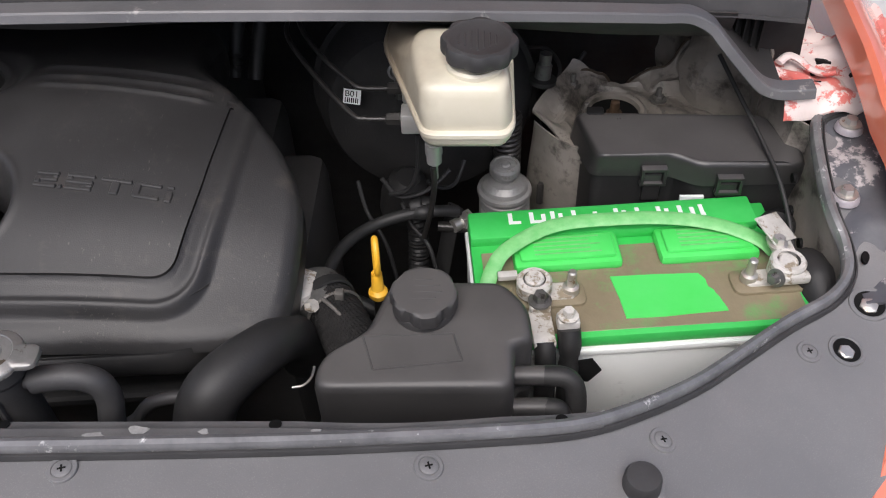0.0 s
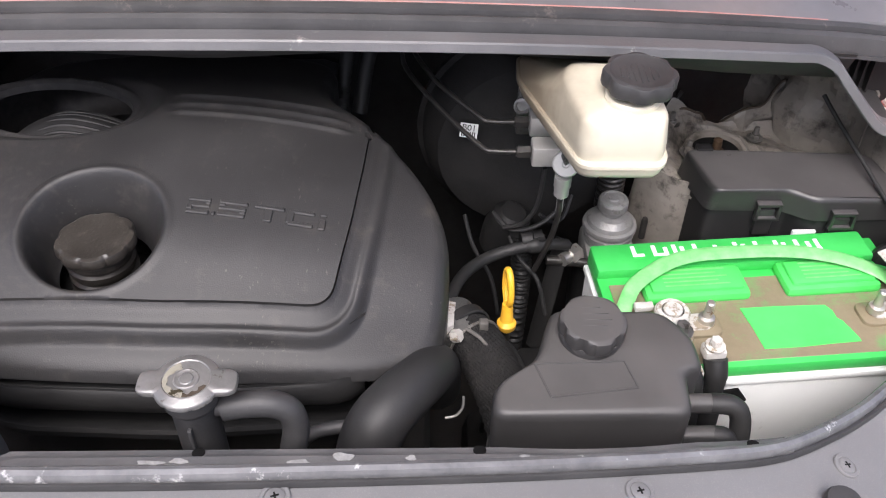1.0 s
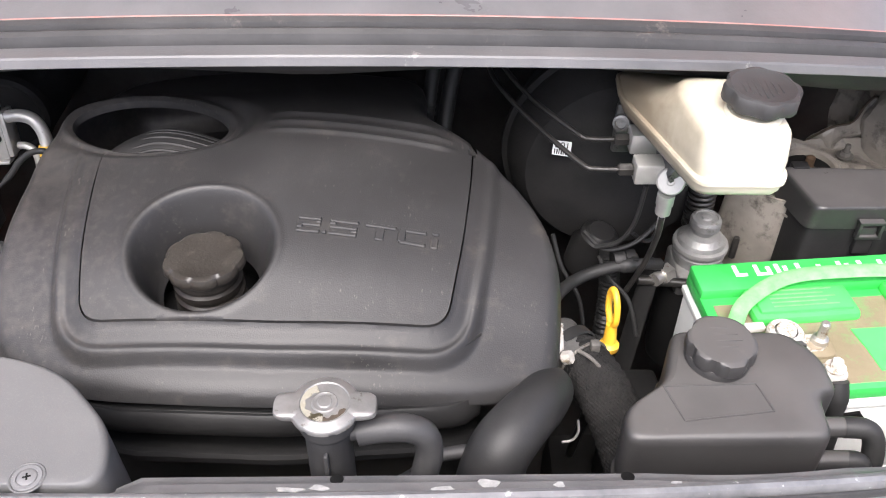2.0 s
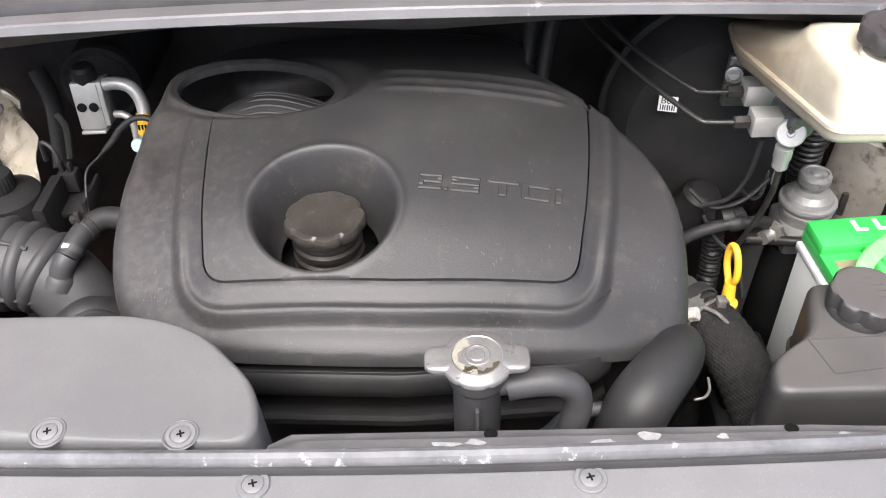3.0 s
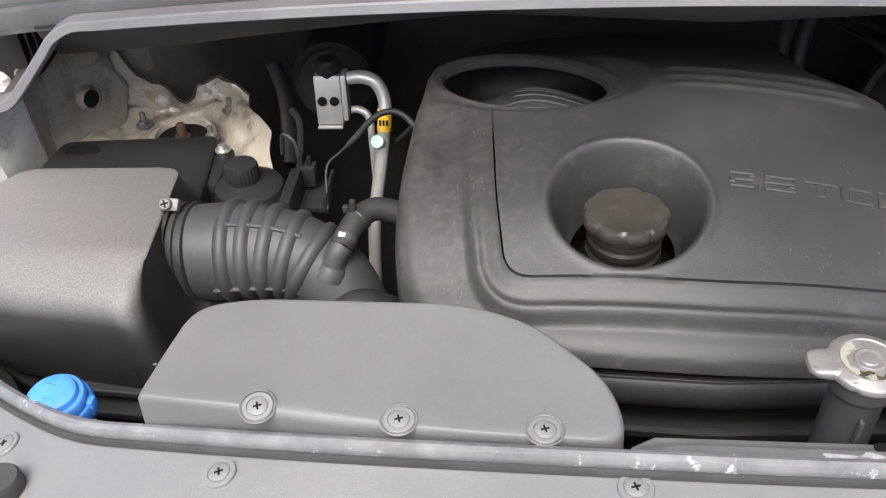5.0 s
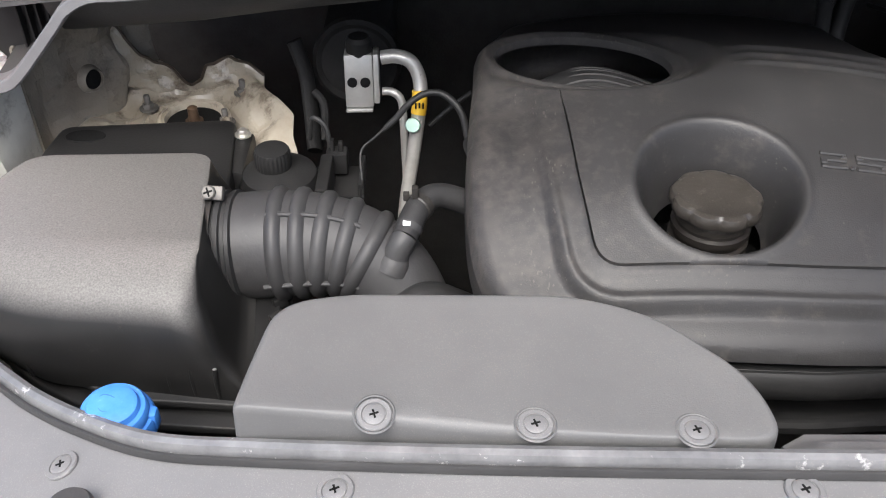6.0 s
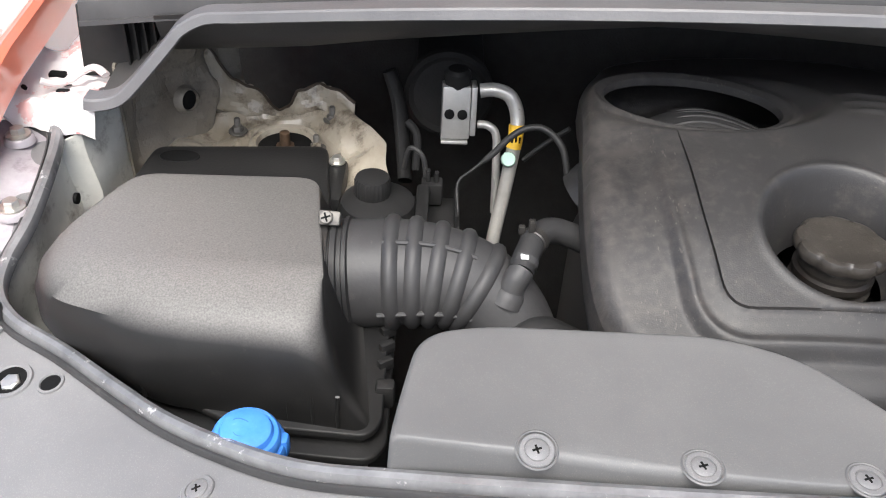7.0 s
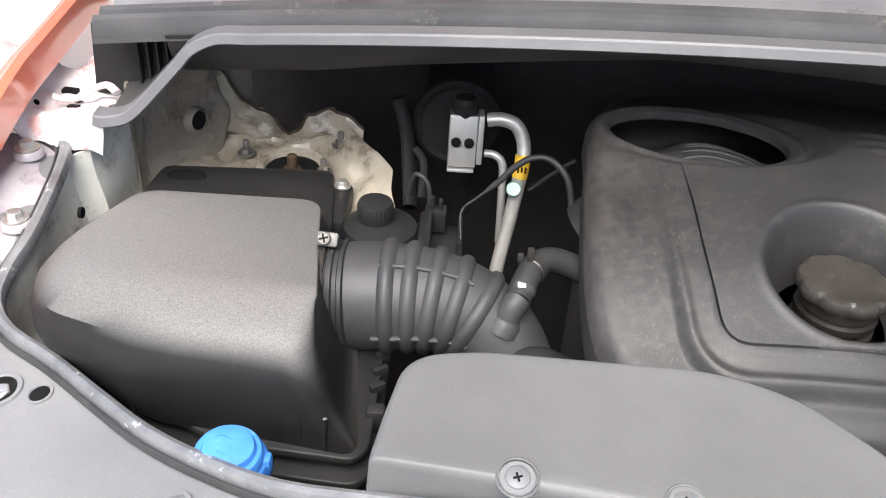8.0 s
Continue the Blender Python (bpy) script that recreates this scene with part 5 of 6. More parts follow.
for a, b in zip(RIB, RIB[1:] + RIB[:1]):
    mids = [tuple(a[i] + (b[i] - a[i]) * t for i in (0, 1)) for t in (0, 0.25, 0.5, 0.75, 1)]
    part("moulded_rib", tube([(x, y, 1.0618 + tank_top(x, y)) for x, y in mids], 0.0009, 8, 2), "tank", tank)
for y, z in ((0.418, 1.03), (0.4, 1.012)):
    part("tank_spout", tube([(0.396, y, z), (0.426, y, z)], 0.008, 14), "tank", tank)
def cap_grip(q, r, z):
    """Finger notches and one square tab round the rim."""
    if r < 0.0255:
        return 1
    k = 0.0
    for a in (0.35, 1.4, 2.5, 3.45, 4.25, 5.45):
        k -= 0.12 * math.exp(-((q - a) / 0.15) ** 2)
    return 1 + k + 0.045 * (abs(q - 4.9) < 0.24)


part("cap_seat", lathe([(0.024, -0.004), (0.0255, -0.001), (0.0255, 0.004), (0.0245, 0.0065)], 40, (0.3285, 0.4595, 1.066), (0.02, -0.03, 1)), "tank", tank, "moulded seat below the cap")
tcap = part("tank_cap", lathe([(0.0262, 0.006), (0.0272, 0.008), (0.0272, 0.0165), (0.0264, 0.019), (0.0245, 0.0202), (0.0225, 0.0206), (0.008, 0.0208)], 132, (0.3285, 0.4595, 1.066), (0.02, -0.03, 1), cap_grip), "tank", tank, "black notched screw cap")
for i, w in enumerate((0.014, 0.026, 0.03, 0.02)):
    part("cap_mark", box(0.3285 - w / 2, 0.3285 + w / 2, 0.47 - i * 0.0065, 0.4716 - i * 0.0065, 1.0862 - 0.0002 * i, 1.0873 - 0.0002 * i, 0.0003, 1), "tank", tcap, "raised unreadable caution bar")
single("tank_hose", tube([(0.424, 0.418, 1.03), (0.44, 0.416, 1.03), (0.448, 0.412, 1.022), (0.45, 0.405, 1.0), (0.448, 0.4, 0.97)], 0.0085, 14), "rubber", "black rubber hose on the tank's side", "hose")
single("tank_hose", tube([(0.424, 0.4, 1.012), (0.436, 0.398, 1.01), (0.44, 0.392, 0.99)], 0.008, 14), "rubber", "short black rubber hose on the tank's side", "hose")

# ---- battery ----
bat = thing("battery", (0.52, 0.56, 0.79), "car battery with a grimy green top and white case", "battery")
BM = Matrix.Translation((0.366, 0.641, 0)) @ Matrix.Rotation(radians(4.5), 4, "Z")
BL, BW = 0.296, 0.155


def on_battery(bm):
    return moved(bm, BM)


part("case", on_battery(box(-0.004, BL + 0.004, -BW - 0.004, 0.002, 0.79, 0.974, 0.004)), "case", bat)
part("case_rim", on_battery(box(-0.006, BL + 0.006, -BW - 0.006, 0.004, 0.964, 0.972, 0.002)), "case", bat)
part("lid", on_battery(box(-0.003, BL + 0.003, -BW - 0.003, 0.003, 0.974, 0.988, 0.002)), "green", bat, "green plastic lid")
part("lid_grime", on_battery(box(0.006, BL - 0.001, -BW + 0.003, -0.045, 0.986, 0.9885, 0.001, 1)), "grimed_top", bat, "brown dried dirt on the lid")
part("back_step", on_battery(box(-0.003, BL - 0.014, -0.036, 0.003, 0.986, 0.999, 0.003)), "green", bat, "green raised back of the lid")
for x0, x1 in ((0.036, 0.14), (0.176, 0.272)):
    part("vent_cover", on_battery(joined(box(x0, x1, -0.077, -0.034, 0.985, 0.998, 0.005), box(x0 + 0.006, x1 - 0.006, -0.071, -0.04, 0.996, 1.002, 0.003))), "grass_green", bat, "bright green cell vent cover")
    for k in range(5):
        part("vent_print", on_battery(box(x0 + 0.02, x1 - 0.02 - 0.01 * (k % 2), -0.066 + k * 0.0052, -0.0645 + k * 0.0052, 1.0018, 1.0024, 0)), "strap", bat, "faint unreadable printed bar")
random.seed(5)
o = [(0.1245, -0.088), (0.128, -0.115), (0.1296, -0.14), (0.165, -0.1405), (0.196, -0.139), (0.223, -0.1385)] + [(0.2225 - 0.0014 * k + random.uniform(-0.0015, 0.0015), -0.135 + 0.0045 * k) for k in range(10)] + [(0.208, -0.0905), (0.165, -0.0885)]
part("lid_label", on_battery(slab(o, 0.988, 0.9895, 0.0003, 1)), "grass_green", bat, "clean bright green label")
# Brand on the back step as plain white shapes.
for i, (w, h) in enumerate(((0.012, 1), (0.016, 1), (0.012, 1), (0.016, 1), (0.013, 0.8), (0.012, 1), (0.011, 1), (0.012, 1), (0.016, 1), (0.005, 1))):
    x, y = 0.037 + i * 0.0212, -0.0185 - 0.0005 * i
    mark = [box(x, x + w, y, y + 0.0035, 0.9985, 0.9998, 0), box(x, x + 0.0042, y + 0.0035, y + 0.0155 * h, 0.9985, 0.9998, 0)]
    if i % 3:
        mark.append(box(x + w - 0.0042, x + w, y + 0.0035, y + 0.012 * h, 0.9985, 0.9998, 0))
    part("white_mark", on_battery(joined(*mark)), "white", bat, "plain white print mark")
# Carrying strap.
strap = [(0.006, -0.098, 0.991), (0.014, -0.08, 1.0), (0.031, -0.0606, 1.008), (0.0783, -0.0373, 1.012), (0.1447, -0.0345, 1.013), (0.1986, -0.0387, 1.012), (0.241, -0.049, 1.008), (0.271, -0.0654, 1.003), (0.283, -0.074, 0.995)]
part("carry_strap", on_battery(tube(strap, 0.0075, 12, 8, flat=0.24)), "strap", bat, "faded green carrying strap")
# Terminals.
pos = {"neg": (0.05, -0.104), "pos": (0.284, -0.104)}
for key, (x, y) in pos.items():
    part("post", on_battery(lathe([(0.0095, 0.986), (0.009, 1.012), (0.0075, 1.0135)], 24, (x, y, 0))), "lead", bat, "pale lead post")
    base = rounded([(x - 0.02 - (0.03 if key == "pos" else 0), y - 0.018), (x + 0.02 + (0.028 if key == "neg" else 0), y - 0.018), (x + 0.02 + (0.028 if key == "neg" else 0), y + 0.012), (x - 0.02 - (0.03 if key == "pos" else 0), y + 0.012)], 0.01, 5)
    part("terminal_pad", on_battery(slab(base, 0.986, 0.992, 0.002, 2)), "grimed_top", bat, "dirty green-brown terminal pad")
    px = x + (0.034 if key == "neg" else -0.034)
    part("stud_base", on_battery(slab(rounded([(min(x, px) - 0.004, y - 0.011), (max(x, px) + 0.004, y - 0.011), (max(x, px) + 0.004, y + 0.008), (min(x, px) - 0.004, y + 0.008)], 0.006, 4), 0.99, 0.995, 0.001, 1)), "lead", bat, "pale oxidised stud base")
    part("stud", on_battery(lathe([(0.008, 0.993), (0.0075, 1.0), (0.0042, 1.001), (0.0042, 1.018), (0.003, 1.0195)], 16, (px, y - 0.002, 0))), "steel", bat, "threaded steel stud")
clamp = thing("battery_clamp", BM @ Vector((0.05, -0.104, 0.995)), "corroded pale metal terminal clamp with cables", "battery clamp", "battery clamps")
part("clamp_ring", on_battery(lathe([(0.0105, 0.995), (0.0165, 0.996), (0.0165, 1.008), (0.0145, 1.0105), (0.0105, 1.0105)], 28, (0.05, -0.104, 0), cap=False)), "lead", clamp)
part("clamp_arm", on_battery(box(0.042, 0.061, -0.136, -0.114, 0.998, 1.006, 0.002)), "lead", clamp)
part("cable_lug", on_battery(box(0.041, 0.061, -0.172, -0.13, 0.993, 0.9995, 0.002)), "lead", clamp, "pale flattened cable lug")
part("clamp_ear", on_battery(box(0.018, 0.036, -0.095, -0.087, 1.0, 1.006, 0.001)), "lead", clamp)
part("clamp_bolt", on_battery(bolt((0.052, -0.127, 1.005), 0.0066, 0.01)), "alu", clamp, "dull hexagon bolt")
part("clamp_bolt", on_battery(joined(bolt((0.073, -0.153, 1.012), 0.0056, 0.009), box(0.063, 0.083, -0.161, -0.145, 1.0, 1.012, 0.003))), "lead", clamp, "pale hexagon bolt on a lug")
part("cable_boot", tube([tuple(BM @ Vector(p)) for p in ((0.073, -0.16, 1.004), (0.073, -0.169, 0.99), (0.072, -0.176, 0.965), (0.072, -0.18, 0.93))], lambda t: 0.0095 - 0.001 * (0.45 < t < 0.55) + 0.001 * (t < 0.35), 16, 8), "rubber", clamp, "black taped cable sleeve")
part("cable_boot", tube([tuple(BM @ Vector(p)) for p in ((0.051, -0.166, 0.996), (0.051, -0.175, 0.985), (0.051, -0.18, 0.96), (0.051, -0.184, 0.92))], 0.0095, 14, 6), "rubber", clamp, "black cable sleeve")
part("tape_end", on_battery(sheet([[(0.08, -0.176, 0.977), (0.092, -0.18, 0.984)], [(0.08, -0.18, 0.964), (0.1, -0.184, 0.973)], [(0.082, -0.18, 0.954), (0.09, -0.182, 0.955)]], 0.002, (0, 1, 0))), "ink_and_shade", clamp, "loose black tape end")
clamp = thing("battery_clamp", BM @ Vector((0.284, -0.104, 0.995)), "corroded clamp with a bolt and cable plate", "battery clamp", "battery clamps")
part("clamp_ring", on_battery(lathe([(0.0105, 0.996), (0.0165, 0.998), (0.0165, 1.012), (0.0145, 1.0145), (0.0105, 1.0145)], 28, (0.284, -0.104, 0), cap=False)), "lead", clamp)
part("clamp_arm", on_battery(box(0.268, 0.3, -0.124, -0.113, 1.0, 1.01, 0.003)), "lead", clamp)
part("clamp_ear", on_battery(box(0.276, 0.297, -0.094, -0.066, 1.004, 1.01, 0.002)), "lead", clamp)
part("clamp_bolt", on_battery(bolt((0.27, -0.118, 1.006), 0.0055, 0.008, (-0.8, -0.5, 0.2))), "alu", clamp, "dull hexagon bolt")
part("cable_plate", on_battery(moved(box(-0.016, 0.016, -0.02, 0.012, -0.001, 0.001, 0.0006), pose(0.282, -0.062, 1.018, 18, 14, 30))), "lead", clamp, "pale bent cable plate")
part("clamp_bolt", on_battery(bolt((0.281, -0.082, 1.012), 0.006, 0.009)), "steel", clamp, "bright hexagon nut")
single("hold_down_bracket", slab([(0.482, 0.428), (0.512, 0.428), (0.514, 0.444), (0.48, 0.444)], 0.93, 0.945, 0.003, 2), "white", "pale battery hold-down foot", "bracket")

# ---- fuse box ----
fuse = thing("fuse_box", (0.59, 0.72, 0.88), "black plastic fuse box with a stepped latched lid", "fuse box")
FB = [(0.493, 0.686), (0.572, 0.686), (0.596, 0.671), (0.7, 0.671), (0.703, 0.7), (0.676, 0.75), (0.476, 0.756)]
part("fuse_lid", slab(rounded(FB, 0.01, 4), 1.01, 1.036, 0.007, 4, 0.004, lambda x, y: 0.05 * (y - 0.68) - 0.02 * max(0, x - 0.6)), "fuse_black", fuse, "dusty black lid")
part("fuse_base", slab(rounded([(x * 0.998 + 0.001, y) for x, y in FB], 0.01, 4), 0.86, 1.012, 0.002, 1), "black", fuse)
part("lid_rim", slab(rounded(FB, 0.01, 4), 1.0075, 1.0115, 0.001, 1, -0.002), "fuse_black", fuse)
for x, y in ((0.5525, 0.684), (0.6255, 0.669)):
    part("latch", joined(box(x - 0.013, x - 0.0095, y - 0.0075, y - 0.001, 1.0035, 1.0235, 0.001), box(x + 0.0095, x + 0.013, y - 0.0075, y - 0.001, 1.0035, 1.0235, 0.001), box(x - 0.013, x + 0.013, y - 0.0075, y + 0.001, 1.02, 1.024, 0.001), box(x - 0.0135, x + 0.0135, y - 0.0075, y - 0.001, 1.002, 1.006, 0.001), box(x - 0.009, x + 0.009, y - 0.0035, y + 0.004, 0.98, 1.014, 0.0015)), "fuse_black", fuse, "black framed clip latch")
part("fuse_sticker", box(0.58, 0.604, 0.667, 0.6705, 0.975, 0.996, 0), "white", fuse, "small pale sticker")
for k in range(4):
    part("sticker_bar", box(0.583 + k * 0.005, 0.586 + k * 0.005, 0.6664, 0.667, 0.979, 0.992, 0), "ink_and_shade", fuse)
part("rear_catch", box(0.49, 0.508, 0.75, 0.762, 1.03, 1.042, 0.002), "black", fuse)
single("wiring_loom", tube([(0.628, 0.79, 1.085), (0.64, 0.76, 1.068), (0.658, 0.7, 1.045), (0.668, 0.655, 1.03), (0.674, 0.61, 1.005), (0.676, 0.57, 0.97)], 0.0024, 10), "rubber", "thin black wiring loom along the wing", "cable")
single("rubber_grommet", joined(lathe([(0.018, 0), (0.018, 0.012), (0.013, 0.016), (0.008, 0.016)], 24, (0.672, 0.635, 0.985), (-0.4, -0.8, 0.4))), "black", "black rubber grommet by the fuse box", "grommet")
single("rubber_elbow", tube([(0.69, 0.59, 0.94), (0.684, 0.575, 0.985), (0.69, 0.54, 0.98), (0.69, 0.52, 0.93)], lambda t: 0.02 + 0.001 * math.sin(t * 40), 18, 8), "rubber", "black rubber elbow beside the battery", "hose")

# ---- brakes ----
booster = thing("brake_booster", (0.29, 0.8, 0.88), "large black drum brake booster", "brake booster")
part("drum", lathe([(0.03, -0.06), (0.075, -0.055), (0.105, -0.045), (0.118, -0.025), (0.122, 0.0), (0.128, 0.002), (0.128, 0.01), (0.12, 0.012), (0.11, 0.06), (0.06, 0.12)], 56, (0.315, 0.83, 1.015), (0, 1, 0.0)), "board", booster)
sticker = part("part_sticker", moved(box(-0.0096, 0.0096, -0.0076, 0.0076, -0.0004, 0.0004, 0), pose(0.2425, 0.757, 1.062, 62, 0, -14)), "white", booster, "white sticker lettered B01 with a bar code")
part("sticker_text", lettering("B01", 0.0088, pose(0.2427, 0.7566, 1.0655, 62, 0, -14), 0.0002, None, 1.15), "ink_and_shade", sticker, "black print B01")
for k in range(7):
    part("bar", moved(box(-0.0076 + k * 0.0023, -0.0066 + k * 0.0023 + 0.0004 * (k % 2), -0.0064, -0.0012, 0.0, 0.0008, 0), pose(0.2425, 0.757, 1.062, 62, 0, -14)), "ink_and_shade", sticker)
cyl = thing("master_cylinder", (0.32, 0.70, 1.05), "cast aluminium brake master cylinder", "brake cylinder")
part("cylinder_body", lathe([(0.011, -0.056), (0.014, -0.052), (0.0145, 0.05), (0.019, 0.055), (0.019, 0.07)], 28, (0.34, 0.715, 1.094), (0, 1, 0)), "alu", cyl)
for y, z in ((0.716, 1.1), (0.682, 1.088)):
    part("port_boss", box(0.3, 0.335, y - 0.011, y + 0.011, z - 0.011, z + 0.011, 0.002), "bright_alu", cyl)
    part("pipe_nut", lathe([(0.0065, 0), (0.0065, 0.012), (0.005, 0.014)], 6, (0.299, y, z), (-1, 0, 0)), "pipe", cyl, "dark pipe nut")
part("clear_port", lathe([(0.0035, -0.03), (0.0035, -0.01), (0.0075, -0.009), (0.0075, 0.0), (0.0085, 0.002), (0.0085, 0.014)], 24, (0.331, 0.664, 1.058)), "bright_alu", cyl, "bright pipe union")
part("flange", joined(slab(rounded([(0.29, 0.738), (0.38, 0.738), (0.38, 0.748), (0.29, 0.748)], 0.004, 3), 1.07, 1.125, 0.003, 2), lathe([(0.0085, 0), (0.0085, 0.007), (0.006, 0.0075), (0.0055, 0.003)], 20, (0.295, 0.735, 1.108), (-0.3, -1, 0.3))), "alu", cyl)
part("end_plug", lathe([(0.0135, -0.012), (0.0135, 0.008), (0.012, 0.0095), (0.004, 0.0095), (0.003, 0.0085)], 24, (0.3335, 0.667, 1.086), (-0.25, -0.8, 0.35)), "bright_alu", cyl)
res = thing("brake_fluid_reservoir", (0.36, 0.65, 1.1), "cream translucent brake fluid reservoir with brown stains", "fluid reservoir")
RES = [(0.3265, 0.577), (0.397, 0.576), (0.405, 0.59), (0.407, 0.70), (0.4, 0.765), (0.288, 0.765), (0.284, 0.718)]
UP = [(0.326, 0.583), (0.394, 0.581), (0.4, 0.594), (0.397, 0.65), (0.38, 0.67), (0.322, 0.674), (0.314, 0.65)]


def tub(levels):
    """A blow-moulded tub: at each level a share of the way from the lower to the upper outline, and an inset."""
    rings = []
    for z, k, inset in levels:
        o = np.array(rounded([tuple(np.array(a) * (1 - k) + np.array(b) * k) for a, b in zip(RES, UP)], 0.012, 5))
        c = o.mean(0)
        d = o - c
        size = np.linalg.norm(d, axis=1)[:, None]
        rings.append([(x, y, z + 0.05 * (y - 0.58) * k) for x, y in c + d * (1 - inset / size)])
    return loft(rings)


part("lower_tub", tub([(1.127, 0, 0.016), (1.1305, 0, 0.008), (1.136, 0, 0.004), (1.1425, 0, 0.003)]), "cream", res, "lower half with a stained side painted darker for shade")
part("seam", tub([(1.1425, 0, 0.002), (1.144, 0, 0.0), (1.1475, 0, 0.0), (1.149, 0, 0.002)]), "cream", res)
part("upper_tub", tub([(1.149, 0, 0.005), (1.153, 0.1, 0.004), (1.162, 0.45, 0.001), (1.172, 0.8, 0.0), (1.18, 0.95, 0.0), (1.186, 1, 0.001), (1.1895, 1, 0.004), (1.191, 1, 0.009), (1.1915, 1, 0.02)]), "cream", res, "cream upper half sloping to the rear")
part("cap_neck", lathe([(0.024, -0.004), (0.024, 0.004), (0.022, 0.006)], 32, (0.371, 0.613, 1.191)), "cream", res)
part("reservoir_cap", lathe([(0.027, 0.0), (0.0298, 0.0005), (0.0305, 0.002), (0.0305, 0.0115), (0.0292, 0.0138), (0.0262, 0.0145), (0.0245, 0.0135), (0.01, 0.0137)], 144, (0.3745, 0.616, 1.203), (0.03, -0.02, 1),
                            lobes=lambda q, r, z: 1 + (0.045 * (1 - 2 * abs(math.sin(4 * q + 0.3)) ** 3) if r > 0.029 else 0)), "rubber_grey", res, "dark grey scalloped screw cap")
for k in range(7):
    part("cap_bar", box(0.3575 + k * 0.005, 0.359 + k * 0.005, 0.597 + 0.003 * abs(k - 3), 0.629 - 0.003 * abs(k - 3), 1.214, 1.2176 - 0.00015 * k, 0.0003, 1), "rubber_grey", res, "raised unreadable print bar")
for pts in ([(0.288, 0.716, 1.1), (0.262, 0.717, 1.1), (0.25, 0.722, 1.103), (0.21, 0.765, 1.115), (0.185, 0.82, 1.12), (0.18, 0.9, 1.1)],
            [(0.288, 0.682, 1.088), (0.265, 0.683, 1.088), (0.25, 0.69, 1.09), (0.205, 0.745, 1.105), (0.175, 0.8, 1.115), (0.17, 0.9, 1.09)]):
    single("brake_line", tube(pts, 0.0026, 10), "pipe", "thin dark steel brake line", "brake line", "brake lines")
single("brake_line", tube([(0.33, 0.66, 1.045), (0.33, 0.662, 1.02), (0.325, 0.668, 0.98), (0.315, 0.68, 0.93)], 0.003, 10), "pipe", "thin steel pipe below the reservoir", "brake line", "brake lines")
single("vacuum_hose", tube([(0.3, 0.86, 1.13), (0.26, 0.86, 1.135), (0.2, 0.87, 1.13), (0.15, 0.88, 1.12)], 0.009, 14), "rubber", "black rubber vacuum hose behind the booster", "hose")
single("rear_hose", tube([(0.15, 0.94, 1.15), (0.145, 0.9, 1.12), (0.13, 0.87, 1.08), (0.12, 0.84, 1.03)], lambda t: 0.009, 14), "rubber", "black hose rising at the firewall", "hose")
single("rear_loom", tube([(0.125, 0.94, 1.15), (0.118, 0.9, 1.12), (0.108, 0.86, 1.09), (0.1, 0.83, 1.04)], lambda t: 0.008 + 0.0008 * math.sin(t * 160), 12, 16), "rubber", "black ribbed wiring conduit", "cable")

# ---- fuel filter ----
ff = thing("fuel_filter", (0.4, 0.73, 0.85), "cast aluminium fuel filter head with a priming knob", "fuel filter")
at = (0.404, 0.733, 0.0)
part("filter_head", lathe([(0.024, 0.925), (0.026, 0.93), (0.026, 0.9385), (0.0285, 0.94), (0.0285, 0.944), (0.0265, 0.9452), (0.0265, 0.948), (0.0302, 0.9495), (0.0306, 0.952), (0.0298, 0.955), (0.0265, 0.9565), (0.0245, 0.961), (0.0185, 0.966), (0.0125, 0.968)], 44, at), "cast", ff, angle=16)
part("priming_knob", lathe([(0.0115, 0.958), (0.0105, 0.974), (0.0158, 0.976), (0.0168, 0.978), (0.0168, 0.985), (0.0155, 0.988), (0.0125, 0.9892), (0.0118, 0.9875), (0.006, 0.9875), (0.005, 0.9895), (0.002, 0.99)], 40, at), "cast", ff, "bright flat priming button", angle=16)
part("filter_base", box(0.376, 0.434, 0.7, 0.76, 0.9, 0.93, 0.006), "cast", ff)
part("banjo", joined(lathe([(0.011, 0), (0.011, 0.014)], 6, (0.366, 0.705, 0.935), (-0.8, -0.6, 0)), lathe([(0.0075, 0.012), (0.0075, 0.024)], 18, (0.366, 0.705, 0.935), (-0.8, -0.6, 0)), lathe([(0.012, 0), (0.012, 0.012), (0.006, 0.013)], 24, (0.395, 0.687, 0.925), (0, -1, 0.2))), "steel", ff, "bright hexagon banjo fitting")
part("filter_bowl", lathe([(0.034, 0.78), (0.036, 0.79), (0.036, 0.9)], 36, at), "black", ff, "black filter canister")
part("bleed_screw", lathe([(0.004, 0.93), (0.004, 0.955), (0.003, 0.958)], 10, (0.444, 0.735, 0)), "pipe", ff)
single("fuel_hose", tube([(0.352, 0.7, 0.95), (0.33, 0.692, 0.957), (0.3, 0.69, 0.955), (0.265, 0.68, 0.95), (0.238, 0.655, 0.95), (0.222, 0.62, 0.95), (0.215, 0.58, 0.94)], lambda t: 0.0065 + (0.0022 if 0.22 < t < 0.3 else 0), 14, 10), "rubber", "black rubber fuel hose to the engine", "hose")
single("heater_hose", tube([(0.215, 0.6, 0.92), (0.25, 0.585, 0.93), (0.28, 0.575, 0.915), (0.3, 0.56, 0.87)], 0.008, 14), "rubber", "black rubber hose under the dipstick", "hose")
single("steering_coil", tube([(0.408 + 0.013 * math.cos(q), 0.772 + 0.013 * math.sin(q), 0.945 + 0.0011 * q) for q in np.linspace(0, 75, 190)], 0.0028, 8, 2), "pipe", "coiled dark conduit beside the filter", "conduit")
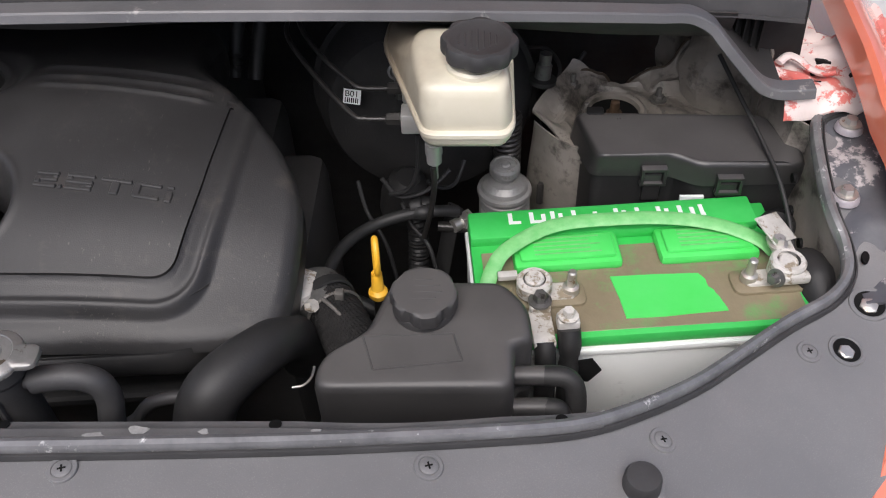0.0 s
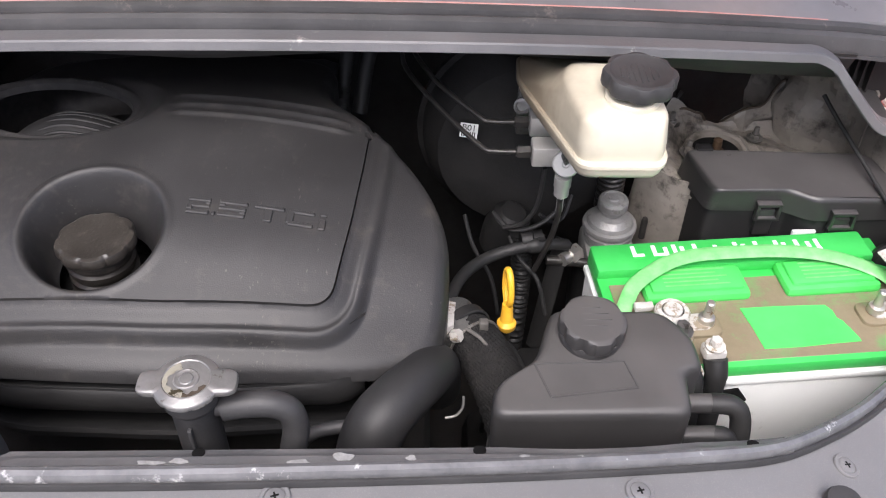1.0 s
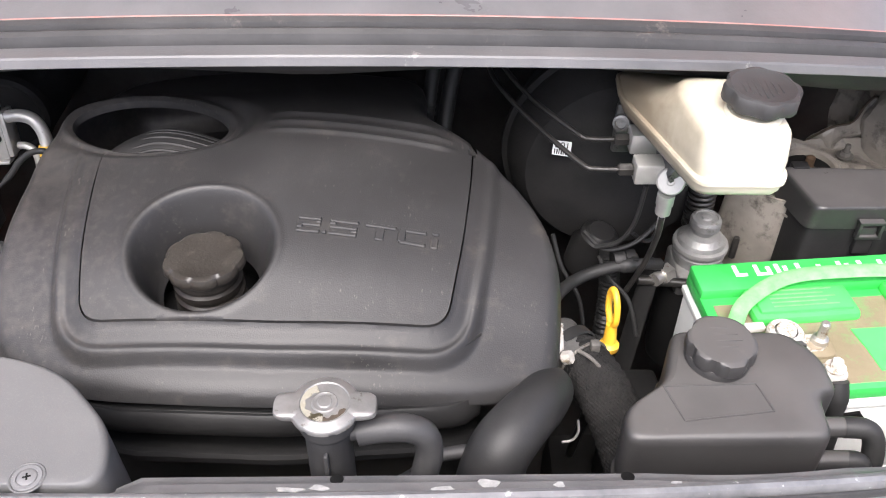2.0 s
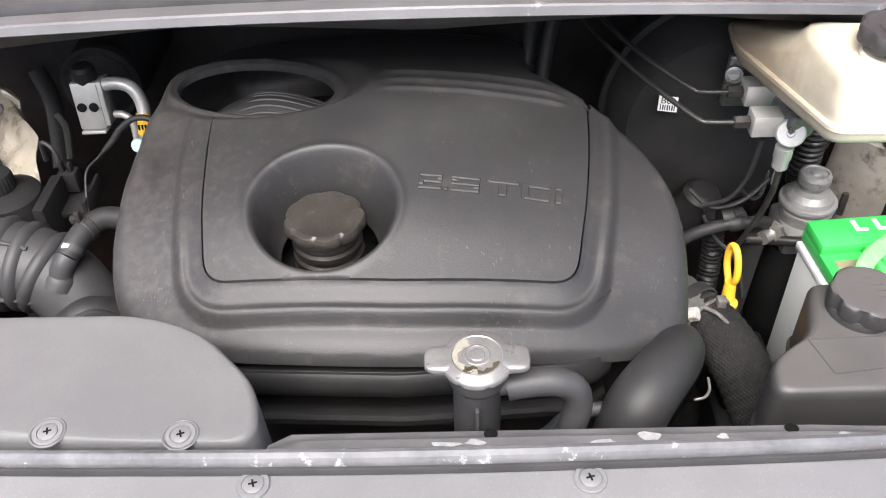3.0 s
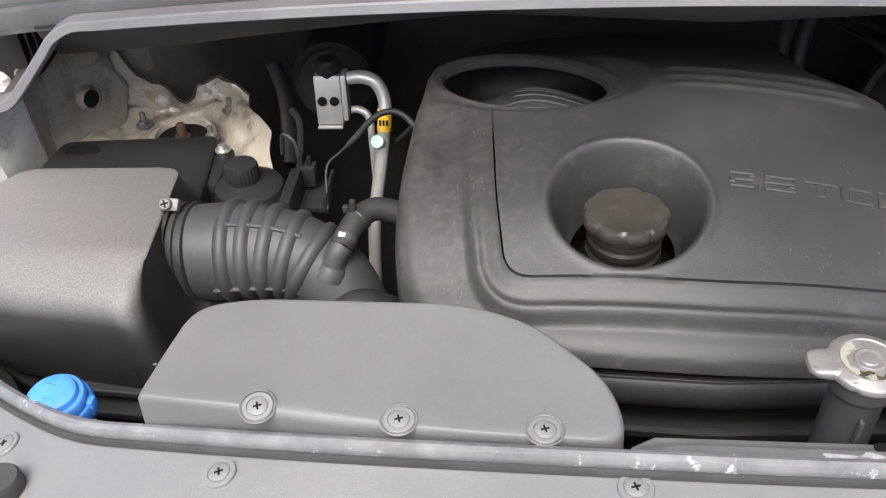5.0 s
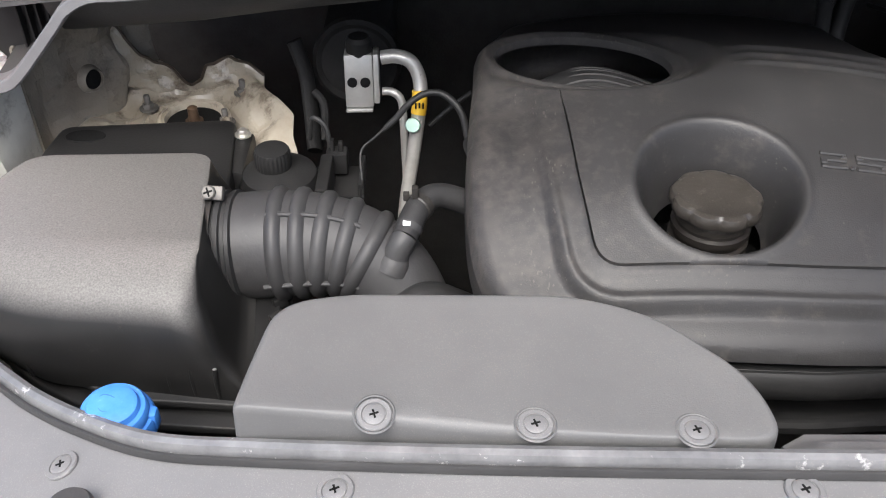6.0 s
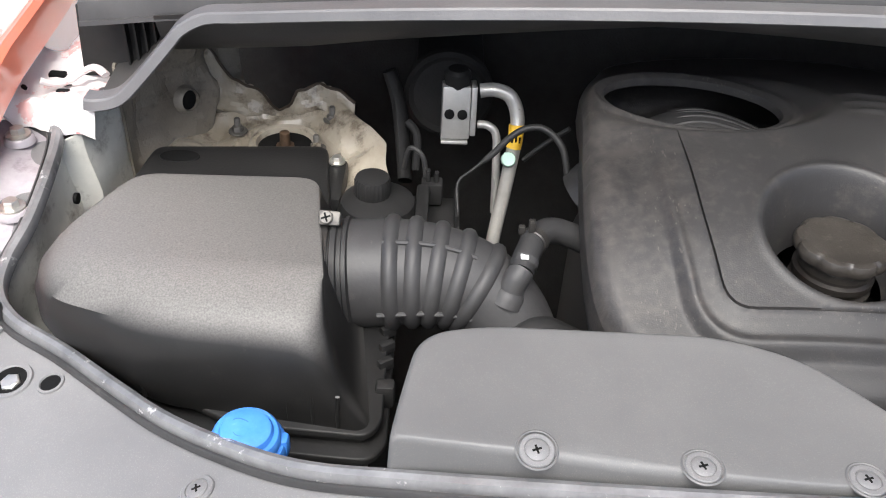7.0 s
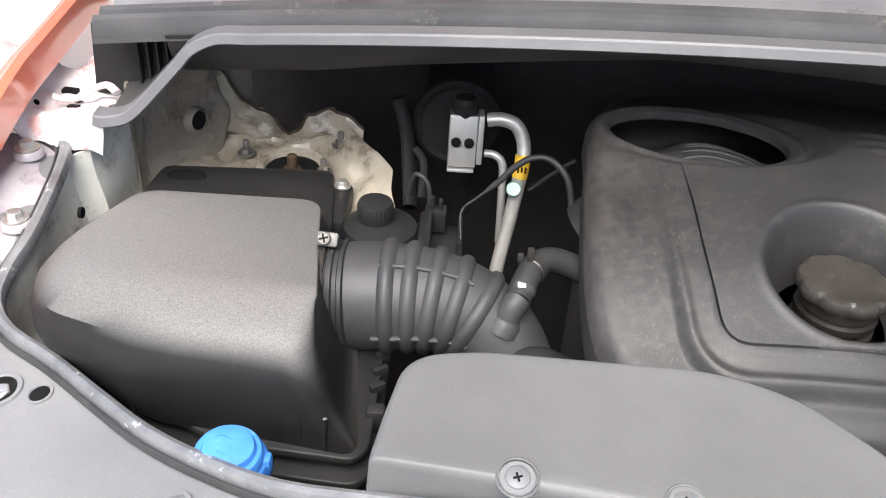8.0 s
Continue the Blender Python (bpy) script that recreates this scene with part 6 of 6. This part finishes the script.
for pts in ([(0.46, 0.79, 0.985), (0.47, 0.83, 1.01), (0.49, 0.86, 1.03), (0.5, 0.87, 1.04)], [(0.44, 0.8, 0.97), (0.455, 0.82, 1.0), (0.47, 0.85, 1.03), (0.455, 0.87, 1.045), (0.43, 0.85, 1.06)], [(0.27, 0.72, 0.98), (0.29, 0.70, 0.972), (0.32, 0.7, 0.98), (0.345, 0.71, 1.0)], [(0.315, 0.68, 1.07), (0.312, 0.685, 1.02), (0.3, 0.69, 0.99), (0.28, 0.7, 0.975)]):
    single("thin_wire", tube(pts, 0.0025, 8), "rubber", "thin black wire by the brake booster", "cable", "thin wires")
sensor = thing("wiper_sensor", (0.45, 0.83, 1.04), "grey metal switch with a black ring", "switch")
part("switch_body", lathe([(0.009, 0), (0.009, 0.02), (0.007, 0.022), (0.007, 0.034)], 18, (0.447, 0.82, 1.035), (0.1, 0.1, 1)), "alu", sensor)
part("switch_ring", lathe([(0.009, 0.0), (0.016, 0.001), (0.016, 0.006), (0.009, 0.007)], 24, (0.447, 0.82, 1.033), (0.1, 0.1, 1), cap=False), "rubber", sensor)
gusset = []
for i in range(22):
    t = i / 21
    gusset.append([(0.434 + 0.07 * t + 0.003 * math.sin(k * 0.5), 0.772 - 0.045 * t - 0.02 * math.sin(math.pi * t), 0.76 + 0.255 * k / 15) for k in range(16)])
single("tower_gusset", sheet(gusset, 0.003, (0, 1, 0)), "grime", "brown-grey dusty sheet metal behind the filter", "car body part")
single("lower_pump", lathe([(0.026, 0), (0.028, 0.03), (0.022, 0.04), (0.022, 0.052), (0.014, 0.06)], 24, (0.285, 0.76, 0.9), (0.2, -0.2, 1)), "black", "black pump below the booster", "engine part")
single("strap_bracket", tube([(0.35, 0.708, 0.95), (0.344, 0.7, 0.93), (0.336, 0.688, 0.89), (0.322, 0.665, 0.82)], 0.011, 12, flat=0.3), "black", "flat black bracket below the fuel filter", "bracket")
single("fuel_pipe", tube([(0.33, 0.695, 0.932), (0.357, 0.694, 0.93), (0.385, 0.69, 0.93), (0.396, 0.686, 0.934)], 0.0055, 12), "pipe", "dark steel fuel pipe at the filter's foot", "pipe")
single("ribbed_conduit", tube([(0.302, 0.722, 0.95), (0.306, 0.715, 0.9), (0.304, 0.703, 0.85), (0.3, 0.69, 0.78)], lambda t: 0.011 + 0.0014 * math.sin(t * 170), 14, 30), "black", "black ribbed wiring conduit below the booster", "conduit")
single("hose_joint", joined(lathe([(0.0115, -0.012), (0.0125, -0.01), (0.0125, 0.0), (0.0105, 0.002), (0.0105, 0.012)], 18, (0.312, 0.7, 0.957), (0.95, 0.1, 0.05)), box(0.318, 0.326, 0.69, 0.7, 0.95, 0.966, 0.001)), "black", "black hose joint with a spring clip", "hose clip")
for pts in ([(0.29, 0.72, 0.945), (0.3, 0.7, 0.93), (0.32, 0.68, 0.915), (0.33, 0.66, 0.88)],
            [(0.24, 0.74, 0.96), (0.25, 0.72, 0.93), (0.27, 0.7, 0.9), (0.28, 0.69, 0.85)],
            [(0.36, 0.75, 0.98), (0.35, 0.73, 0.965), (0.335, 0.715, 0.97), (0.32, 0.71, 0.985)]):
    single("thin_wire", tube(pts, 0.0024, 8), "rubber", "black taped wire below the booster", "cable", "thin wires")
single("lower_duct", joined(box(0.3, 0.36, 0.57, 0.66, 0.74, 0.83, 0.008), box(0.29, 0.31, 0.55, 0.6, 0.72, 0.8, 0.004)), "black", "black plastic duct beside the battery", "duct")
single("chassis_leg", box(0.24, 0.4, 0.34, 0.66, 0.5, 0.72, 0.02), "board", "dark chassis leg below the tank", "car body part")

# ---- air cleaner ----
air = thing("air_cleaner", (-0.54, 0.54, 0.85), "dusty black plastic air cleaner box", "air cleaner")
rings = []
for z, x0, x1, y0, y1, rad in ((0.998, -0.66, -0.411, 0.4335, 0.66, 0.014), (1.008, -0.663, -0.4165, 0.434, 0.66, 0.016), (1.018, -0.666, -0.4225, 0.4345, 0.659, 0.02), (1.035, -0.668, -0.4305, 0.437, 0.658, 0.024), (1.052, -0.666, -0.436, 0.444, 0.656, 0.026), (1.067, -0.66, -0.442, 0.452, 0.655, 0.026), (1.077, -0.652, -0.445, 0.468, 0.654, 0.024), (1.082, -0.645, -0.447, 0.485, 0.652, 0.02), (1.0835, -0.638, -0.45, 0.5, 0.649, 0.016)):
    front = y0 + 0.135 - 0.5 * (z - 0.95)
    o = rounded([(x0, front), (x0 + 0.022, front - 0.045), (x0 + 0.1, y0 + 0.03 - 0.2 * (z - 0.95)), (x1, y0), (x1 - 0.026, y1), (x0 + 0.024, y1 - 0.006)], rad, 7)
    rings.append([(x, y, z - 0.12 * (max(0, y - 0.5)) * (z > 1.0) * (z - 0.955) / 0.13) for x, y in o])
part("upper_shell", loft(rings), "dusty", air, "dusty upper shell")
for i in range(9):
    x = -0.572 + i * 0.0172
    y = 0.4335 + 0.023 * (-0.415 - x) / 0.15
    part("shell_rib", tube([(x, y + 0.0015, 1.034 - 0.002 * (i % 3)), (x, y - 0.0005, 1.018), (x, y + 0.001, 1.001)], 0.0016, 8), "dusty", air)
part("lower_shell", slab(rounded([(-0.645, 0.535), (-0.565, 0.477), (-0.5, 0.45), (-0.426, 0.443), (-0.417, 0.455), (-0.42, 0.64), (-0.64, 0.66)], 0.012, 5), 0.8, 0.98, 0.003, 2, -0.01), "black", air)
part("shell_flange", slab(rounded([(-0.655, 0.532), (-0.567, 0.468), (-0.505, 0.437), (-0.414, 0.431), (-0.405, 0.444), (-0.407, 0.655), (-0.655, 0.67)], 0.012, 5), 0.9955, 1.0005, 0.0022, 3), "black", air, "rounded edge of the upper shell")
part("flange_lip", slab(rounded([(-0.658, 0.526), (-0.57, 0.46), (-0.505, 0.428), (-0.412, 0.422), (-0.401, 0.437), (-0.403, 0.658), (-0.658, 0.674)], 0.012, 5), 0.98, 0.9855, 0.0025, 3), "black", air, "rounded edge of the lower shell")
part("flange_gap", slab(rounded([(-0.65, 0.537), (-0.565, 0.474), (-0.505, 0.443), (-0.418, 0.437), (-0.411, 0.45), (-0.413, 0.65), (-0.65, 0.665)], 0.012, 5), 0.979, 0.9985, 0.001, 1), "black", air)
for y in (0.5, 0.518, 0.536, 0.554, 0.572):
    part("flange_tooth", moved(box(-0.006, 0.006, -0.0028, 0.0028, 0, 0.01, 0.001), pose(-0.4065, y, 0.996, 0, 0, 35)), "black", air)
part("shell_catch", box(-0.412, -0.398, 0.47, 0.482, 0.985, 1.006, 0.003), "black", air)
lid = part("rear_box", slab(rounded([(-0.652, 0.64), (-0.463, 0.64), (-0.482, 0.782), (-0.647, 0.765)], 0.012, 4), 0.9, 1.028, 0.004, 3, 0.004, lambda x, y: -0.008 * (y - 0.64) / 0.13), "black", air, "black rear resonator box")
part("box_hole", slab([(-0.618 + 0.019 * math.cos(q), 0.744 + 0.011 * math.sin(q)) for q in np.linspace(0, 2 * math.pi, 20)[:-1]], 1.01, 1.0228, 0.0005, 1), "ink_and_shade", lid, "dark oval opening")
part("box_bracket", box(-0.478, -0.46, 0.69, 0.76, 0.95, 1.018, 0.004), "black", air)
part("box_bolt", bolt((-0.47, 0.752, 1.019), 0.005, 0.006), "steel", air, "small bright bolt")

hose = thing("intake_hose", (-0.39, 0.55, 0.96), "dark grey ribbed rubber air intake hose", "hose")
path = [(-0.462, 0.569, 1.026), (-0.435, 0.57, 1.03), (-0.405, 0.57, 1.033), (-0.375, 0.569, 1.0335), (-0.345, 0.565, 1.0285), (-0.32, 0.5555, 1.0125), (-0.304, 0.542, 0.982), (-0.297, 0.527, 0.93)]


def hose_radius(t):
    return 0.0428 - 0.0085 * float(step(0.2, 0.75, t))


part("hose_body", tube(path, hose_radius, 40, 12), "rubber_grey", hose)
c = curve(path, 40)
for k in (80, 102, 124, 146, 168):
    p = Vector(c[k])
    d = Vector(c[k + 1] - c[k - 1]).normalized()
    r = hose_radius(k / 280)
    part("rib", lathe([(r - 0.003, -0.008), (r + 0.0004, -0.0058), (r + 0.003, -0.0034), (r + 0.0038, 0.0), (r + 0.003, 0.0034), (r + 0.0004, 0.0058), (r - 0.003, 0.008)], 48, p, d, cap=False), "rubber_grey", hose)
for q in (0.35, 1.75):
    rib = [Vector(c[k]) + (math.cos(q) * Vector((0.1, 0.0, 1)) + math.sin(q) * Vector((0.1, -1, 0))).normalized() * (hose_radius(k / 280) + 0.0006) for k in range(62, 170, 12)]
    part("long_rib", tube(rib, 0.0022, 8, 4), "rubber_grey", hose)
part("collar", lathe([(0.043, -0.014), (0.0475, -0.013), (0.0475, -0.006), (0.0452, -0.005), (0.0452, -0.002), (0.0475, -0.001), (0.0475, 0.003), (0.0452, 0.004), (0.0452, 0.007), (0.047, 0.008), (0.047, 0.011), (0.043, 0.0125)], 44, (-0.447, 0.5695, 1.027), (1, 0, 0.1), cap=False), "rubber", hose)
part("band_clamp", joined(lathe([(0.0476, -0.003), (0.0484, -0.003), (0.0484, 0.003), (0.0476, 0.003)], 44, (-0.453, 0.5695, 1.0265), (1, 0, 0.1), cap=False)), "pipe", hose, "worm-drive band clamp")
face = pose(-0.4525, 0.571, 1.081, 50, 0, -4)
part("clamp_housing", moved(box(-0.009, 0.007, -0.0055, 0.0055, -0.004, 0.003, 0.0015), face), "dull_steel", hose, "dull steel clamp housing")
screw = part("clamp_screw", moved(lathe([(0.0052, 0.003), (0.0052, 0.0058), (0.0044, 0.0068), (0.002, 0.0068)], 20, (-0.003, 0, 0)), face), "dull_steel", hose, "dull cross-head clamp screw")
for a in (20, 110):
    part("screw_slot", moved(box(-0.0036, 0.0036, -0.0007, 0.0007, 0.0066, 0.0071, 0), face @ Matrix.Translation((-0.003, 0, 0)) @ Matrix.Rotation(radians(a), 4, "Z")), "ink_and_shade", screw)
vac = thing("breather_hose", (-0.31, 0.55, 1.0), "grey and black rubber breather elbow hose", "hose")
part("elbow", tube([(-0.316, 0.541, 1.038), (-0.3145, 0.543, 1.045), (-0.311, 0.546, 1.052), (-0.3075, 0.5505, 1.056)], lambda t: 0.0118 - 0.0018 * min(1, 4 * t), 18), "rubber_grey", vac)
part("hose_socket", lathe([(0.0135, -0.012), (0.0128, -0.005), (0.012, -0.002), (0.0105, 0.0)], 28, (-0.315, 0.543, 1.042), (0.35, 0.4, 0.85)), "rubber_grey", vac, "moulded socket on the intake hose")
part("hose_run", tube([(-0.3085, 0.549, 1.0555), (-0.303, 0.564, 1.0615), (-0.295, 0.581, 1.065), (-0.28, 0.592, 1.064), (-0.25, 0.595, 1.05), (-0.22, 0.595, 1.03)], 0.0102, 18), "hose_rubber", vac)
part("white_mark", lathe([(0.0105, -0.003), (0.0105, 0.003)], 18, (-0.3055, 0.5555, 1.0585), (0.3, 0.86, 0.36), cap=False), "rubber_grey", vac)
part("paint_mark", box(-0.3095, -0.3035, 0.5485, 0.5545, 1.0672, 1.0686, 0.0004), "case", vac, "small white paint mark")
part("hose_clip", joined(lathe([(0.0103, -0.004), (0.0113, -0.003), (0.0113, 0.003), (0.0103, 0.004)], 20, (-0.297, 0.577, 1.0645), (0.5, 0.85, 0.05), cap=False), box(-0.303, -0.298, 0.573, 0.579, 1.074, 1.084, 0.001), box(-0.31, -0.305, 0.577, 0.582, 1.069, 1.076, 0.001)), "pipe", vac, "dark spring hose clip")
single("lower_pipe", joined(tube([(-0.32, 0.5, 1.0), (-0.295, 0.52, 1.015), (-0.27, 0.53, 1.0), (-0.24, 0.53, 0.98)], 0.016, 16), tube([(-0.3, 0.495, 1.03), (-0.28, 0.505, 1.032), (-0.262, 0.51, 1.02)], 0.004, 8)), "rubber", "dark pipe under the breather hose", "hose")

# ---- power steering tank ----
ps = thing("steering_fluid_tank", (-0.42, 0.68, 0.95), "black power steering reservoir with a ribbed cap", "fluid reservoir")
part("tank", lathe([(0.033, 0.94), (0.036, 0.95), (0.037, 1.008), (0.033, 1.02), (0.02, 1.026)], 36, (-0.426, 0.688, 0)), "black", ps)
part("cap", lathe([(0.0155, 1.024), (0.016, 1.028), (0.016, 1.0405), (0.0148, 1.0435), (0.006, 1.044)], 132, (-0.431, 0.69, 0), lobes=lambda q, r, z: 1 + 0.025 * math.cos(26 * q) * (r > 0.0158)), "black", ps)
part("bracket", box(-0.392, -0.38, 0.66, 0.72, 0.94, 1.02, 0.003), "black", ps, "dull bracket edge")

# ---- air conditioning lines ----
ac = thing("expansion_valve", (-0.354, 0.79, 1.03), "pale aluminium expansion valve block with two bolts", "valve block")
part("valve_body", moved(box(-0.0135, 0.0135, -0.011, 0.011, -0.026, 0.026, 0.0012), pose(-0.3585, 0.79, 1.061, -8, 0, 2)), "bright_alu", ac)
part("valve_plate", moved(box(0.0, 0.0055, -0.012, 0.012, -0.022, 0.027, 0.001), pose(-0.3445, 0.79, 1.061, -8, 0, 2)), "bright_alu", ac)
part("valve_foot", moved(box(-0.0135, 0.0125, -0.013, 0.011, -0.031, -0.0275, 0.001), pose(-0.3585, 0.79, 1.061, -8, 0, 2)), "bright_alu", ac)
for x in (-0.3645, -0.352):
    part("valve_bolt", lathe([(0.0048, 0), (0.0048, 0.002), (0.003, 0.0025)], 20, (x, 0.779, 1.062), (0, -1, 0.14)), "ink_and_shade", ac, "dark socket bolt")
part("valve_cap", lathe([(0.0115, -0.006), (0.0125, 0.0), (0.0125, 0.009), (0.0095, 0.0125)], 24, (-0.358, 0.794, 1.09)), "black", ac, "black round cap")
grommet = thing("firewall_grommet", (-0.365, 0.845, 1.05), "black round foam grommet on the firewall", "grommet")
part("foam_ring", lathe([(0.046, 0), (0.045, 0.01), (0.041, 0.014), (0.036, 0.01)], 40, (-0.365, 0.85, 1.05), (0, -1, 0.1), cap=False), "board", grommet)
part("foam_disc", lathe([(0.04, 0), (0.037, 0.009), (0.02, 0.011)], 40, (-0.365, 0.85, 1.05), (0, -1, 0.1)), "board", grommet)
part("mount", box(-0.4, -0.33, 0.85, 1.005, 1.02, 1.08, 0.004), "board", grommet, "black sleeve to the firewall")
line_thing = thing("refrigerant_pipe", (-0.31, 0.76, 0.9), "bare aluminium refrigerant pipe bending downward", "pipe", "refrigerant pipes")
part("pipe_run", tube([(-0.336, 0.785, 1.085), (-0.322, 0.784, 1.087), (-0.308, 0.782, 1.082), (-0.3, 0.777, 1.066), (-0.3, 0.768, 1.045), (-0.306, 0.755, 1.0), (-0.314, 0.74, 0.95), (-0.318, 0.735, 0.9), (-0.322, 0.73, 0.8), (-0.325, 0.725, 0.7)], 0.0068, 16), "bright_alu", line_thing)
part("yellow_label", tube([(-0.3, 0.7725, 1.0575), (-0.3, 0.768, 1.045), (-0.3013, 0.765, 1.036)], 0.0074, 16, 4), "tag_yellow", line_thing, "yellow wrap-round label")
for k in range(3):
    part("label_bar", box(-0.3045 + k * 0.0035, -0.3028 + k * 0.0035, 0.7602, 0.7615, 1.044, 1.05, 0), "ink_and_shade", line_thing)
part("mint_cap", lathe([(0.0072, 0), (0.0072, 0.009), (0.0064, 0.0105), (0.003, 0.0108)], 30, (-0.306, 0.758, 1.027), (-0.05, -0.85, 0.55), lobes=lambda q, r, z: 1 + 0.04 * math.cos(12 * q)), "mint", line_thing, "pale mint service cap")
single("refrigerant_pipe", tube([(-0.336, 0.787, 1.048), (-0.326, 0.785, 1.048), (-0.318, 0.782, 1.04), (-0.316, 0.775, 1.015), (-0.314, 0.765, 0.96)], 0.004, 12), "bright_alu", "thin aluminium liquid pipe beside the valve", "pipe", "refrigerant pipes")
single("brake_vacuum_wire", tube([(-0.352, 0.69, 0.99), (-0.353, 0.70, 1.005), (-0.354, 0.72, 1.022), (-0.34, 0.725, 1.035), (-0.322, 0.728, 1.052), (-0.31, 0.73, 1.066), (-0.295, 0.732, 1.076), (-0.278, 0.73, 1.077), (-0.262, 0.72, 1.065), (-0.255, 0.71, 1.04)], lambda t: 0.0014 + 0.0018 * step(0.35, 0.42, t), 10), "rubber", "thin black cable arching over the pipes", "cable")
single("thin_wire", tube([(-0.29, 0.77, 1.02), (-0.27, 0.77, 1.04), (-0.25, 0.765, 1.06)], 0.0025, 8), "rubber", "thin black wire behind the pipes", "cable", "thin wires")
conn = thing("wiring_connector", (-0.375, 0.73, 1.0), "black wiring connector with bent leads", "connector")
part("plug", joined(box(-0.388, -0.368, 0.72, 0.736, 0.995, 1.018, 0.002), box(-0.384, -0.38, 0.725, 0.731, 1.016, 1.03, 0.001), box(-0.376, -0.372, 0.725, 0.731, 1.016, 1.028, 0.001)), "black", conn)
part("lead", tube([(-0.384, 0.73, 1.02), (-0.388, 0.735, 1.04), (-0.4, 0.74, 1.045), (-0.405, 0.745, 1.02)], 0.0025, 8), "rubber", conn)
part("tray", joined(box(-0.4, -0.355, 0.69, 0.74, 0.985, 0.992, 0.001), box(-0.356, -0.352, 0.69, 0.74, 0.985, 1.005, 0.001)), "black", conn)
single("black_strap", joined(tube([(-0.425, 0.83, 1.08), (-0.415, 0.82, 1.05), (-0.41, 0.8, 1.02), (-0.405, 0.77, 0.99)], 0.013, 12, flat=0.5), tube([(-0.405, 0.8, 1.04), (-0.395, 0.79, 1.03), (-0.395, 0.775, 1.0)], 0.004, 8)), "board", "black padded insulation strip", "insulation")

# ---- washer bottle cap ----
wash = thing("washer_filler_cap", (-0.482, 0.388, 0.98), "bright blue plastic washer filler cap", "filler cap")
part("cap_top", lathe([(0.0235, 0.0), (0.0238, 0.012), (0.0225, 0.0145), (0.0208, 0.015), (0.0205, 0.0205), (0.019, 0.0225), (0.0165, 0.023), (0.015, 0.0265), (0.013, 0.0275), (0.004, 0.0278)], 48, (-0.484, 0.387, 1.03), (0.06, -0.08, 1)), "blue", wash)
part("cap_tab", box(-0.466, -0.458, 0.384, 0.394, 1.031, 1.046, 0.003), "blue", wash)
part("wiper_mark", joined(tube([(-0.494, 0.389, 1.0575), (-0.487, 0.379, 1.0568), (-0.479, 0.381, 1.0563), (-0.474, 0.391, 1.0568)], 0.0007, 6), tube([(-0.496, 0.384, 1.057), (-0.488, 0.391, 1.058), (-0.476, 0.386, 1.0567)], 0.0006, 6)), "dark_blue", wash, "moulded washer symbol lines")
part("filler_neck", lathe([(0.018, -0.1), (0.018, 0.0), (0.0205, 0.001)], 28, (-0.484, 0.388, 1.03)), "case", wash, "pale translucent neck")
